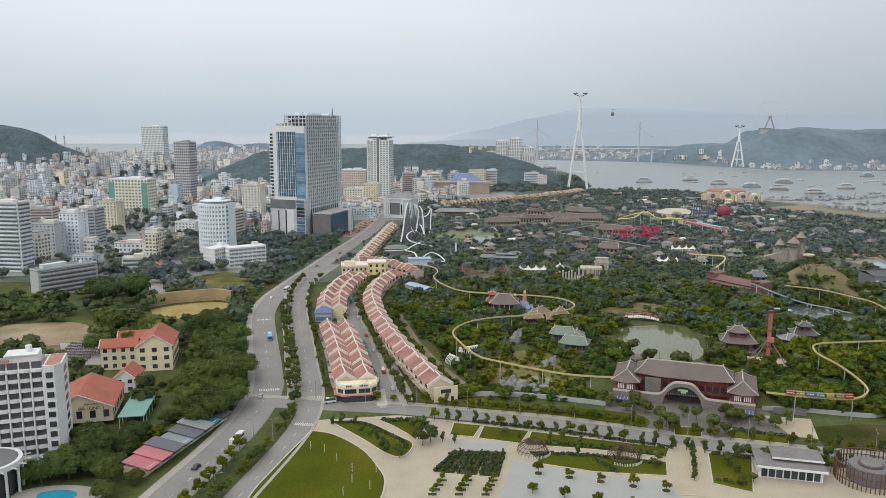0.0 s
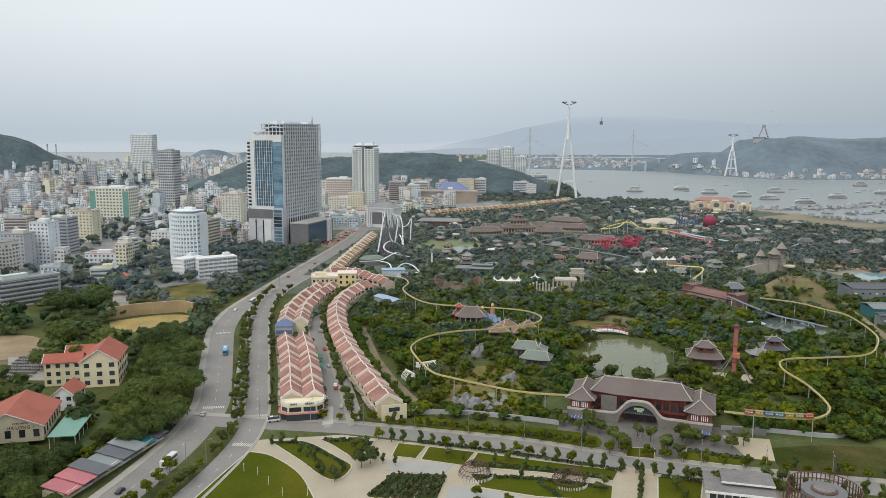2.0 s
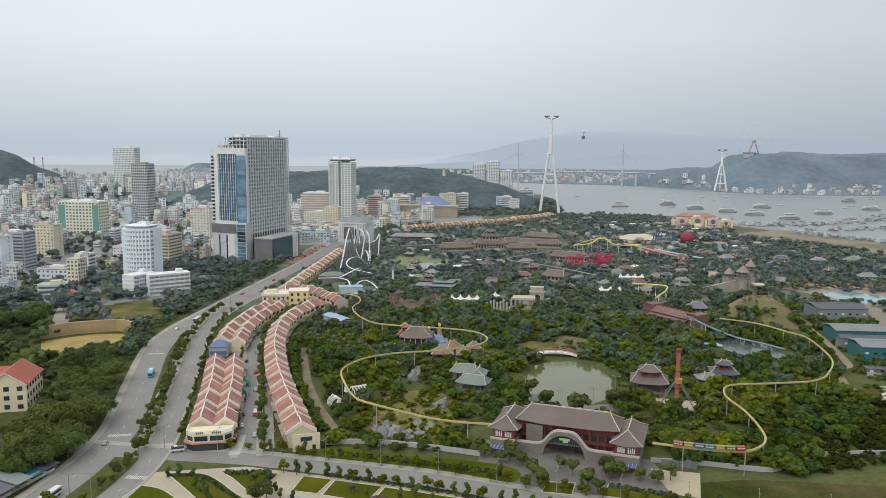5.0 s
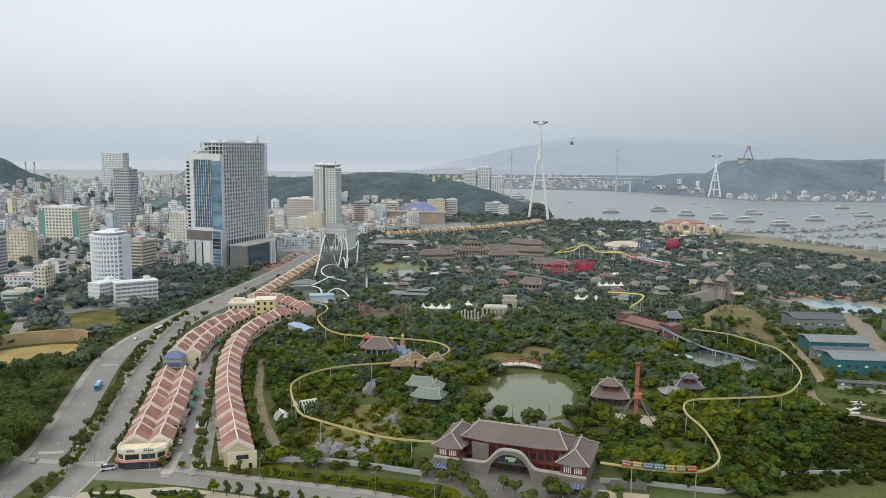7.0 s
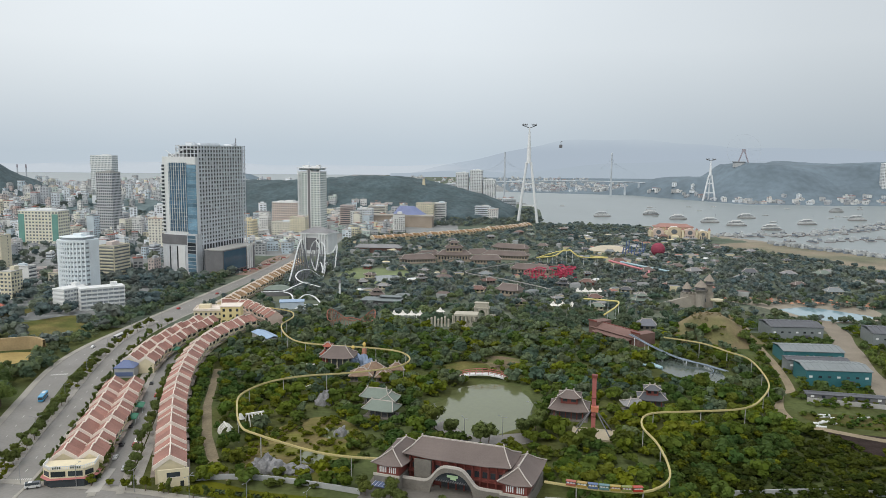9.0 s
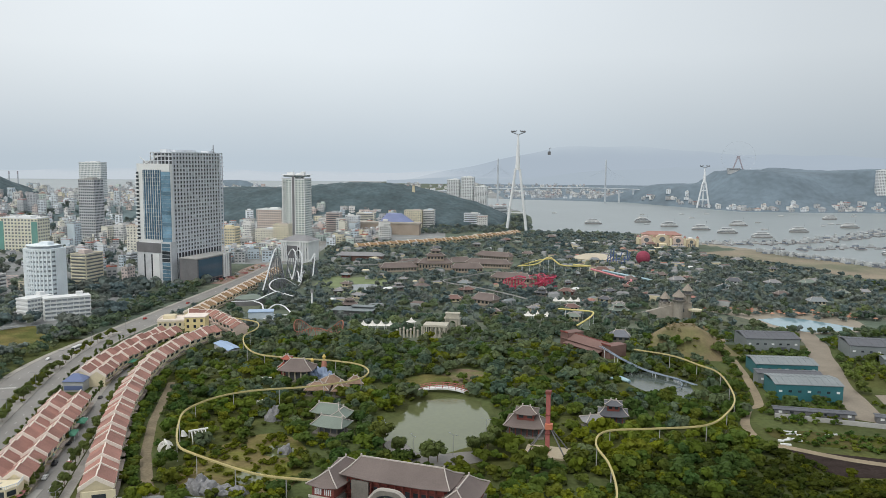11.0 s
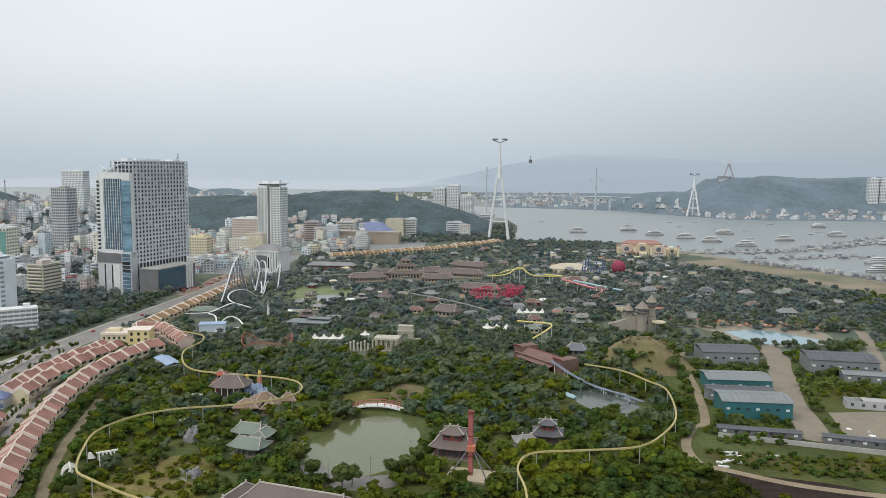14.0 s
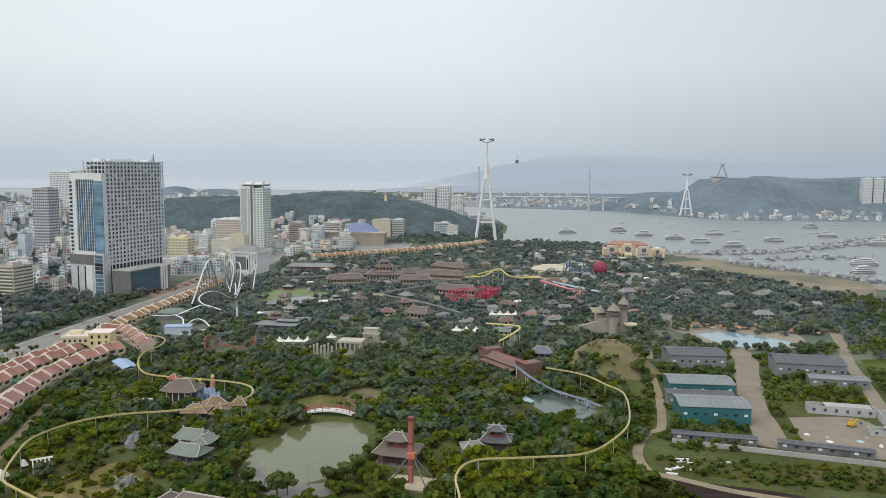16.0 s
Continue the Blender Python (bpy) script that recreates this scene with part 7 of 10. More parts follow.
t.scale = (0.86, 0.84, 0.95)
KEEP.append((-58, 1066, 28))
low = thing("red_terrace", 20, 1075, 0, -6, "long low reddish hall with a grey roof", "hall")
part("wall", boxes((0, 0, 0, 60, 16, 7)), ROOFRB, low)
part("roof", hip(bmesh.new(), 60, 16, 7, 11, 0.85, 1.5), TILE_GREY, low)

# ---- sheds and yard ----
def shed(x, y, yaw, w, d, h, wall, roof, label):
    t = thing("shed", x, y, 0, yaw, label, "shed", "yard sheds")
    part("wall", boxes((0, 0, 0, w, d, h)), wall, t)
    for s in (-1, 1):
        bm = bmesh.new()
        add_box(bm, 0, 0, 0, w + 1.5, d / 2 + 0.9, 0.25, pose(0, s * d / 4, h + d / 4 * 0.14 + 0.3, s * -8, 0, 0))
        slope = part("roof_slope", bm, roof, t)
        for k in range(10):
            part("roof_rib", boxes((-w / 2 + (k + 0.5) * w / 10, 0, 0.25, 0.3, d / 2 + 0.9, 0.14)), roof, slope, m=pose(0, s * d / 4, h + d / 4 * 0.14 + 0.3, s * -8, 0, 0))
    n = int(w / 5)
    for i in range(n):
        part("window", boxes((-w / 2 + (i + 0.5) * w / n, -d / 2 - 0.03, h * 0.55, 1.8, 0.14, 1.2)), GLASS if i % 3 else WHITE, t)
    part("roller_door", boxes((w * 0.2, -d / 2 - 0.05, 0, 4, 0.2, 3.6)), SHEETDARK, t)
    for k in (-0.38, -0.2, 0.02, 0.22, 0.4):
        KEEP.append((x + k * w * math.cos(radians(yaw)), y + k * w * math.sin(radians(yaw)), d * 0.55))


shed(364, 613, -3, 37, 26, 9, SHEET, SHEETDARK, "long grey shed with a dark corrugated roof")
shed(346, 547, -5, 37, 22, 7.5, TEAL, SHEET, "shed with a pale grey corrugated roof and teal walls")
shed(337, 498, -6, 36, 22, 9, TEAL, SHEET, "teal sheet-metal shed with a pale roof edge")
shed(337, 518, -6, 36, 10, 8, SHEET, SHEETDARK, "low dark-roofed annex between the sheds")
shed(432, 592, -12, 42, 28, 9, SHEET, SHEETDARK, "wide grey shed with a dark roof across the yard")
shed(438, 563, -12, 34, 12, 5, SHEET, SHEET, "grey lean-to beside the wide shed")
for x, y, w, yw in ((326.3, 462, 39, -12.5), (374.5, 448, 41, -19)):
    shed(x, y, yw, w, 6, 3.0, DARKCON, SHEETDARK, "long low black-roofed shelter beside the wall")
low_wall([(305, 459.5), (346, 446), (388, 432), (440, 416), (500, 400)], 2.4, 0.6, CONCRETE, "grey concrete yard wall")
YARDMAT = mat("dusty_concrete_yard", (0.25, 0.215, 0.17), 0.9, 0.15, 0.08, 0.8)


def track(pts, half, material, z, name, label, category):
    return tagged(place(name, ribbon(bmesh.new(), spline(pts, 4.0), -half, half, z, -0.2), material), label, category, kind="structure")


track([(414, 665), (408, 640), (404, 620), (392, 590), (384, 564), (368, 519), (362, 490), (356, 466), (350, 455)], 7.8, YARDMAT, 0.12, "yard", "dusty pale concrete yard between the sheds", "yard")
keep_line(spline([(410, 650), (403, 620), (384, 564), (368, 518), (360, 480), (352, 456)], 6), 9)
track([(516, 725), (511, 708), (490, 655), (477, 625), (462, 581), (449, 543), (427, 481)], 4.2, YARDMAT, 0.14, "country_road", "pale unpaved road beyond the sheds", "road")
keep_line(spline([(511, 712), (477, 625), (449, 543), (427, 481)], 6), 7)
patch("green_field", [(488, 630), (505, 632), (560, 640), (600, 560), (540, 480), (450, 500), (462, 545), (476, 590)], mat("fresh_field_grass", (0.070, 0.105, 0.022), 0.95, 0.3, 0.05, 0.6, bump=0.1, tint=(0.10, 0.12, 0.035), spec=0.05), 0.08, "fresh green field beside the road", "field", closed=False)
KEEP += [(520, 600, 28), (500, 560, 26), (540, 570, 34), (500, 520, 26)]
patch("yard", [(380, 500), (418, 498), (414, 450), (396, 440), (372, 456)], bpy.data.materials["dusty_concrete_yard"], 0.1, "dusty yard with rubble", "yard")
KEEP += [(400, 480, 24), (430, 475, 22), (385, 465, 16)]
for x, y, w, d, h in ((412, 508, 34, 8, 4.5), (445, 490, 38, 9, 5), (425, 472, 30, 7, 3)):
    t = thing("roofless_building", x, y, 0, -14, "half-built pale low building with bare walls", "building")
    part("wall", boxes((0, -d / 2, 0, w, 0.4, h), (0, d / 2, 0, w, 0.4, h), (-w / 2, 0, 0, 0.4, d - 0.4, h), (w / 2, 0, 0, 0.4, d - 0.4, h), (0, 0, 0, 0.4, d - 0.4, h * 0.8)), GREYWALL, t)
    part("slab", boxes((w * 0.1, 0, h, w * 0.7, d, 0.3)), CONCRETE, t)
    for i in range(6):
        part("window", boxes((-w / 2 + (i + 0.5) * w / 6, -d / 2 - 0.24, h * 0.35, 1.6, 0.1, h * 0.4)), DARKHOLE, t)
EXCAV = mat("machine_yellow", (0.62, 0.40, 0.03), 0.5, 0.1)
t = thing("excavator", 407, 486, 0, 20, "yellow excavator parked in the yard", "excavator")
part("track", boxes((0, -1.2, 0, 4, 0.7, 0.9)), DARKCON, t)
part("track", boxes((0, 1.2, 0, 4, 0.7, 0.9)), DARKCON, t)
part("body", boxes((-0.3, 0, 0.9, 3.6, 2.6, 1.4), (0.6, 0.7, 2.3, 1.4, 1.1, 1.2)), EXCAV, t)
bm = bmesh.new()
beam(bm, (1.4, 0, 2), (4.2, 0, 4.2), 0.3)
beam(bm, (4.2, 0, 4.2), (6.2, 0, 1.6), 0.25)
part("arm", bm, EXCAV, t)
part("bucket", boxes((6.3, 0, 0.8, 1.0, 1.0, 0.9)), DARKCON, t)
rng = np.random.default_rng(11)
for i in range(16):
    x, y = rng.uniform(376, 440), rng.uniform(448, 478)
    t = place("rubble_pile", prism(bmesh.new(), disc(rng.uniform(1, 2.4), 7), 0, rng.uniform(0.4, 1.1), disc(0.6, 7)), (WHITE, CONCRETE, PALEBLUE)[i % 3], m=pose(x, y, 0.1, 0, 0, rng.uniform(0, 90)))
    tagged(t, "pale heap of rubble and boards", "rubble", "rubble heaps")
for i in range(9):
    x, y = rng.uniform(292, 335), rng.uniform(418, 438)
    t = place("board", boxes((0, 0, 0, rng.uniform(2, 7), rng.uniform(0.8, 1.6), 0.6)), WHITE, m=pose(x, y, 0, 0, 0, rng.uniform(-40, 40)))
    tagged(t, "pale board lying in the rough grass", "board", "loose boards")
track([(343, 650), (336, 616), (328, 583), (319, 533), (306, 482), (297, 474), (285, 447), (284, 424), (293, 417), (320, 400), (360, 388), (420, 381)], 2.4, mat("dirt_road", (0.29, 0.24, 0.17), 0.95, 0.2, 0.08, 0.8, spec=0.1), 0.1, "dirt_road", "pale dirt road beside the thicket", "road")
keep_line(spline([(343, 646), (328, 583), (319, 533), (304, 480), (285, 446), (284, 424), (320, 400), (360, 388), (420, 381)], 5), 3.4)
patch("meadow", [(292, 443), (340, 433), (420, 415), (420, 395), (340, 410), (296, 426)], mat("rough_meadow", (0.060, 0.070, 0.014), 0.95, 0.3, 0.06, 0.7, bump=0.1, tint=(0.11, 0.095, 0.045), spec=0.05), 0.07, "green meadow below the yard wall", "meadow")
patch("dark_plot", [(292, 415), (338, 400), (345, 385), (300, 385)], mat("dark_wet_earth", (0.040, 0.030, 0.027), 0.95, 0.35, 0.15, 0.9, bump=0.15, spec=0.05), 0.07, "dark wet bare plot", "plot")
patch("fish_pond", [(352, 398), (420, 384), (430, 340), (360, 350)], mat("dark_pond_water", (0.035, 0.04, 0.045), 0.35, 0.1, spec=0.2), 0.08, "dark rectangular pond", "pond", closed=False)
KEEP += [(318, 395, 18), (385, 372, 34), (340, 392, 14)]

# ---- beach pool ----
patch("beach_pool", [(398, 712), (428, 721), (448, 703), (464, 682), (452, 671), (420, 664), (404, 686)], mat("turquoise_pool", (0.23, 0.35, 0.40), 0.08, 0.08, 0.05, 0.4), 0.16, "pale turquoise wave pool", "pool")
patch("pool_beach", [(368, 748), (420, 762), (456, 740), (480, 716), (472, 676), (452, 664), (414, 658), (396, 684), (388, 716)], SAND, 0.1, "sandy pinkish pool surround", "beach")
for a in np.linspace(0, 1, 12):
    KEEP.append((385 + 100 * a, 705 - 22 * a, 22))
UMB = mat("straw_umbrella", (0.40, 0.20, 0.13), 0.9, 0.1, piece=0.3)
first = None
for i in range(70):
    x = rng.uniform(345, 500)
    y = 746 - 0.25 * (x - 380) + rng.uniform(-10, 18)
    if first is None:
        first = thing("parasol", x, y, 0, 0, "orange-brown straw parasol on the pool beach", "parasol", "pool parasols")
        part("canopy", prism(bmesh.new(), disc(2.0, 8), 2.2, 3.2, disc(0.15, 8)), UMB, first)
        part("pole", boxes((0, 0, 0, 0.12, 0.12, 2.3)), STEELWHITE, first)
    else:
        copy_thing(first, pose(x, y, 0))

# ---- building site beside the avenue ----
patch("debris_field", [(-118, 872), (-100, 880), (-92, 960), (-88, 1020), (-104, 1030), (-112, 980), (-108, 930)], mat("pinkish_site_earth", (0.30, 0.21, 0.17), 0.95, 0.25, 0.1, 0.8), 0.15, "pinkish building site with heaps of timber", "building site")
rng = np.random.default_rng(19)
for i in range(40):
    f = rng.uniform()
    t = place("site_heap", boxes((0, 0, 0, rng.uniform(2, 6), rng.uniform(1, 3), rng.uniform(0.6, 2.0))), (DIRT, PINKWALL, CONCRETE, PINKRED)[i % 4], m=pose(-110 + 14 * f + rng.uniform(-6, 6), 880 + 140 * f, 0.1, 0, 0, rng.uniform(0, 180)))
    tagged(t, "heap of timber and rubble on the building site", "heap", "site heaps")
KEEP += [(-106, 900, 14), (-100, 940, 14), (-98, 990, 14)]

patch("beach_flat", [(505, 1192), (560, 1222), (600, 1226), (640, 1140), (672, 1080), (692, 1010), (692, 985), (652, 912), (612, 960), (570, 1020)], mat("dry_grassy_sand", (0.25, 0.21, 0.155), 0.95, 0.25, 0.02, 0.4, tint=(0.15, 0.155, 0.10)), 0.12, "flat dry brown sand and grass behind the beach", "beach")
for a in np.linspace(0, 1, 9):
    KEEP.append((545 + 110 * a, 1180 - 210 * a, 44 - 10 * a))
patch("bare_bank", [(128, 530), (140, 548), (158, 540), (164, 522), (150, 514), (136, 516)], mat("reddish_bank_earth", (0.17, 0.125, 0.075), 0.95, 0.3, 0.12, 0.6, tint=(0.11, 0.12, 0.035)), 0.1, "bare brown earth bank behind the pond", "bank")
patch("bank_lawn", [(104, 520), (118, 534), (134, 530), (136, 514), (118, 508)], bpy.data.materials["overgrown_plot"], 0.12, "yellowish grass bank beside the pond", "lawn")
KEEP.append((120, 520, 12))
KEEP.append((147, 536, 13))

# small pale roofs, carts and stalls that can hardly be told apart among the far trees
def clutter(name, spots, label, seed):
    rng = np.random.default_rng(seed)
    v, q, mi, n = [], [], [], 0
    for x, y in spots:
        if any((x - kx) ** 2 + (y - ky) ** 2 < (kr + 2) ** 2 for kx, ky, kr in KEEP):
            continue
        w, d, h, a = rng.uniform(4, 12), rng.uniform(2.5, 6), rng.uniform(3.0, 5.6), rng.uniform(-0.7, 0.7)
        c, s_ = math.cos(a), math.sin(a)
        base = np.array([(-w / 2, -d / 2), (w / 2, -d / 2), (w / 2, d / 2), (-w / 2, d / 2)])
        r = np.stack([base[:, 0] * c - base[:, 1] * s_ + x, base[:, 0] * s_ + base[:, 1] * c + y], 1)
        eave = r * 1.16 - np.array([x, y]) * 0.16
        crest = np.array([(x - w * 0.35 * c, y - w * 0.35 * s_), (x + w * 0.35 * c, y + w * 0.35 * s_)])
        v.append(np.concatenate([np.column_stack([r, np.zeros(4)]), np.column_stack([eave, np.full(4, h)]), np.column_stack([crest, np.full(2, h + d * 0.32)]), np.column_stack([[(eave[1] + eave[2]) / 2, (eave[3] + eave[0]) / 2], np.full(2, h)])]))
        q.append(np.array([(0, 1, 5, 4), (1, 2, 6, 5), (2, 3, 7, 6), (3, 0, 4, 7), (4, 5, 9, 8), (6, 7, 8, 9), (5, 10, 6, 9), (7, 11, 4, 8)]) + n)
        wall, top = rng.choice((1, 1, 4)), rng.choice(7, p=(0.07, 0.12, 0.32, 0.08, 0.04, 0.22, 0.15))
        mi += [wall] * 4 + [top] * 4
        n += 12
    me = from_arrays(name, np.concatenate(v), np.concatenate(q).astype(np.int32), WHITE)
    for m_ in (GREYWALL, TILE_GREY, TILE, CREAM, TILE_BROWN, SHEET):
        me.materials.append(m_)
    me.polygons.foreach_set("material_index", np.array(mi, np.int32))
    return tagged(new(name, me), label, "stalls", kind="stuff")


rng = np.random.default_rng(88)
clutter("park_stalls", [(rng.uniform(-20, 420), 690 + 500 * rng.uniform() ** 0.8) for i in range(95)], "small stalls, carts and roofs between the park trees", 4)
clutter("beach_stalls", [(rng.uniform(300, 500) + 0.0, rng.uniform(960, 1320)) for i in range(110)], "small huts and sunshades near the beach", 5)


# ---- town ----
def wall_paint(name, c):
    return mat(name, c, 0.85, 0.1, 0.1, 1.0, island=0.12, piece=0.1)


# white and grey town walls hold a pale blue haze lift in their colour
WALLS = (wall_paint("weathered_white_render", (0.74, 0.78, 0.82)), wall_paint("pale_cream_render", (0.73, 0.71, 0.63)), wall_paint("mid_grey_render", (0.50, 0.52, 0.55)), wall_paint("rose_grey_render", (0.62, 0.53, 0.50)),
         wall_paint("straw_render", (0.72, 0.67, 0.52)), wall_paint("mint_render", (0.62, 0.70, 0.66)), wall_paint("stained_concrete", (0.50, 0.51, 0.52)), mat("pale_blue_render", (0.58, 0.66, 0.72), 0.85, 0.08), mat("off_white_render", (0.72, 0.72, 0.71), 0.85, 0.1))
ROOFS = (CONCRETE, TILE_RED, SHEET, TILE_GREY, mat("rust_red_sheet", (0.36, 0.15, 0.10), 0.7, 0.15), mat("pale_flat_roof", (0.50, 0.49, 0.47), 0.85, 0.15))
# window glass lightened in base colour to imitate haze over the town
WINDARK = mat("hazed_far_window", (0.13, 0.145, 0.16), 0.3, 0.2)


def box_arr(x, y, z, w, d, h, yaw):
    c, s = math.cos(yaw), math.sin(yaw)
    base = np.array([(-w / 2, -d / 2), (w / 2, -d / 2), (w / 2, d / 2), (-w / 2, d / 2)])
    r = np.stack([base[:, 0] * c - base[:, 1] * s + x, base[:, 0] * s + base[:, 1] * c + y], 1)
    return np.concatenate([np.column_stack([r, np.full(4, z)]), np.column_stack([r, np.full(4, z + h)])])


BOXF = np.array([(3, 2, 1, 0), (4, 5, 6, 7), (0, 1, 5, 4), (1, 2, 6, 5), (2, 3, 7, 6), (3, 0, 4, 7)])


class Heap:
    """Boxes by material, for the joined rest of a town."""

    def __init__(self):
        self.v, self.f, self.m, self.n = [], [], [], 0

    def box(self, x, y, z, w, d, h, yaw, mi):
        self.v.append(box_arr(x, y, z, w, d, h, yaw))
        self.f.append(BOXF + self.n)
        self.m.append(np.full(6, mi))
        self.n += 8

    def pane(self, a, b, z0, z1, mi):
        self.v.append(np.array([(*a, z0), (*b, z0), (*b, z1), (*a, z1)]))
        self.f.append(np.array([(0, 1, 2, 3)]) + self.n)
        self.m.append(np.full(1, mi))
        self.n += 4

    def made(self, name, mats):
        me = from_arrays(name, np.concatenate(self.v), np.concatenate(self.f), mats[0])
        for m_ in mats[1:]:
            me.materials.append(m_)
        me.polygons.foreach_set("material_index", np.concatenate(self.m).astype(np.int32))
        return me


TOWNMATS = list(WALLS) + list(ROOFS) + [WINDARK]


def house_boxes(heap, rng, x, y, w, d, h, yaw, z=0.0, wi=None, simple=False):
    wi = rng.integers(len(WALLS)) if wi is None else wi
    heap.box(x, y, z - 1, w, d, h + 1, yaw, wi)
    ri = len(WALLS) + int(rng.choice(6, p=(0.34, 0.07, 0.16, 0.13, 0.06, 0.24)))
    heap.box(x, y, z + h, w + 0.5, d + 0.5, 0.5, yaw, ri)
    if rng.uniform() < 0.6:
        c, s = math.cos(yaw), math.sin(yaw)
        ox, oy = rng.uniform(-.25, .25) * w, rng.uniform(-.25, .25) * d
        heap.box(x + ox * c - oy * s, y + ox * s + oy * c, z + h + 0.5, w * 0.42, d * 0.4, rng.uniform(1.5, 3.5), yaw, wi)
    fh = 3.4
    win = len(TOWNMATS) - 1
    c, s = math.cos(yaw), math.sin(yaw)
    if rng.uniform() < 0.35:
        ox, oy = rng.uniform(-.35, .35) * w, rng.uniform(-.35, .35) * d
        heap.box(x + ox * c - oy * s, y + ox * s + oy * c, z + h + 0.5, 1.7, 1.7, 2.2, yaw, len(WALLS))
    if rng.uniform() < 0.3:          # a sheet-metal shelter over part of the flat roof
        ox = rng.choice((-.24, .24)) * w
        heap.box(x + ox * c, y + ox * s, z + h + 2.8, w * 0.5, d * 0.9, 0.25, yaw, len(WALLS) + int(rng.choice((2, 2, 3, 4))))
    for k in range(int(h / fh)):
        zz_ = z + k * fh + 1.0
        if k and not simple:
            heap.box(x, y, z + k * fh - 0.15, w + 0.5, d + 0.3, 0.3, yaw, wi)
        for span, off, turn in ((w, d / 2 + 0.06, 0), (d, w / 2 + 0.06, 1)):
            n = max(2, int(span / (3.4 if not simple else 4.6)))
            for i in range(n):
                if rng.uniform() < 0.12:
                    continue
                u = -span / 2 + (i + 0.5) * span / n
                hw = span / n * rng.uniform(0.22, 0.36)
                a, b = ((u - hw, -off), (u + hw, -off)) if turn == 0 else ((off, u - hw), (off, u + hw))
                heap.pane((x + a[0] * c - a[1] * s, y + a[0] * s + a[1] * c), (x + b[0] * c - b[1] * s, y + b[0] * s + b[1] * c), zz_, zz_ + rng.uniform(1.4, 2.1), win)


def town_house(x, y, w, d, h, yaw, wi, label, rng, category="building", style=None):
    """A nearer building: body, roof, roof house, floor ledges, and windows in one of three styles."""
    t = thing("town_house", x, y, 0, yaw, label, category, "town buildings")
    wall = WALLS[wi]
    body_ = part("wall", boxes((0, 0, 0, w, d, h)), wall, t)
    top_ = part("roof", boxes((0, 0, h, w + 0.6, d + 0.6, 0.4)), ROOFS[int(rng.choice(6, p=(0.34, 0.08, 0.16, 0.13, 0.05, 0.24)))], t)
    part("parapet", boxes((0, -d / 2, h + 0.4, w, 0.25, 1.0), (0, d / 2, h + 0.4, w, 0.25, 1.0), (w / 2, 0, h + 0.4, 0.25, d - 0.3, 1.0), (-w / 2, 0, h + 0.4, 0.25, d - 0.3, 1.0)), wall, top_)
    part("roof_house", boxes((rng.uniform(-.2, .2) * w, rng.uniform(-.1, .2) * d, h + 0.4, w * 0.4, d * 0.45, rng.uniform(2.2, 3.6))), WALLS[(wi + 8) % 9], t)
    if rng.uniform() < 0.6:
        part("water_tank", prism(bmesh.new(), disc(1.0, 8, w * 0.32, d * 0.3), h + 0.4, h + 2.8), STEELWHITE, top_)
    n = max(2, int(round(h / 3.5)))
    fh = h / n
    bm = bmesh.new()
    for k in range(1, n):
        add_box(bm, 0, 0, k * fh - 0.12, w + 0.35, d + 0.35, 0.24)
    tagged(part("ledge_band", bm, wall, t), kind="stuff")
    bm = bmesh.new()
    style = int(rng.integers(3)) if style is None else style
    for span, off, turn in ((w, d / 2, 0), (d, w / 2, 90)):
        if style == 2 and turn == 90:          # a blank flank with one column of stair windows
            for k in range(n):
                add_box(bm, 0, 0, 0, 1.2, 0.14, fh * 0.4, pose(0, 0, 0, 0, 0, turn) @ pose(span * 0.18, -off - 0.02, k * fh + fh * 0.4))
            continue
        if style == 1:          # strip windows behind balcony fronts
            for k in range(n):
                p = pose(0, 0, 0, 0, 0, turn) @ pose(0, -off - 0.02, k * fh + fh * 0.38)
                add_box(bm, 0, 0, 0, span * 0.92, 0.14, fh * 0.42, p)
                if turn == 0:
                    part("balcony", boxes((0, -0.6, -fh * 0.32, span * 0.94, 1.2, fh * 0.28)), wall, t, m=p)
            continue
        m_ = max(2, int(span / 4.0))
        for i in range(m_):
            for k in range(n):
                p = pose(0, 0, 0, 0, 0, turn) @ pose(-span / 2 + (i + 0.5) * span / m_, -off - 0.02, k * fh + fh * 0.28)
                add_box(bm, 0, 0, 0, span / m_ * (0.34 + 0.22 * ((i + k * 2) % 3 == 0)), 0.14, fh * 0.46, p)
    tagged(part("window_grid", bm, WINDARK, t), kind="stuff")
    KEEP.append((x, y, max(w, d) * 0.6 + 1))
    return t


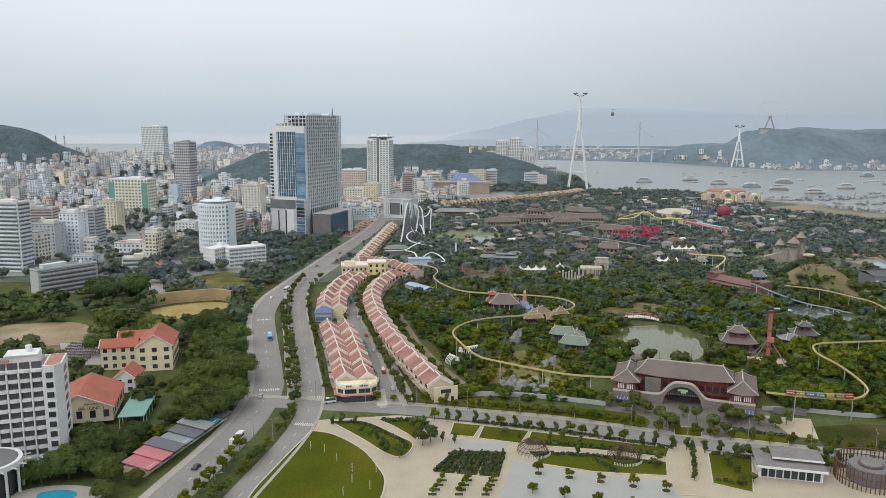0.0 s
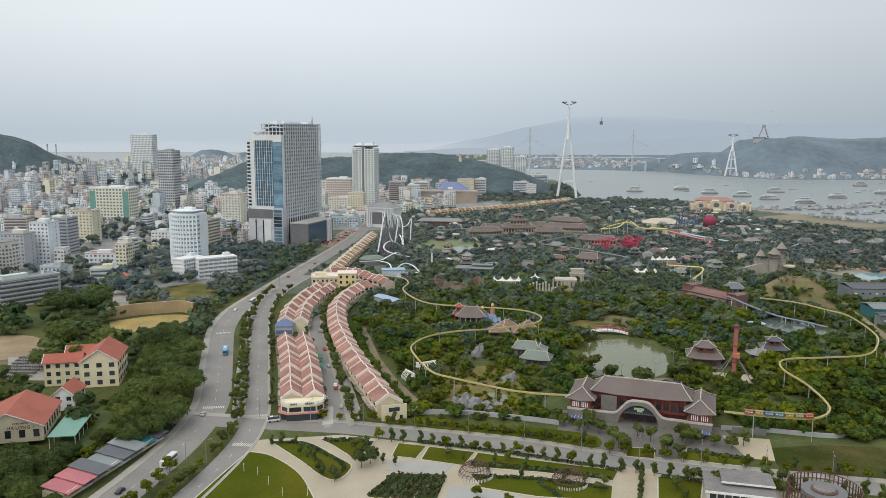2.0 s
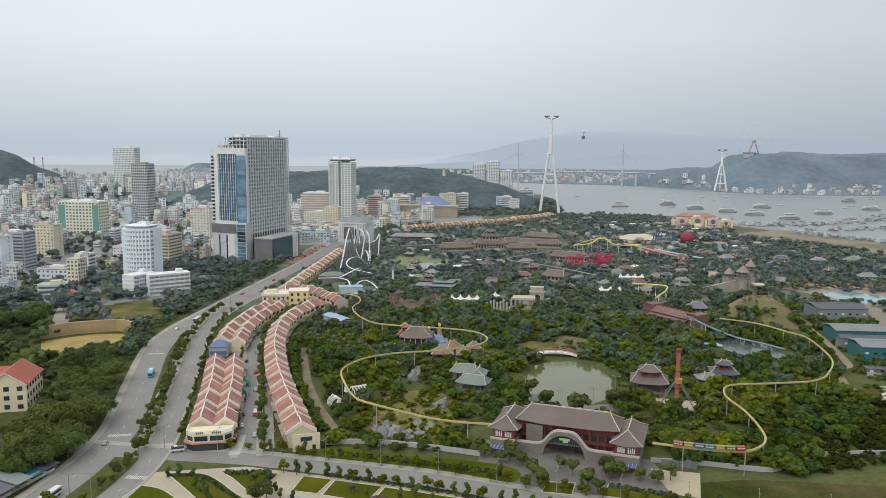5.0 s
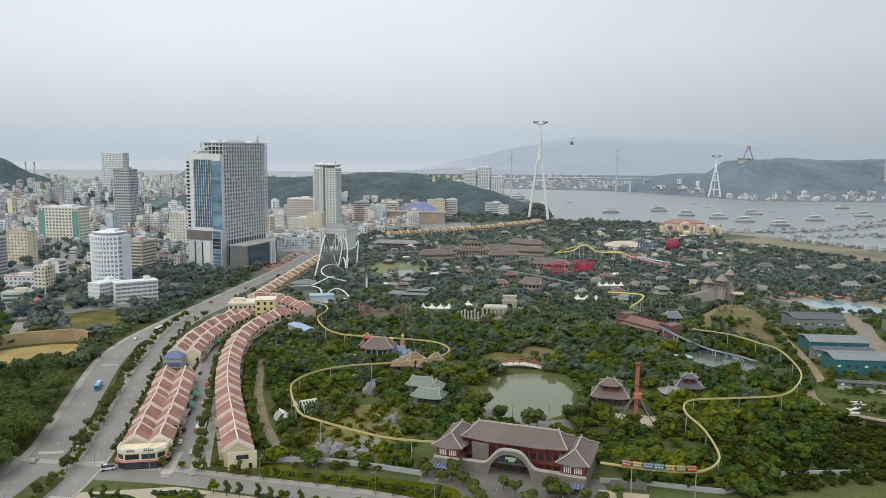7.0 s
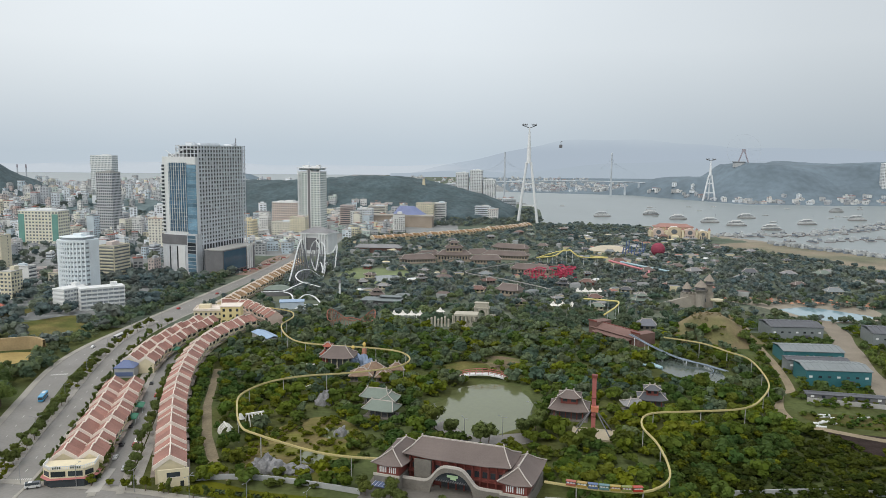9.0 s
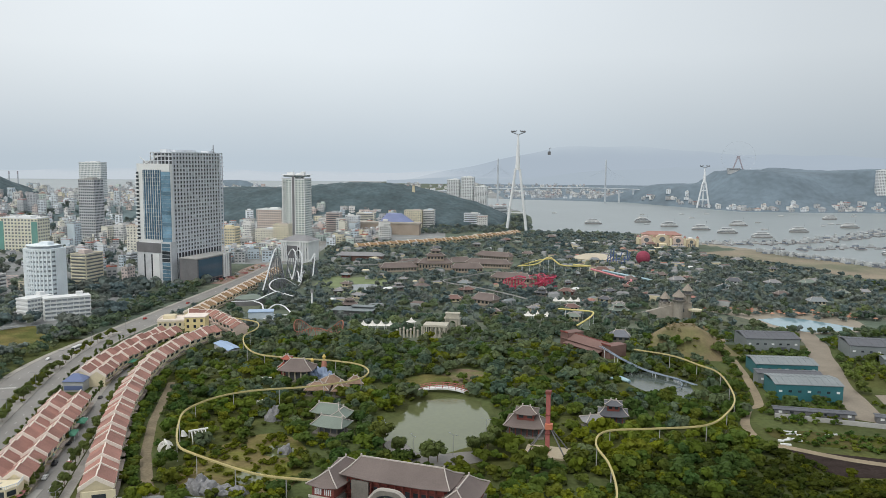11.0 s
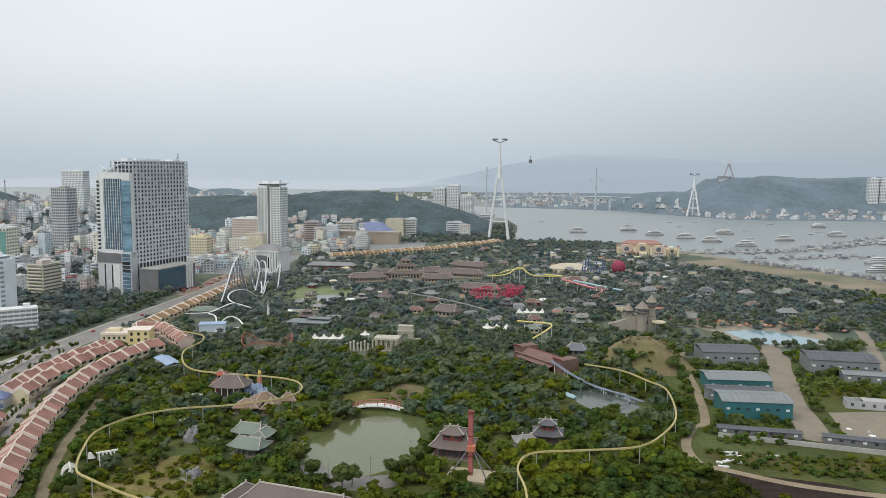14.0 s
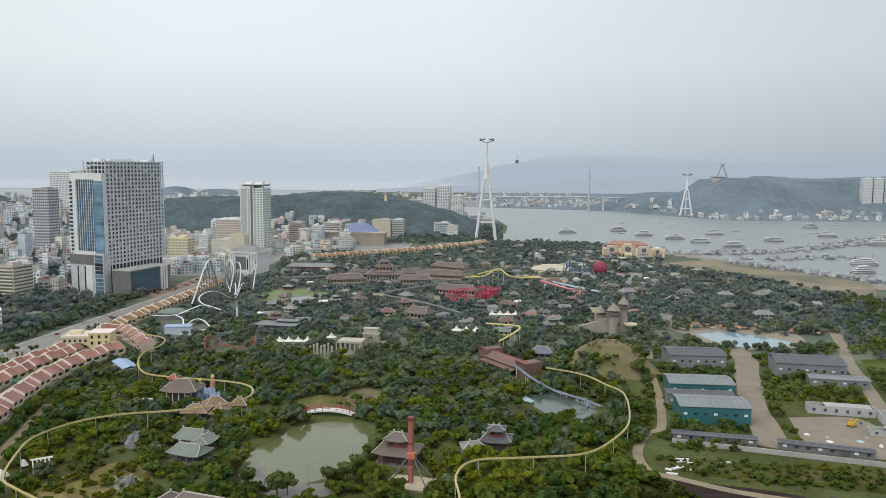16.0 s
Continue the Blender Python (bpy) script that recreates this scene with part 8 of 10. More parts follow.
rng = np.random.default_rng(21)
named = [  # x, y, w, d, h, yaw, wall, words
    (-384, 672, 34, 16, 60, -8, 0, "white hotel slab with many small windows"),
    (-292, 582, 46, 13, 20, 52, 6, "long weathered concrete slab block"),
    (-388, 745, 28, 18, 32, -6, 2, "grey mid-rise house with blank side wall"),
    (-372, 768, 20, 18, 40, -6, 0, "white and grey narrow tower house"),
    (-384, 826, 26, 20, 38, -6, 2, "plain grey mid-rise block in town"),
    (-398, 915, 26, 16, 36, -10, 4, "yellow mid-rise with arched windows"),
    (-306, 752, 34, 14, 12, -4, 0, "low white curved building with a grey roof"),
    (-322, 845, 28, 12, 9, 14, 3, "low brown-roofed terrace of shops"),
    (-258, 1045, 26, 20, 46, -8, 1, "cream narrow apartment tower with a blank side"),
    (-236, 850, 18, 26, 34, -14, 4, "pale yellow hotel annex with square windows"),
    (-820, 1900, 66, 20, 38, -4, 8, "white pillared block in the town"),
    (-430, 690, 40, 18, 30, -8, 8, "long off-white housing block in town"),
    (-455, 800, 30, 20, 34, -8, 1, "cream apartment house with flat roof"),
    (-470, 900, 26, 20, 30, 6, 3, "pinkish apartment house with flat roof"),
    (-300, 900, 26, 18, 14, -12, 8, "low pale villa block among trees"),
    (-262, 905, 24, 14, 9, 20, 7, "low pale blue building with flat roof"),
    (-280, 690, 22, 14, 8, 14, 5, "low green-roofed hall among trees"),
    (-330, 700, 20, 12, 8, -10, 7, "low pale blue building beside trees"),
    (-140, 1240, 34, 20, 24, -8, 1, "cream block with red upper edge beyond the avenue"),
    (-112, 1215, 24, 18, 34, -8, 4, "yellow mid-rise near the avenue's end"),
    (-60, 1390, 24, 20, 40, -6, 3, "pinkish mid-rise beside the hotel tower"),
    (-30, 1420, 20, 18, 32, -6, 0, "white and rose mid-rise beside the hill"),
    (70, 1560, 34, 22, 34, -6, 4, "yellow apartment house below the wooded hill"),
    (100, 1570, 22, 20, 34, -6, 8, "white apartment house below the wooded hill"),
    (185, 1600, 30, 20, 26, -10, 0, "white stepped hotel by the shore"),
    (205, 1590, 20, 16, 22, -10, 8, "pale grey block by the shore"),
    (-20, 1530, 34, 22, 30, -4, 1, "cream block at the foot of the hill"),
    (262, 1890, 34, 16, 24, -4, 0, "white block by the strait"),
]
for x, y, w, d, h, yw, wi, words in named:
    town_house(x, y, w, d, h, yw, wi, words, rng, style=1 if "slab block" in words else 2 if "blank" in words else None)
near = 0
TALL = [k_ for k_ in KEEP if k_[1] > 600]
heap = Heap()
spots, cells = [], {}


def near_cells(cells, x, y):
    i, j = int(x // 30), int(y // 30)
    return [p for a in (-1, 0, 1) for b in (-1, 0, 1) for p in cells.get((i + a, j + b), ())]



for i in range(26000):
    x, y = rng.uniform(-1750, 40), rng.uniform(690, 3250)
    if x > -0.16 * y - 60 and y < 1200:
        continue
    if x < -0.62 * y - 40 or x > -180 and y < 1230 or (x > -540 and 1560 < y < 2130):
        continue
    if hills(np.array([x]), np.array([y]))[0] > 30 or signed(HOME, np.array([x]), np.array([y]))[0] < 20:
        continue
    gap = 6.5 if y < 1400 else 9
    if any((x - a) ** 2 + (y - b) ** 2 < (gap + r) ** 2 for a, b, r in near_cells(cells, x, y)):
        continue
    if any((x - a) ** 2 + (y - b) ** 2 < (r + 6) ** 2 for a, b, r in TALL):
        continue
    if len(spots) > 2300:
        break
    if noise.noise((x / 90, y / 90, 3.0)) > (0.12 if y < 1200 else 0.3) and rng.uniform() < 0.9:
        continue
    if x > -430 and y < 960 and rng.uniform() < 0.75:
        continue
    if y < 1050 and rng.uniform() < 0.3:
        continue
    tall = rng.uniform() < 0.09
    w, d = (rng.uniform(10, 18), rng.uniform(10, 18)) if tall else (rng.uniform(5, 11), rng.uniform(9, 17))
    h = rng.uniform(22, 36) if tall else rng.uniform(7, 19)
    spots.append((x, y, max(w, d) * 0.3))
    cells.setdefault((int(x // 30), int(y // 30)), []).append(spots[-1])
    yaw = radians(rng.choice([-12, -8, 5, 20, 75]) + rng.uniform(-5, 5))
    wi = int(rng.choice(9, p=(0.30, 0.08, 0.15, 0.06, 0.05, 0.04, 0.1, 0.05, 0.17)))
    if y < 1150 and near < 68:
        near += 1
        town_house(x, y, w, d, h, math.degrees(yaw), wi, ("white", "cream", "grey", "pink", "yellow", "pale green", "bare concrete", "pale blue", "off-white")[wi] + (" narrow high town house with flat roof" if tall else " low town house with roof clutter"), rng)
    else:
        house_boxes(heap, rng, x, y, w, d, h, yaw, float(hills(np.array([x]), np.array([y]))[0]), wi, y > 1400)
for i in range(170):
    x, y = rng.uniform(-170, 40), rng.uniform(1240, 1640)
    if any((x - a) ** 2 + (y - b) ** 2 < (r + 7) ** 2 for a, b, r in KEEP if b > 1000) or x < -0.03 * y - 20 and y < 1300:
        continue
    house_boxes(heap, rng, x, y, rng.uniform(8, 16), rng.uniform(8, 16), rng.uniform(6, 18), radians(rng.uniform(-20, 20)), float(hills(np.array([x]), np.array([y]))[0]))
for i in range(420):
    x, y = rng.uniform(-240, -56), rng.uniform(1035, 1330)
    if any((x - a) ** 2 + (y - b) ** 2 < (r + 5) ** 2 for a, b, r in KEEP if b > 900):
        continue
    KEEP.append((x, y, 7))
    house_boxes(heap, rng, x, y, rng.uniform(8, 16), rng.uniform(8, 16), rng.uniform(5, 15), radians(rng.uniform(-20, 20)))
tagged(new("town", heap.made("town", TOWNMATS)), "dense pale town of narrow houses with flat and tiled roofs", "town", kind="stuff")

t = thing("curved_hall", 26, 1420, 0, -6, "long reddish-brown hall with a curved grey roof", "hall")
bm = bmesh.new()
pts = [(-60 + 120 * k / 12, 10 * math.sin(math.pi * k / 12)) for k in range(13)]
ring = pts + [(x, y + 26) for x, y in pts[::-1]]
part("wall", prism(bm, ring, 0, 19), mat("brown_cladding", (0.34, 0.285, 0.235), 0.8, 0.15), t)
part("roof", prism(bmesh.new(), [(x * 1.03, y - 1) for x, y in pts] + [(x * 1.03, y + 28) for x, y in pts[::-1]], 19, 21.5), mat("grey_brown_roof", (0.36, 0.33, 0.29), 0.8, 0.1), t)
part("blue_dome", prism(bmesh.new(), disc(34, 18, 16, 34, 18), 19, 36, disc(14, 18, 10, 34, 8)), mat("violet_blue_dome", (0.20, 0.24, 0.42), 0.6, 0.15), t)
KEEP.append((26, 1425, 60))
t = thing("hill_pagoda", 62, 1742, 51, 0, "white temple terrace with a pagoda on the wooded hill", "temple")
part("terrace", boxes((0, 0, -4, 62, 14, 7)), WHITE, t)
part("pagoda", prism(bmesh.new(), disc(4, 8), 6, 26, disc(2.4, 8)), CREAM, t)
part("spire", prism(bmesh.new(), disc(4.5, 8), 26, 30, disc(0.3, 8)), TILE_GREY, t)
for s in (-1, 1):
    part("hall", hip(bmesh.new(), 22, 10, 3, 8, 0.6, 1, 0.8, s * 19, 0), TILE_GREY, t)
for x, y, h in ((152, 1985, 83), (187, 1975, 90), (219, 1965, 67)):
    storeys("white_tower", x, y, -10, 30, 24, h, 24, 7, 6, WHITE, WINDARK, "white apartment tower behind the wooded hill", "high-rise", WHITE, single=False)

# ---- sea front: beach terminal, boats, breakwater, bridge and the far shore ----
t = thing("beach_terminal", 482, 1278, 0, -10, "cream and red cable-car terminal with arched gables", "terminal")
TERM = mat("sandy_terminal_render", (0.60, 0.50, 0.36), 0.85, 0.12, 0.1, 1.0)
part("wall", boxes((0, 4, 0, 92, 30, 11)), TERM, t)
part("upper_wall", boxes((-8, 8, 11, 60, 20, 7)), TERM, t)
RED = mat("dull_red_roof", (0.36, 0.20, 0.17), 0.7, 0.12)
part("roof", hip(bmesh.new(), 60, 20, 18, 23, 0.7, 1.5, 0.4, -8, 8), RED, t)
for i, (x, w, h) in enumerate(((-32, 16, 17), (-8, 20, 19), (16, 16, 17), (36, 12, 14))):
    bm = bmesh.new()
    rim = [(x + w / 2 * math.cos(a), h - w * 0.3 + w * 0.3 * math.sin(a)) for a in np.linspace(0, math.pi, 13)]
    lo_ = [bm.verts.new((px_, -13.5, 0)) for px_, _ in rim]
    a_ = [bm.verts.new((px_, -13.5, pz)) for px_, pz in rim]
    b_ = [bm.verts.new((px_, 0, pz)) for px_, pz in rim]
    for k in range(12):
        bm.faces.new((lo_[k], lo_[k + 1], a_[k + 1], a_[k]))
        bm.faces.new((a_[k], a_[k + 1], b_[k + 1], b_[k]))
    part("gable", bm, TERM if i % 2 else PINKWALL, t)
    part("arch_window", prism(bmesh.new(), disc(w * 0.24, 14, 0, 0, h * 0.2), 0, 0.3), WINDARK, t, m=pose(x, -13.4, h * 0.62, 90, 0, 0))
    for u in (-0.32, -0.1, 0.12, 0.34):
        part("entrance_window", boxes((x + u * w, -13.6, 0.5, w * 0.14, 0.3, 5.0)), WINDARK, t)
    part("roof_strip", boxes((x, 2, h - 0.6, w * 0.5, 14, 0.8)), RED if i % 2 == 0 else WHITE, t)
for x in (-45, -20, 5, 26, 45):
    part("turret", boxes((x, -12, 0, 3.4, 3.4, 15)), CREAM, t)
    part("turret_cap", prism(bmesh.new(), disc(2.6, 8, x, -12), 15, 18.5, disc(0.2, 8, x, -12)), RED, t)
t = thing("sand_tent_hall", 332, 1090, 0, -8, "wide pale sand-coloured membrane hall", "hall")
part("roof", prism(bmesh.new(), disc(30, 22, 0, 0, 24), 4, 9, disc(14, 22, 0, 0, 10)), mat("sand_membrane", (0.52, 0.46, 0.36), 0.8, 0.08), t)
part("wall", prism(bmesh.new(), disc(29, 22, 0, 0, 23), 0, 4), CREAM, t)
KEEP += [(482, 1278, 50), (332, 1090, 30)]
for x, y, c in ((386, 1048, MAGENTA), (352, 1042, mat("deep_blue_frame", (0.10, 0.15, 0.30), 0.5))):
    t = thing("balloon_ride" if c is MAGENTA else "blue_ride", x, y, 0, 0, "large crimson round ride" if c is MAGENTA else "tall blue steel fun ride", "fun ride")
    bm = bmesh.new()
    if c is MAGENTA:
        bmesh.ops.create_uvsphere(bm, u_segments=20, v_segments=12, radius=9)
        bmesh.ops.translate(bm, verts=bm.verts, vec=(0, 0, 10))
        part("sphere", bm, mat("dull_crimson_cloth", (0.30, 0.05, 0.09), 0.8, 0.15), t)
        part("foot", prism(bmesh.new(), disc(5, 12), 0, 3), DARKCON, t)
    else:
        for k in range(8):
            beam(bm, (-14 + 4 * k, 0, 0), (-12 + 3.4 * k, 0, 14 + 9 * math.sin(k)), 0.8)
            beam(bm, (-14 + 4 * k, 0, 8), (-8 + 3.4 * k, 0, 12 + 6 * math.sin(k * 2)), 0.7)
        part("frame", bm, c, t)
bm = bmesh.new()
line = spline([(505, 1300), (559, 1329), (693, 1346), (776, 1387), (900, 1480), (1067, 1618), (1200, 1720)], 20)
ribbon(bm, line, -5, 5, 0.6, -3)
tagged(place("breakwater", bm, CONCRETE), "long low grey breakwater in the bay", "breakwater", kind="structure")


def boat_kind(n, length, deck, seed, label, group):
    rng = np.random.default_rng(seed)
    t = thing("boat", 0, 0, -1.2, 0, label, "boat", group)
    b = length / 2
    ring = [(-b, -length * .1), (-b, length * .1), (b * .6, length * .11), (b, 0), (b * .6, -length * .11)]
    part("hull", prism(bmesh.new(), [(x * .94, y * .8) for x, y in ring], -0.2, length * .07, ring), mat("dark_hull", (0.32, 0.31, 0.30), 0.6, 0.2) if "dark_hull" not in bpy.data.materials else bpy.data.materials["dark_hull"], t)
    z = length * .07
    for k in range(deck):
        ln = length * (0.82 - 0.09 * k - 0.05 * k * k)
        room = part("cabin", boxes((-length * .05, 0, z, ln, length * .17, length * .06)), WHITE, t)
        if deck > 1:
            part("cabin_window", boxes((-length * .05, 0, z + length * .02, ln * 1.005, length * .175, length * .026)), WINDARK, room)
        part("deck_roof", boxes((-length * .05, 0, z + length * .06, ln * 1.06, length * .21, length * .010)), WALLS[8], t)
        z += length * .072
    if deck > 1:
        bm = bmesh.new()
        beam(bm, (length * .25, 0, z), (length * .25, 0, z + length * .2), 0.15)
        part("mast", bm, DARKCON, t)
    return t


big = boat_kind(0, 38, 3, 1, "white three-deck tour boat anchored in the strait", "tour boats")
big.matrix_basis = pose(449, 1710, -1.2, 0, 0, 5)
rng = np.random.default_rng(5)
for x, y in ((569, 1765), (596, 1654), (638, 1583), (666, 1517), (754, 1695), (699, 1437), (817, 1551), (972, 1660), (794, 1190), (744, 1099), (980, 1488), (1150, 1700), (1230, 1850), (1330, 1650), (1050, 1900)):
    copy_thing(big, pose(x, y, -1.2, 0, 0, rng.uniform(-12, 12)))
small = boat_kind(0, 14, 1, 2, "small grey-brown boat moored with others", "moored boats")
small.matrix_basis = pose(520, 1306, -1.2, 0, 0, 8)
for i in range(24):
    copy_thing(small, pose(rng.uniform(400, 1250), rng.uniform(1480, 2080), -1.2, 0, 0, rng.uniform(-30, 30)))
fleet = Heap()
hull, deckhouse, awning = 0, 1, 2


def moor(x, y, n, sx, sy):
    for k in range(n):
        bx, by, ln, yw = x + rng.uniform(-sx, sx), y + rng.uniform(-sy, sy), rng.uniform(7, 19), radians(rng.choice([8, 14, 95, 100]) + rng.uniform(-12, 12))
        fleet.box(bx, by, -1.4, ln, ln * 0.24, 1.5, yw, hull)
        fleet.box(bx, by, 0.1, ln * rng.uniform(0.4, 0.7), ln * 0.2, rng.uniform(1.5, 3.0), yw, deckhouse if rng.uniform() < 0.5 else awning)
        if ln > 13:
            fleet.box(bx, by, 2.6, ln * 0.4, ln * 0.18, 2.6, yw, deckhouse)


for p in line[1:40]:
    moor(p[0], p[1] - 16, 3, 12, 9)
    moor(p[0], p[1] + 18, 2, 12, 10)
for f in np.linspace(0, 1, 30):
    moor(606 + 108 * f, 1206 - 190 * f, 6, 9, 12)
for f in np.linspace(0, 1, 16):
    moor(640 + 190 * f, 1240 + 40 * f, 2, 14, 20)
tagged(new("moored_boats", fleet.made("moored_boats", [mat("worn_boat_hull", (0.26, 0.25, 0.25), 0.7, 0.2, island=0.4), mat("white_boat_cabin", (0.45, 0.47, 0.48), 0.7, 0.1, island=0.2), mat("blue_grey_awning", (0.20, 0.23, 0.27), 0.8, 0.1, island=0.3)])), "crowd of small work boats moored off the beach", "boats", kind="stuff")

t = thing("cable_stayed_bridge", 287, 2364, 0, math.degrees(math.atan2(202, 363)), "slender grey cable-stayed bridge across the strait", "bridge")
# grey made paler and bluer, haze in the colour, for far structures
FARGREY = mat("hazed_far_grey", (0.52, 0.56, 0.60), 0.85, 0.1)
part("deck", sweep(bmesh.new(), [(x, 0, 49 - 9 * ((x - 120) / 420) ** 2) for x in np.linspace(-260, 640, 28)], 2.0, 4), FARGREY, t)
for x in (0, 415):
    part("tower", beam(bmesh.new(), (x, 0, -4), (x, 0, 138), 3.4, 4, 2.0), FARGREY, t)
    bm = bmesh.new()
    for k in range(1, 15):
        for s in (-1, 1):
            beam(bm, (x, 0, 132 - 2 * k), (x + s * k * 13, 0, 47), 0.05, 3)
    tagged(part("stay_cable_fan", bm, FARGREY, t), kind="stuff")
for x in (-240, -180, -120, -60, 475, 535, 595):
    part("pier", boxes((x, 0, -4, 4, 5, 44)), FARGREY, t)

t = thing("ferris_wheel", 1043, 2480, 100, -14, "large ferris wheel on the far wooded hill", "ferris wheel")
bm = bmesh.new()
ring = [(50 * math.cos(a), 0, 48 + 50 * math.sin(a)) for a in np.linspace(0, 2 * math.pi, 49)]
for a, b in zip(ring, ring[1:]):
    beam(bm, a, b, 0.35)
part("rim", bm, FARGREY, t)
bm = bmesh.new()
for k in range(0, 48, 3):
    beam(bm, (0, 0, 48), ring[k], 0.1, 3)
part("spokes", bm, FARGREY, t)
DARKR = mat("dusky_red_steel", (0.36, 0.33, 0.37), 0.6, 0.1)
for s in (-1, 1):
    bm = bmesh.new()
    beam(bm, (s * 20, 4, -4), (s * 2, 4, 48), 2.0)
    beam(bm, (s * 20, -4, -4), (s * 2, -4, 48), 2.0)
    part("leg", bm, DARKR, t)
part("hub", boxes((0, 0, 44, 9, 10, 9)), DARKR, t)
part("station", boxes((-14, -12, -4, 34, 20, 16), (20, -12, -4, 50, 16, 8)), GREYWALL, t)
part("station_roof", boxes((-14, -12, 12, 38, 24, 2)), TILE_GREY, t)
for x in (1408, 1440, 1472):
    storeys("far_apartment_tower", x, 2330, -10, 26, 24, 112, 26, 6, 5, WHITE, WINDARK, "white apartment tower on the far shore", "high-rise", WHITE, single=False)
heap = Heap()
rng = np.random.default_rng(8)
for i in range(840):
    if i >= 620:
        x, y = rng.uniform(-520, 300), rng.uniform(2140, 2860)
    elif i < 230:
        x, y = rng.uniform(760, 2300), 0
        y = 2175 + rng.uniform(0, 130) + max(0, (950 - x) * 1.6)
    elif i < 420:
        x, y = rng.uniform(340, 1000), rng.uniform(2790, 3300)
    else:
        x, y = rng.uniform(-500, 900), rng.uniform(3150, 4200)
    z = float(hills(np.array([x]), np.array([y]))[0])
    if z > (16 if y < 2400 else 38) or np.maximum(signed(FAR, np.array([x]), np.array([y])), signed(HOME, np.array([x]), np.array([y])))[0] < 12:
        continue
    house_boxes(heap, rng, x, y, rng.uniform(8, 17), rng.uniform(8, 14), rng.choice([5, 6, 6, 8, 9, 12]) + rng.uniform(0, 2), radians(rng.uniform(-20, 20)), z, int(rng.choice((0, 8, 2, 2, 8, 6))), True)
tagged(new("far_town", heap.made("far_town", TOWNMATS)), "pale town along the far shore below the hills", "town", kind="stuff")
for x in (-1254, -1226):
    t = thing("smoke_stack", x, 2510, 0, 0, "thin grey chimney with a red and white top beside the bay", "chimney", "chimneys")
    part("shaft", prism(bmesh.new(), disc(2.6, 10), 0, 76, disc(2.0, 10)), FARGREY, t)
    part("painted_top", prism(bmesh.new(), disc(2.2, 10), 76, 86, disc(1.9, 10)), DARKR, t)
t = thing("cable_cabin", 316, 1450, 143, 0, "small dark cable-car cabin hanging from a cable", "cable car")
part("cabin", boxes((0, 0, 0, 5, 5, 6)), DARKCON, t)
part("hanger", boxes((0, 0, 6, 0.6, 0.6, 6), (1.2, 0, 11.5, 3, 0.6, 0.8)), DARKCON, t)


# ---- street trees, lamps and vehicles ----
def leaf_ball(cx, cy, cz, rx, ry, rz, n, size, rng):
    """Leaf clumps as loose bent quads on and in an ellipsoid."""
    d = rng.normal(size=(n, 3))
    d /= np.linalg.norm(d, axis=1)[:, None]
    d[:, 2] = np.where(d[:, 2] < -0.45, -d[:, 2], d[:, 2])
    r = rng.uniform(0.70, 1.04, n)[:, None]
    c = np.array([cx, cy, cz]) + d * r * np.array([rx, ry, rz])
    u = np.cross(d, rng.normal(size=(n, 3)))
    u /= np.linalg.norm(u, axis=1)[:, None]
    tilt = d + rng.normal(size=(n, 3)) * 0.28
    v = np.cross(tilt, u)
    v /= np.linalg.norm(v, axis=1)[:, None]
    s = size * rng.uniform(0.6, 1.3, n)[:, None]
    core = np.array([(a, b, e) for a in (-1, 1) for b in (-1, 1) for e in (-1, 1)]) * 0.44
    turn = rng.uniform(0, 6.28)
    core = np.stack([core[:, 0] * math.cos(turn) - core[:, 1] * math.sin(turn), core[:, 0] * math.sin(turn) + core[:, 1] * math.cos(turn), core[:, 2]], 1)
    core = (core * np.array([rx, ry, rz]) + np.array([cx, cy, cz]))[[0, 1, 3, 2, 4, 6, 7, 5, 0, 4, 5, 1, 2, 3, 7, 6, 1, 5, 7, 3]]
    quad = np.stack([c - u * s * .5 - v * s * .3, c + u * s * .15 - v * s * .6, c + u * s * .55 + v * s * .2, c - u * s * .1 + v * s * .6], 1)
    return np.concatenate([quad.reshape(-1, 3), core])


def crown(kind, clumps, leaves, size, seed):
    """Vertices of a crown about 1 high and 1 wide (unit tree), four to a leaf clump."""
    rng = np.random.default_rng(seed)
    out = []
    for k in range(clumps):
        a = 2 * math.pi * k / clumps + rng.uniform(0, 1)
        if kind == "round":
            rr, z, s = rng.uniform(0.08, 0.27), rng.uniform(0.42, 0.8), rng.uniform(0.15, 0.24)
        elif kind == "tall":
            rr, z, s = rng.uniform(0.02, 0.12), 0.3 + 0.6 * k / clumps, rng.uniform(0.10, 0.16)
        else:
            rr, z, s = rng.uniform(0.15, 0.38), rng.uniform(0.4, 0.66), rng.uniform(0.14, 0.24)
        out.append(leaf_ball(rr * math.cos(a), rr * math.sin(a), z, s * 1.15, s * 1.15, s * 0.9, leaves, size, rng))
    return np.concatenate(out)


def quads_for(n):
    return np.arange(n * 4, dtype=np.int32).reshape(-1, 4)


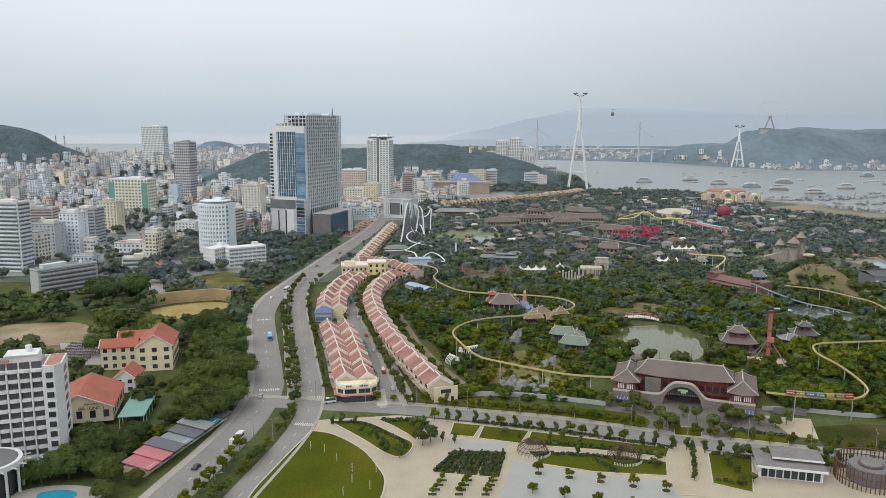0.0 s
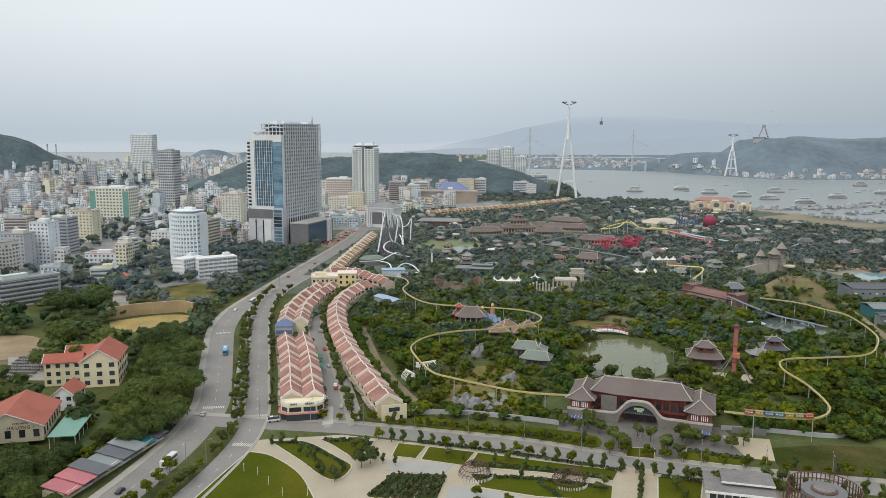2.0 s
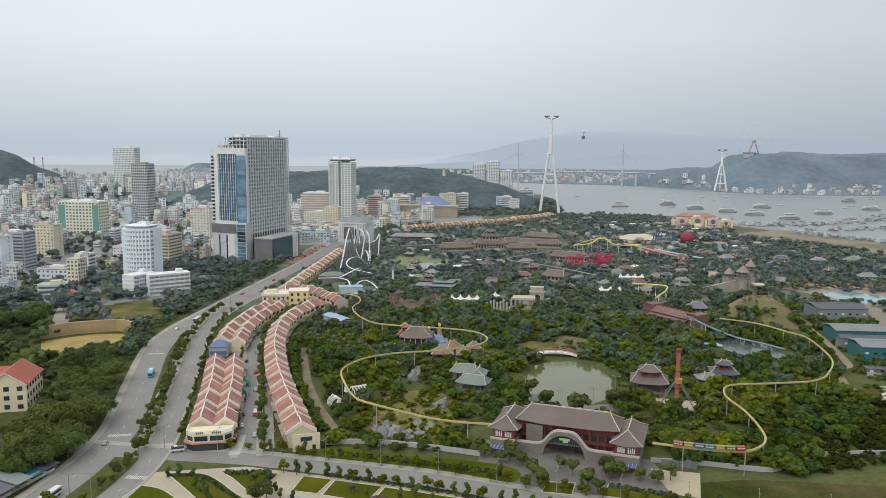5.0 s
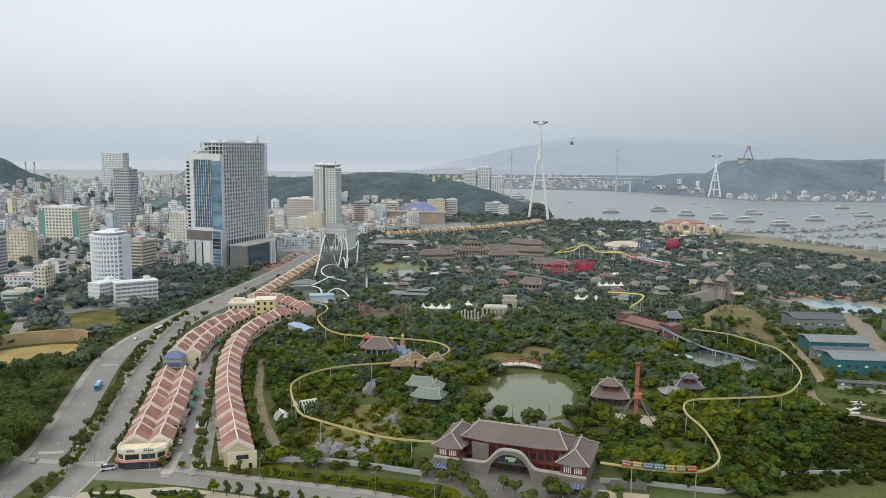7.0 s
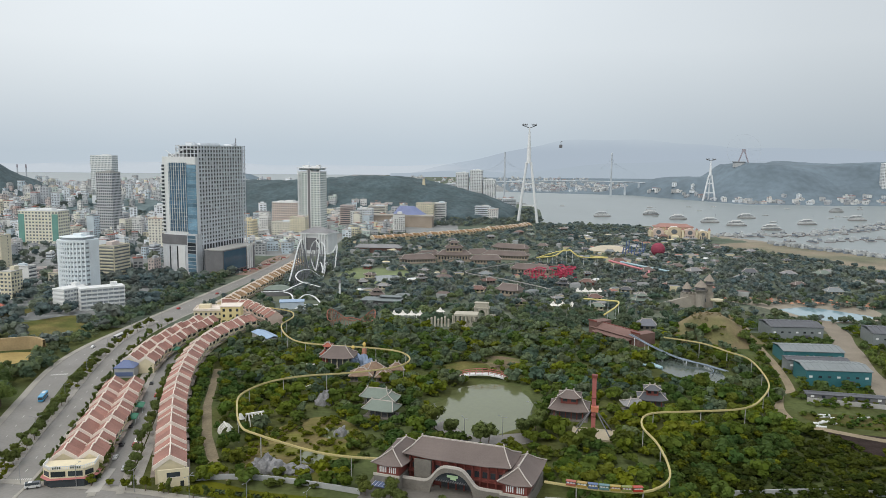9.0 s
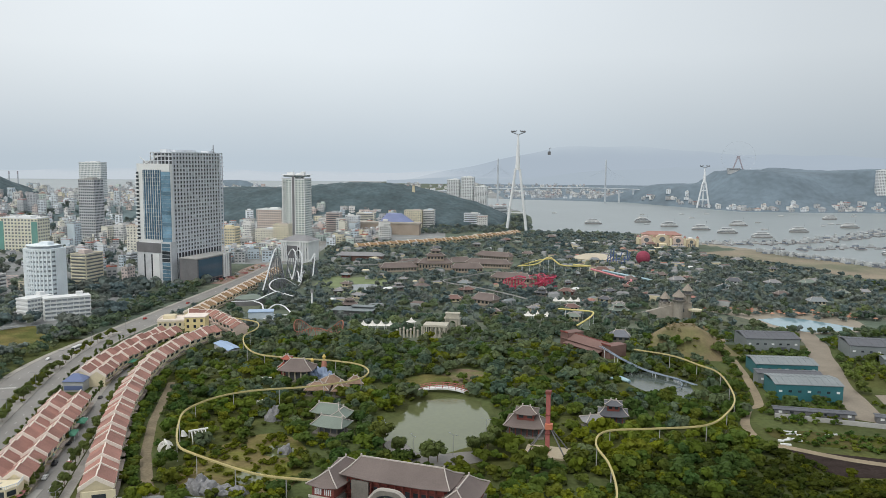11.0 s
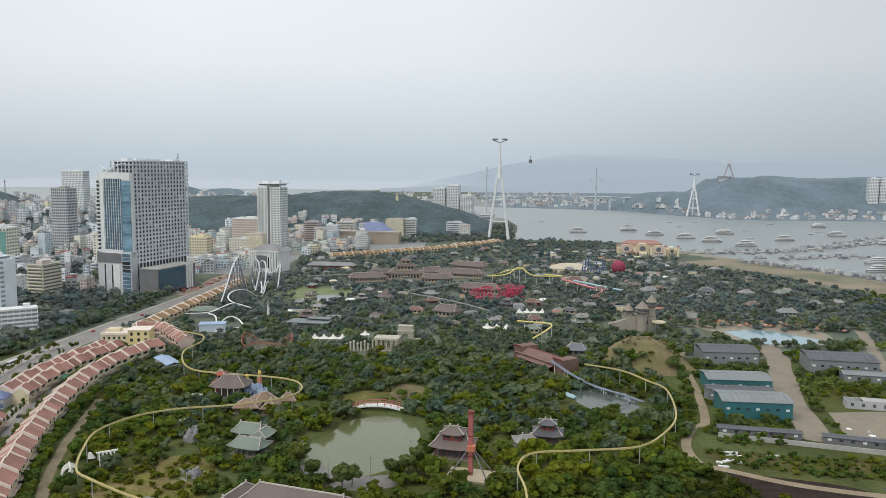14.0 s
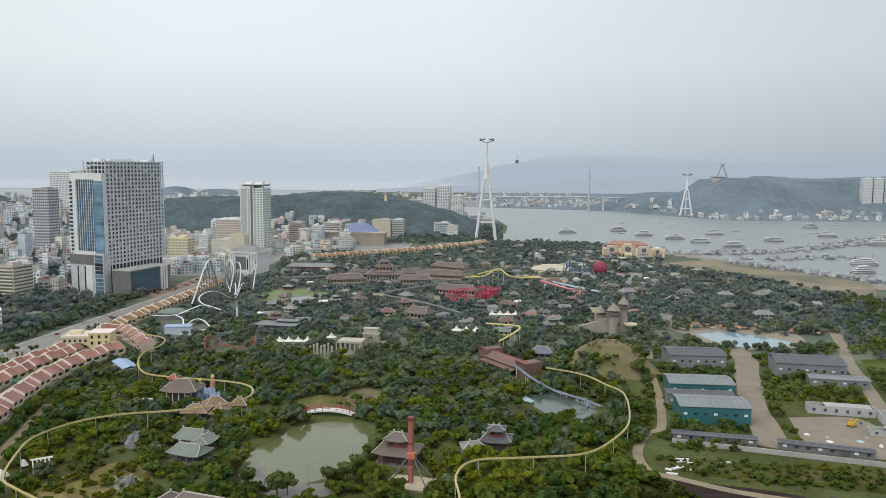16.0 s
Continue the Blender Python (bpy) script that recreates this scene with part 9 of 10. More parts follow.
def tree_kind(name, kind, h, material, seed, label, clumps=8, leaves=60, size=0.12, group=""):
    """A tree of its own: tapered trunk with limbs, and a crown of leaf clumps."""
    t = thing(name, 0, 0, -500, 0, label, "tree", group)
    rng = np.random.default_rng(seed)
    bm = bmesh.new()
    beam(bm, (0, 0, -0.1), (0.02 * h, 0, 0.35 * h), 0.030 * h, 7, 0.02 * h)
    for k in range(5):
        a = 1.26 * k + rng.uniform(0, 0.5)
        beam(bm, (0.02 * h, 0, (0.28 + 0.02 * k) * h), (0.2 * h * math.cos(a), 0.2 * h * math.sin(a), (0.55 + 0.05 * k) * h), 0.013 * h, 5, 0.005 * h)
    part("trunk", bm, BARK, t)
    v = crown(kind, clumps, leaves, size, seed) * h
    part("crown", from_arrays("crown", v, quads_for(len(v) // 4), material), None, t)
    return t


rng = np.random.default_rng(77)
AV = [tree_kind("avenue_tree", "round", 7.5, LEAF_AV, s, "bushy green tree planted along the avenue", 8, 66, 0.095, "avenue trees") for s in (1, 2, 3)]
YT = [tree_kind("small_street_tree", "round", 5.2, LEAF_LIGHT, s, "small yellow-green street tree with a thin trunk", 8, 66, 0.095, "street trees") for s in (4, 5)]
DT = [tree_kind("dark_street_tree", "tall", 6.5, LEAF_DARK, s, "slim dark green street tree", 8, 66, 0.095, "street trees") for s in (6, 7)]
BIG = [tree_kind("large_tree", "wide", 15, LEAF_DARK, s, "large spreading dark green tree beside the avenue", 24, 130, 0.054, "large trees") for s in (8, 9)]
used = set()


def plant(kinds, x, y, s=1.0, z=0.0):
    k = kinds[rng.integers(len(kinds))]
    m = pose(x, y, z, 0, 0, rng.uniform(0, 360)) @ Matrix.Diagonal((s, s, s * rng.uniform(0.85, 1.15), 1))
    if k in used:
        o = copy_thing(k, m)
        o.matrix_basis = m
    else:
        used.add(k)
        k.matrix_basis = m


def along(line, off, step, kinds, lo=0, hi=1e9, s=(0.8, 1.15), jit=0.8, skip=0.0):
    n = sides(line)
    run, last = 0.0, -1e9
    for i in range(1, len(line)):
        run += np.linalg.norm(line[i][:2] - line[i - 1][:2])
        if run - last >= step and lo < line[i][1] < hi:
            last = run
            if rng.uniform() < skip:
                continue
            plant(kinds, line[i][0] + n[i][0] * off + rng.uniform(-jit, jit), line[i][1] + n[i][1] * off + rng.uniform(-jit, jit), rng.uniform(*s))


FINE_L, FINE_R, FINE_C, FINE_N = (spline([tuple(p) for p in L_], 1.5) for L_ in (ROAD_L, ROAD_R, CROSS, LANE))
seg = np.array([p for p in FINE_R if 352 < p[1] < 645])
tagged(place("median", ribbon(bmesh.new(), seg, 5.3, 11.6, 0.21, -0.2), mat("pale_median_paving", (0.36, 0.34, 0.31), 0.85, 0.15, 0.15, 1.2)), "pale paved median between the carriageways", "median", kind="structure")
PAVING = mat("pale_shop_paving", (0.33, 0.31, 0.285), 0.85, 0.18, 0.15, 1.2)
lane_part = np.array([p for p in FINE_N if 345 < p[1] < 560])
for lo, hi in ((7.4, 11.5), (-11.5, -7.4)):
    tagged(place("pavement", ribbon(bmesh.new(), lane_part, lo, hi, 0.17, -0.2), PAVING), "pale worn paving in front of the shop houses", "pavement", kind="structure")
along(FINE_R, 6.8, 5.2, AV + YT[:1], 200, 640, s=(0.6, 0.95), skip=0.1)          # median
along(FINE_R, 10.2, 5.6, AV + YT[:1], 355, 560, s=(0.55, 0.85), skip=0.12)
along(FINE_L, -8.0, 9.0, YT, 220, 300, s=(1.0, 1.4))
along(FINE_R, -7.2, 5.2, DT + AV[:1], 360, 640, s=(0.5, 0.8), skip=0.1)
along(FINE_N, 6.2, 5.6, DT + AV[:1], 352, 640, s=(0.6, 1.0))
along(FINE_N, -6.2, 5.6, AV + DT[:1], 352, 640, s=(0.6, 1.0))
along(FINE_C, 8.0, 7.5, YT, 262, 338, s=(0.8, 1.2))
along(FINE_C, -8.5, 6.0, DT + YT, 262, 332, s=(0.8, 1.15))
along(FINE_C, 9.5, 16.0, DT, 262, 338, s=(0.8, 1.0))
for x, y in ((-48, 318), (-44, 320), (-38, 318), (-34, 308), (-30, 304), (-27, 299), (-24, 293), (-22, 288), (-12, 312), (-8, 316), (-6, 308), (-5, 300), (-8, 296), (-10, 303), (-3, 305), (0, 300), (5, 298), (-17, 284)):
    plant(DT + AV[:1], x, y, rng.uniform(0.7, 1.05))
for i in range(5):
    plant(YT, 36 + 11 * i, 270 - 3.4 * i, rng.uniform(0.7, 0.95), 0.6)
    plant(YT, 32 + 11 * i, 255 - 3.4 * i, rng.uniform(0.7, 0.95), 0.14)
for i in range(10):
    plant(DT, 101 - 0.9 * i, 293 - 3.1 * i, rng.uniform(0.6, 0.8))
for i in range(3):
    for j in range(4):
        plant(YT, -3.5 + 9.4 * i + 1.2 * j, 254 + 3.6 * j, rng.uniform(0.5, 0.7), 0.3)
        plant(DT, 2 + 8.4 * i + 1.7 * j, 275 + 4.4 * j - i, rng.uniform(0.35, 0.5), 0.26)
for x, y in ((44, 300), (50, 302), (58, 296), (64, 292), (70, 290), (78, 286), (84, 282), (40, 292), (54, 288), (68, 282), (82, 276), (34, 303), (26, 306), (112, 284), (118, 282), (124, 281), (130, 280), (110, 276), (112, 270), (140, 280), (146, 278), (148, 272), (152, 280), (116, 262), (108, 262), (146, 284), (166, 276), (172, 270), (176, 262), (182, 268), (190, 258)):
    plant(AV + DT, x + rng.uniform(-2, 2), y + rng.uniform(-2, 2), rng.uniform(0.55, 0.9))
for x, y in ((112, 322), (96, 322), (108, 328), (118, 318), (126, 318), (97, 316), (98, 310), (116, 311), (119, 306), (84, 334), (92, 331), (130, 321), (138, 318), (144, 315), (78, 340), (88, 336), (126, 324), (150, 318), (76, 346)):
    plant(AV, x, y, rng.uniform(0.85, 1.15))
for x, y, s in ((-103, 336, 1.0), (-106, 348, 1.1), (-107, 360, 1.15), (-112, 372, 1.0), (-117, 340, 1.0), (-122, 352, 1.1), (-120, 366, 1.15), (-126, 378, 1.0), (-112, 388, 1.0), (-120, 398, 1.05), (-128, 410, 1.1), (-124, 430, 1.0), (-110, 326, 0.8), (-136, 424, 1.0), (-146, 446, 1.1), (-132, 446, 1.0), (-160, 300, 0.9), (-170, 310, 0.9), (-100, 322, 0.85), (-106, 314, 0.75), (-96, 336, 0.9), (-134, 280, 0.95), (-141, 290, 0.95), (-143, 272, 0.85), (-127, 288, 0.75), (-128, 268, 0.8), (-138, 266, 0.8), (-122, 262, 0.7), (-146, 262, 0.7), (-125, 285, 0.6), (-176, 455, 0.8), (-205, 460, 1.3), (-240, 540, 1.5), (-225, 550, 1.4), (-255, 560, 1.4), (-235, 575, 1.4), (-126, 300, 0.7), (-131, 293, 0.6), (-133, 277, 0.8), (-124, 274, 0.6), (-142, 271, 0.7), (-150, 262, 0.6), (-119, 318, 0.6), (-100, 330, 0.8), (-98, 345, 0.9), (-101, 372, 0.95), (-104, 384, 1.0), (-116, 415, 1.0), (-121, 440, 1.0), (-118, 250, 0.6), (-112, 262, 0.5), (-180, 430, 1.2), (-195, 420, 1.1), (-140, 470, 1.0), (-150, 480, 1.1)):
    plant(BIG, x, y, s)
for x, y, s in ((112, 400, 1.0), (125, 394, 1.15), (129, 395, 1.0), (146, 402, 1.1), (152, 408, 1.1), (156, 416, 1.0), (104, 412, 1.1), (100, 424, 1.0)):
    plant(AV, x, y, s * 1.3)

LAMPM = mat("grey_lamp_steel", (0.25, 0.26, 0.27), 0.5, 0.1)
lamp = thing("street_lamp", -78, 300, 0, 0, "tall grey street lamp with two arms", "street lamp", "street lamps")
part("pole", prism(bmesh.new(), disc(0.16, 8), 0, 9.5, disc(0.09, 8)), LAMPM, lamp)
for s in (-1, 1):
    bm = bmesh.new()
    beam(bm, (0, 0, 9.3), (s * 2.0, 0, 9.8), 0.07)
    arm = part("arm", bm, LAMPM, lamp)
    part("lamp_head", boxes((s * 2.2, 0, 9.7, 0.9, 0.35, 0.18)), LAMPM, arm)
n_ = sides(FINE_R)
for i in range(20, len(FINE_R) - 8, 34):
    p = FINE_R[i]
    copy_thing(lamp, pose(p[0] + n_[i][0] * 7, p[1] + n_[i][1] * 7, 0, 0, 0, 10))
n_ = sides(FINE_C)
for i in range(40, len(FINE_C) - 60, 16):
    p = FINE_C[i]
    copy_thing(lamp, pose(p[0] + n_[i][0] * 6.6, p[1] + n_[i][1] * 6.6, 0, 0, 0, 70))
for x, y in ((118, 402), (136, 404), (104, 420), (152, 425)):
    copy_thing(lamp, pose(x, y, 0, 0, 0, x))

TYRE = mat("black_rubber", (0.03, 0.03, 0.03), 0.9)


def vehicle(name, length, width, height, paint, label, bus=False):
    t = thing(name, 0, 0, 0, 0, label, "bus" if bus else "car", "vehicles")
    if bus:
        body = boxes((0, 0, 0.45, length, width, height - 0.45))
    else:
        body = boxes((0, 0, 0.3, length, width, 0.6))
        prism(body, [(-length * .36, -width * .47), (length * .26, -width * .47), (length * .26, width * .47), (-length * .36, width * .47)], 0.9, height, [(-length * .28, -width * .4), (length * .1, -width * .4), (length * .1, width * .4), (-length * .28, width * .4)])
    bmesh.ops.bevel(body, geom=body.edges[:], offset=0.06, segments=1, affect="EDGES")
    part("body", body, paint, t)
    if bus:
        part("window_band", boxes((0, 0, 1.5, length * .94, width + 0.03, 1.0)), GLASS, t)
        part("windscreen", boxes((length / 2, 0, 1.3, 0.06, width * .9, 1.4)), GLASS, t)
        part("roof_unit", boxes((-length * .15, 0, height, length * .25, width * .6, 0.25)), WHITE, t)
    else:
        part("glass", boxes((-length * .09, 0, 0.95, length * .46, width * .93, 0.36)), GLASS, t)
    for sx in (-1, 1):
        for sy in (-1, 1):
            r = 0.48 if bus else 0.32
            bm = prism(bmesh.new(), disc(r, 12), 0, 0.25)
            part("wheel", bm, TYRE, t, m=pose(sx * length * .31, sy * width / 2 - (0.25 if sy < 0 else 0), r, -90, 0, 0) if sy > 0 else pose(sx * length * .31, -width / 2, r, -90, 0, 0))
    return t


PAINTS = [mat("paint_" + n, c, 0.3, 0.04) for n, c in (("white", (0.7, 0.7, 0.7)), ("silver", (0.42, 0.43, 0.45)), ("black", (0.03, 0.03, 0.035)), ("red", (0.4, 0.04, 0.03)), ("sky_blue", (0.08, 0.36, 0.62)))]


def drive(ob, line, i, off, back=False):
    n = sides(line)
    d = line[i + 1] - line[i]
    ob.matrix_basis = pose(line[i][0] + n[i][0] * off, line[i][1] + n[i][1] * off, 0.08, 0, 0, math.degrees(math.atan2(d[1], d[0])) + (180 if back else 0))


def at_y(line, y):
    return int(np.argmin(np.abs(line[:-1, 1] - y)))


BUS = vehicle("bus", 11, 2.5, 3.2, PAINTS[4], "sky-blue city bus driving along the avenue", True)
drive(BUS, FINE_L, at_y(FINE_L, 452), -2.8, True)
WBUS = vehicle("coach", 10, 2.5, 3.1, PAINTS[0], "white coach on the avenue", True)
drive(WBUS, FINE_L, at_y(FINE_L, 300), -3.0)
CARS = [vehicle("car", 4.4, 1.8, 1.5, p, "%s car on the street" % w) for p, w in zip(PAINTS[:4], ("white", "silver", "black", "red"))]
for k, (line, y, off) in enumerate(((FINE_N, 392, -3.0), (FINE_L, 352, 2.2), (FINE_N, 389, 3.0), (FINE_L, 760, -2.0))):
    drive(CARS[k], line, at_y(line, y), off, k % 2 == 0)
for k, (line, y, off) in enumerate(((FINE_L, 560, 2.2), (FINE_L, 620, -2.2), (FINE_L, 275, 2.2), (FINE_L, 690, 2.2))):
    o = copy_thing(CARS[k % 4], Matrix())
    drive(o, line, at_y(line, y), off, k % 2 == 0)
o = copy_thing(WBUS, Matrix())
drive(o, FINE_L, at_y(FINE_L, 588), -2.5, True)
VAN = vehicle("minibus", 5.6, 2.0, 2.4, PAINTS[0], "white minibus parked at the corner shop", True)
VAN.matrix_basis = pose(-53, 344, 0.08, 0, 0, 20)

# green canopies in front of the shops
CANVAS = mat("green_canvas", (0.06, 0.22, 0.14), 0.8, 0.15, 0.3, 0.8)
for x, y in ((-44.1, 419), (-47.5, 436), (-68, 549)):
    t = thing("shop_canopy", x, y, 0, 102, "green canvas canopy on thin posts before a shop", "canopy", "shop canopies")
    part("cover", hip(bmesh.new(), 8.0, 4.6, 3.0, 4.0, 0.6, 0.1), CANVAS, t)
    for px in (-3.8, 3.8):
        for py in (-2.1, 2.1):
            part("post", boxes((px, py, 0, 0.12, 0.12, 3.05)), STEELWHITE, t)

# zebra crossings and lane marks
def stripes(cx, cy, yaw, n, gap, w, l, label):
    t = thing("zebra_crossing", cx, cy, 0.1, yaw, label, "crossing", kind="structure")
    for i in range(n):
        part("stripe", boxes(((i - n / 2) * gap, 0, 0, w, l, 0.015)), MARK, t)


stripes(-62, 351, 8, 11, 0.85, 0.45, 3.0, "white zebra stripes across the carriageway")
stripes(-60, 318, -8, 10, 0.85, 0.45, 3.0, "white zebra stripes across the carriageway")
stripes(-85, 362, 8, 12, 0.85, 0.45, 3.0, "white zebra stripes across the avenue")
stripes(-119, 498, 16, 11, 0.85, 0.45, 2.6, "white zebra stripes across the avenue")
for line, offs in ((FINE_L, (0.0,)), (FINE_R, (0.0,))):
    bm = bmesh.new()
    n_ = sides(line)
    for off in offs:
        for i in range(2, len(line) - 3, 9):
            seg = line[i:i + 3]
            nn = n_[i:i + 3]
            va = [bm.verts.new((p[0] + q[0] * (off - 0.09), p[1] + q[1] * (off - 0.09), 0.085)) for p, q in zip(seg, nn)]
            vb = [bm.verts.new((p[0] + q[0] * (off + 0.09), p[1] + q[1] * (off + 0.09), 0.085)) for p, q in zip(seg, nn)]
            for k in range(2):
                bm.faces.new((va[k], va[k + 1], vb[k + 1], vb[k]))
    tagged(place("lane_marks", bm, MARK), "dashed white lane marks", "road marking", kind="stuff")

# parked cars and market canopies beside the lane
for k, yy in enumerate((362, 374, 388, 412, 426, 446, 458, 482, 500, 534, 556, 580)):
    o = copy_thing(CARS[(k * 3 + 1) % 4], Matrix())
    drive(o, FINE_N, at_y(FINE_N, yy), (-2.9, 2.9)[k % 2], k % 3 == 0)
CANVAS = mat("green_market_canvas", (0.10, 0.34, 0.27), 0.8, 0.15, 0.3, 1.5)
n_ = sides(FINE_N)
for k, yy in enumerate((392, 402, 424, 440, 512, 524)):
    i = at_y(FINE_N, yy)
    p, q = FINE_N[i], n_[i]
    d = FINE_N[i + 1] - p
    t = thing("market_canopy", p[0] + q[0] * 5.6, p[1] + q[1] * 5.6, 0.2, math.degrees(math.atan2(d[1], d[0])), "small green canvas market canopy on thin posts", "canopy", "market canopies")
    bm = bmesh.new()
    prism(bm, [(-2.6, -1.6), (2.6, -1.6), (2.6, 1.6), (-2.6, 1.6)], 2.6, 3.4, [(-2.2, -0.1), (2.2, -0.1), (2.2, 0.1), (-2.2, 0.1)])
    part("canvas", bm, CANVAS, t)
    for sx in (-1, 1):
        for sy in (-1, 1):
            part("post", boxes((sx * 2.4, sy * 1.4, 0, 0.1, 0.1, 2.6)), STEELWHITE, t)


# ---- trees ----
rng_ = np.random.default_rng(7)


NEAR = [crown("round", 6, 19, 0.19, s) for s in range(4)] + [crown("wide", 7, 18, 0.19, s + 10) for s in range(3)]
MID = [crown("round", 4, 11, 0.26, s + 20) for s in range(4)] + [crown("wide", 5, 10, 0.26, s + 30) for s in range(3)]
MIDFINE = [crown("round", 5, 15, 0.21, s + 70) for s in range(4)] + [crown("wide", 6, 14, 0.21, s + 80) for s in range(3)]
MIDLOW = [crown("round", 4, 9, 0.30, s + 60) for s in range(4)]
LOW = [crown("round", 3, 9, 0.36, s + 40) for s in range(4)]


def wood(name, spots, sets, material, label, heights=(5, 9), squat=1.0):
    """Many trees as one sheet of leaves: spots are x, y; a list of materials stands for tree kinds."""
    rng = np.random.default_rng(len(spots))
    kinds = material if isinstance(material, list) else [material]
    out, which = [], []
    for x, y in spots:
        v = sets[rng.integers(len(sets))]
        h = rng.uniform(*heights) * rng.choice((0.8, 1.0, 1.0, 1.25))
        a = rng.uniform(0, 6.28)
        c, s = math.cos(a) * h * squat, math.sin(a) * h * squat
        z = float(hills(np.array([x]), np.array([y]))[0])
        out.append(np.stack([v[:, 0] * c - v[:, 1] * s + x, v[:, 0] * s + v[:, 1] * c + y, (v[:, 2] - 0.15) * h + z], 1))
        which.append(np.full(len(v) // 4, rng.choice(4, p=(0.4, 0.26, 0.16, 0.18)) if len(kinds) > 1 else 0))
    v = np.concatenate(out)
    me = from_arrays(name, v, quads_for(len(v) // 4), kinds[0])
    for m_ in kinds[1:]:
        me.materials.append(m_)
    me.polygons.foreach_set("material_index", np.concatenate(which).astype(np.int32))
    return tagged(new(name, me), label, "trees", kind="stuff")


KEEPA = np.array(KEEP)


def free(x, y):
    return not np.any((KEEPA[:, 0] - x) ** 2 + (KEEPA[:, 1] - y) ** 2 < KEEPA[:, 2] ** 2)


def inside(poly, x, y):
    return signed(poly, np.array([x]), np.array([y]))[0] > 0


def scatter(poly, step, jitter=0.45, density=1.0, seed=1):
    rng = np.random.default_rng(seed)
    P = np.array(poly)
    gx, gy = np.meshgrid(np.arange(P[:, 0].min(), P[:, 0].max(), step), np.arange(P[:, 1].min(), P[:, 1].max(), step))
    gx, gy = gx.ravel() + rng.uniform(-1, 1, gx.size) * step * jitter, gy.ravel() + rng.uniform(-1, 1, gx.size) * step * jitter
    ok = (signed(list(poly), gx, gy) > 0) & (rng.uniform(size=gx.size) < density)
    gx, gy = gx[ok], gy[ok]
    ok = np.ones(len(gx), bool)
    for kx, ky, r in KEEPA:
        ok &= (gx - kx) ** 2 + (gy - ky) ** 2 > r * r
    return list(zip(gx[ok], gy[ok]))


def canopy(name, poly, step, cell, rise, label):
    """A closed wood far off: one sheet of domed crowns over the hill."""
    P = np.array(poly)
    gx, gy = np.meshgrid(np.arange(P[:, 0].min(), P[:, 0].max(), step), np.arange(P[:, 1].min(), P[:, 1].max(), step))
    rng = np.random.default_rng(17)
    gx, gy = gx + rng.uniform(-.3, .3, gx.shape) * step, gy + rng.uniform(-.3, .3, gx.shape) * step
    ox, oy = rng.uniform(0, 1, (64, 64)), rng.uniform(0, 1, (64, 64))
    tall = rng.uniform(0.55, 1.0, (64, 64))
    top = np.zeros(gx.shape)
    ci, cj = np.floor(gx / cell).astype(int), np.floor(gy / cell).astype(int)
    for di in (-1, 0, 1):
        for dj in (-1, 0, 1):
            i, j = (ci + di) % 64, (cj + dj) % 64
            r = np.hypot(gx - (ci + di + ox[i, j]) * cell, gy - (cj + dj + oy[i, j]) * cell) / cell
            top = np.maximum(top, rise * tall[i, j] * np.sqrt(np.clip(1 - (r / 1.15) ** 2, 0, 1)))
    edge = np.clip(signed(list(poly), gx, gy) / 12, -1, 1)
    z = hills(gx, gy) + (top + 1) * edge - np.where(edge < 0, 3, 0) - 0.5
    n, m = gx.shape[1], gx.shape[0]
    idx = np.arange(n * m).reshape(m, n)
    q = np.stack([idx[:-1, :-1], idx[:-1, 1:], idx[1:, 1:], idx[1:, :-1]], -1).reshape(-1, 4)
    q = q[(edge.ravel()[q] > -0.5).all(1)].astype(np.int32)
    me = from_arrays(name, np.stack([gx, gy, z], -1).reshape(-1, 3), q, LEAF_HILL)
    me.polygons.foreach_set("use_smooth", np.ones(len(q), bool))
    return tagged(new(name, me), label, "trees", kind="stuff")


PARK = [(4, 348), (70, 344), (150, 335), (205, 322), (275, 395), (300, 480), (310, 640), (250, 650), (-40, 650), (-36, 600), (-40, 540), (-30, 480), (-15, 420), (-2, 380)]
PARK2 = [(-40, 650), (310, 640), (470, 640), (560, 700), (620, 900), (480, 950), (-55, 950), (-60, 720)]
PARK3 = [(-55, 950), (600, 900), (560, 1100), (480, 1300), (450, 1480), (290, 1500), (200, 1330), (100, 1240), (0, 1160)]
rp = np.random.default_rng(71)
near_spots, mid_spots, far_spots = [], [], []
OPEN = [(6, 376), (20, 354), (76, 348), (82, 396), (70, 436), (36, 452), (10, 432)]
# trees pass over to the haze-coloured sets with distance
for x, y in scatter(PARK, 6.8, density=0.82, seed=1):
    if inside(OPEN, x, y) and rp.uniform() < 0.55:
        continue
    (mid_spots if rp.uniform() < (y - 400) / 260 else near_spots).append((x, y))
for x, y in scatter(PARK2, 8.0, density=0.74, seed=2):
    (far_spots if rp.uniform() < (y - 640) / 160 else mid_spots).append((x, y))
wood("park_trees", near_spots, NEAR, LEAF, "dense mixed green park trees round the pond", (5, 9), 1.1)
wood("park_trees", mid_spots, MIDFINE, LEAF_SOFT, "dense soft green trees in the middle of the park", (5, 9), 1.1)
wood("park_trees", far_spots, MID, LEAF_FAR, "dense park trees in haze-paled green", (5, 9), 1.15)
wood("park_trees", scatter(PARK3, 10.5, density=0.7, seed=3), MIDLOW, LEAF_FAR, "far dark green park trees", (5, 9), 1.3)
TOWNTREES = [(-640, 620), (-160, 640), (-140, 900), (-240, 1100), (-400, 1500), (-900, 2100), (-970, 2500), (-970, 1900), (-900, 1450), (-560, 900)]
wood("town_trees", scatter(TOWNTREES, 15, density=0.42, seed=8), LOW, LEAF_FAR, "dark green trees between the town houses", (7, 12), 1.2)
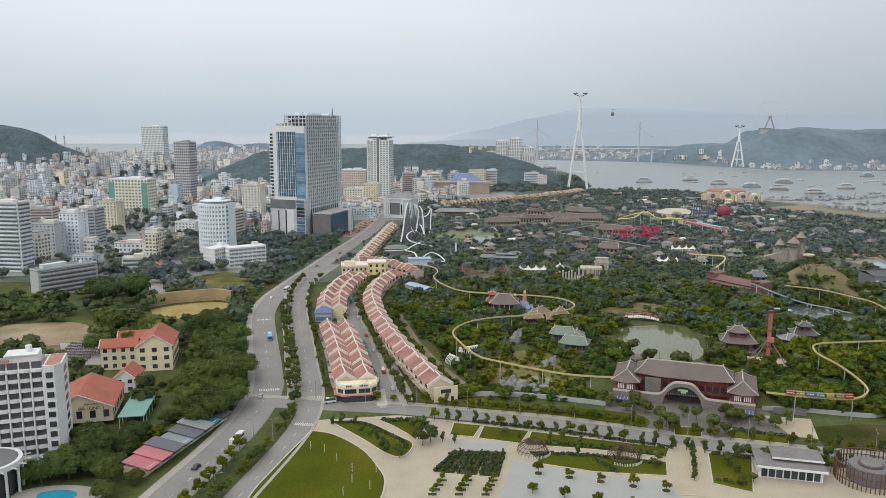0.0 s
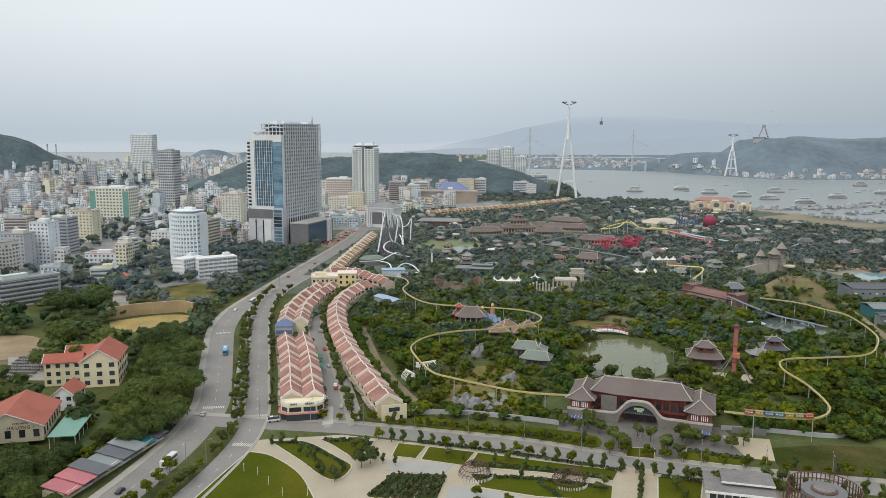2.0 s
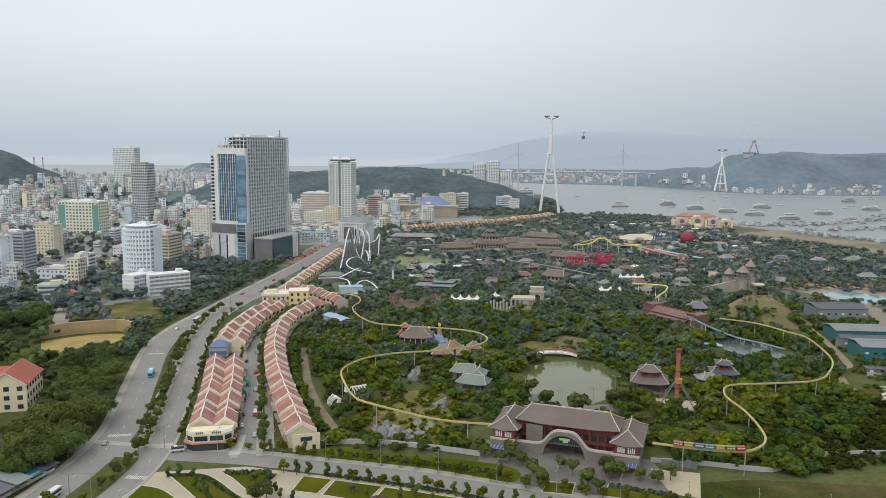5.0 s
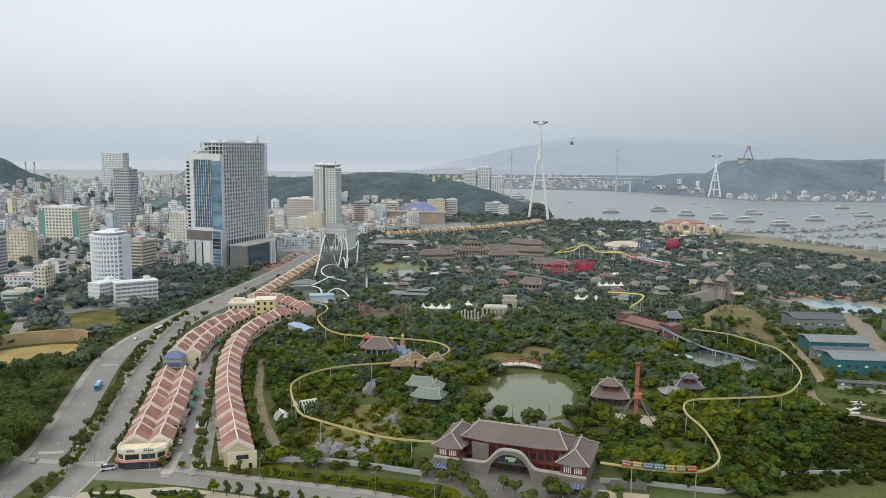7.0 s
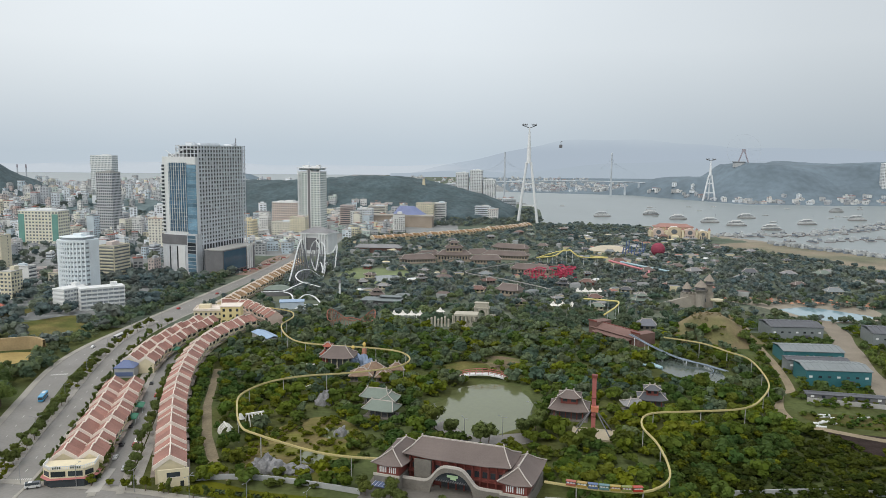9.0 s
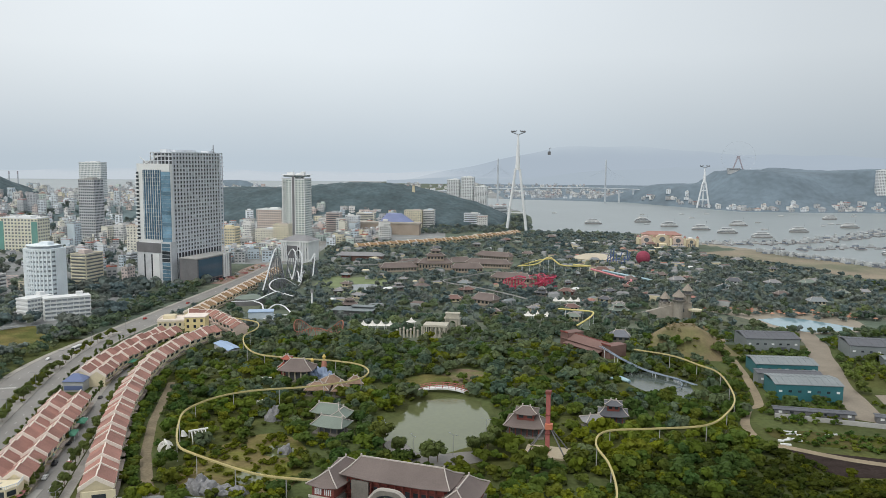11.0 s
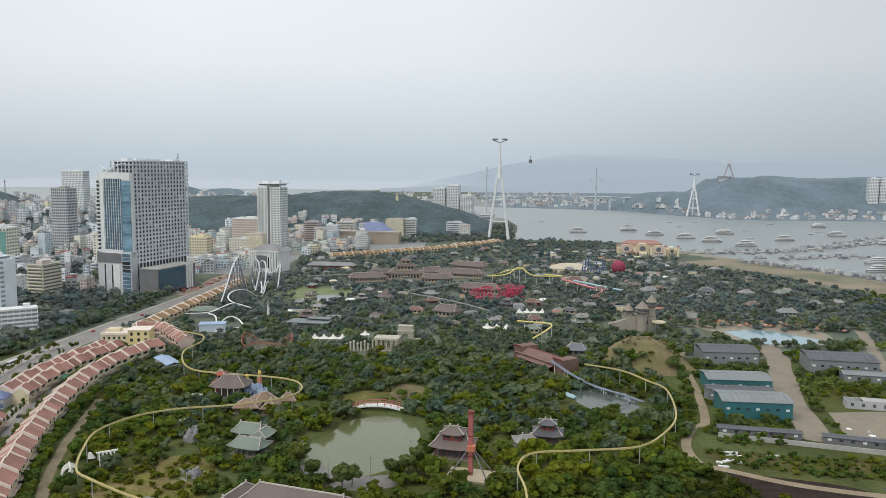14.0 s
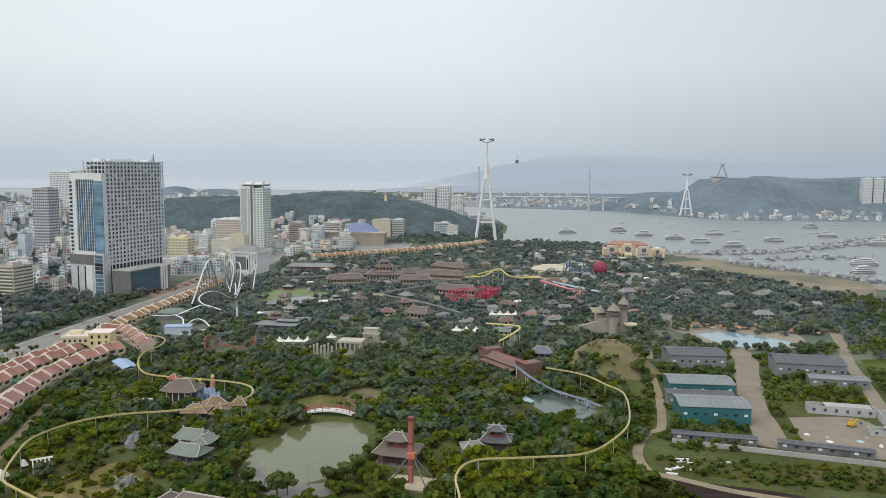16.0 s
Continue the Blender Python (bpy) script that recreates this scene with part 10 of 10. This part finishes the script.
THICKET = [(205, 322), (275, 342), (345, 330), (345, 380), (300, 384), (288, 410), (276, 436), (262, 420), (230, 405), (206, 400), (200, 340)]
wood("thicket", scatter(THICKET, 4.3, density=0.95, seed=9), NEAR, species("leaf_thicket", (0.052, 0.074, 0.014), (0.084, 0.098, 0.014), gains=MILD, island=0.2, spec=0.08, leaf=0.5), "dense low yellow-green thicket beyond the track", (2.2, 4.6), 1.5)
YARDT = [(300, 640), (560, 640), (640, 720), (640, 900), (600, 920), (560, 700), (470, 655), (410, 640), (410, 600), (480, 600), (520, 520), (460, 520), (405, 545), (375, 520), (378, 500), (315, 470), (305, 500), (320, 560)]
wood("yard_trees", scatter(YARDT, 7.5, density=0.78, seed=10), NEAR, LEAF_DARK, "dark green trees round the sheds", (4, 8), 1.1)
RIGHT = [(470, 400), (700, 300), (820, 500), (700, 900), (640, 880), (560, 690), (500, 640), (480, 520)]
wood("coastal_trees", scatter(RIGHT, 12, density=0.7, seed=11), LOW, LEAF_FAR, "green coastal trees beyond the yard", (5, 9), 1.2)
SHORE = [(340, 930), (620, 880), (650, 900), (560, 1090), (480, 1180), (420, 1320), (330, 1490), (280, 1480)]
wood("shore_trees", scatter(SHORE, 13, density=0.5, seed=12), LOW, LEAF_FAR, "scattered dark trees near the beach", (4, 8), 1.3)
LEFTHILL = [(-2200, 2010), (-1500, 2010), (-1010, 2060), (-990, 2250), (-1030, 2480), (-1500, 2520), (-2200, 2500)]
canopy("hill_trees", LEFTHILL, 10, 26, 8, "wooded hill beside the bay")
WOODS = [(-250, 340), (-136, 340), (-136, 390), (-125, 440), (-148, 520), (-148, 600), (-138, 680), (-128, 760), (-118, 880), (-200, 900), (-320, 820), (-330, 560)]
roadside = scatter(WOODS, 11, density=0.62, seed=4)
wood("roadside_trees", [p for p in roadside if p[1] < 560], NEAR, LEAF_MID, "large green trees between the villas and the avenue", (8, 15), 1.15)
wood("roadside_trees", [p for p in roadside if p[1] >= 560], NEAR, LEAF_FAR, "haze-paled green trees below the high-rise", (8, 14), 1.15)
HILLPOLY = [(-520, 1640), (-300, 1580), (-100, 1560), (120, 1560), (240, 1600), (272, 1700), (285, 1800), (270, 2080), (-520, 2110)]
canopy("hill_trees", HILLPOLY, 4.5, 14, 9, "wooded hill behind the town")

UNDER = mat("leaf_undergrowth", (0.085, 0.112, 0.032), 0.7, 0.3, 0.03, 0.3, tint=(0.100, 0.118, 0.016), island=0.25, spec=0.08, leaf=0.35)
wood("undergrowth", scatter(PARK, 6.2, density=0.5, seed=41), MIDLOW, UNDER, "low green undergrowth between the park trees", (2.2, 3.8), 1.6)
wood("yellow_bushes", [p for p in scatter(PARK, 11, density=0.5, seed=21) if p[1] < 500], NEAR, LEAF_LIGHT, "bright yellow-green bushes between the park trees", (3, 5.5), 1.2)
wood("yellow_bushes", scatter(THICKET, 13, density=0.6, seed=22), NEAR, LEAF_LIGHT, "bright yellow-green bushes in the thicket", (3, 5.5), 1.2)
GARDEN = [(18, 372), (34, 358), (66, 353), (72, 380), (68, 410), (52, 428), (34, 418), (18, 398)]
rg = np.random.default_rng(23)
wood("garden_shrubs", [p for p in ((rg.uniform(18, 76), rg.uniform(352, 430)) for k in range(190)) if inside(GARDEN, *p)], NEAR, LEAF_LIGHT, "yellow-green shrubs in the rock garden", (1.5, 3.6), 1.3)
WEST = [(-150, 440), (-126, 452), (-134, 512), (-137, 600), (-130, 660), (-120, 740), (-112, 800), (-124, 880), (-146, 880), (-152, 700), (-154, 560), (-158, 480)]
wood("roadside_trees", scatter(WEST, 8, density=0.85, seed=24), MIDFINE, LEAF_SOFT, "dark trees along the avenue's edge", (6, 10), 1.1)

wood("roadside_trees", scatter([(-118, 700), (-84, 700), (-78, 900), (-74, 985), (-92, 985), (-100, 860)], 8, density=0.5, seed=32), MID, LEAF_FAR, "green shrubs beside the long terrace", (4, 7), 1.2)

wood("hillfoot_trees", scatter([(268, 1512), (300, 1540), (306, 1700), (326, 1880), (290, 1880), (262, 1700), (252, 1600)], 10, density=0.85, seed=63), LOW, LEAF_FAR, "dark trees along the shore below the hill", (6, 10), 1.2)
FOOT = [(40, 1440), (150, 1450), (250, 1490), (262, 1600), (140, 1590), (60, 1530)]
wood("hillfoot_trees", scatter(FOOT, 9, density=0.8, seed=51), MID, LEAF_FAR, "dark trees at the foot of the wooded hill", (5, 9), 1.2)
BANK = [(-136, 342), (-126, 332), (-112, 318), (-104, 296), (-118, 282), (-128, 300)]
wood("villa_shrubs", scatter([(-225, 330), (-205, 352), (-140, 392), (-128, 350), (-112, 318), (-104, 294), (-120, 272), (-142, 300), (-185, 312)], 5.6, density=0.7, seed=64), NEAR, LEAF, "green garden shrubs round the villas", (1.6, 3.6), 1.3)
wood("bank_bushes", scatter(BANK, 4.2, density=0.9, seed=52), NEAR, LEAF_LIGHT, "bright green bushes on the bank behind the roadside shops", (2.0, 4.0), 1.4)

wood("meadow_bushes", scatter([(290, 440), (388, 428), (430, 412), (430, 396), (330, 408), (300, 422)], 3.6, density=0.9, seed=57), LOW, LEAF, "low dark scrub on the meadow below the wall", (1.3, 2.8), 1.6)
YARDB = [(296, 446), (300, 520), (316, 560), (330, 640), (395, 660), (470, 620), (470, 540), (420, 520), (372, 530), (372, 450)]
wood("yard_bushes", scatter(YARDB, 5.0, density=0.75, seed=53), MID, LEAF, "scrubby green bushes round the sheds", (2.2, 5.0), 1.2)

strip = spline([(-36, 512), (-28, 475), (-20, 440), (-8, 400), (5, 366)], 3.0)
rs = np.random.default_rng(54)
wood("row_bushes", [(p[0] + rs.uniform(-2, 2), p[1] + rs.uniform(-2, 2)) for p in strip for k in range(2)], NEAR, LEAF, "dense green bushes behind the curved shop row", (3.5, 6.0), 1.0)

SLOPE = [(-34, 1095), (20, 1100), (50, 1180), (40, 1320), (-30, 1300), (-44, 1180)]
wood("park_edge_trees", scatter(SLOPE, 9, density=0.8, seed=56), MID, LEAF_FAR, "haze-paled green trees at the park's far edge", (5, 9), 1.2)
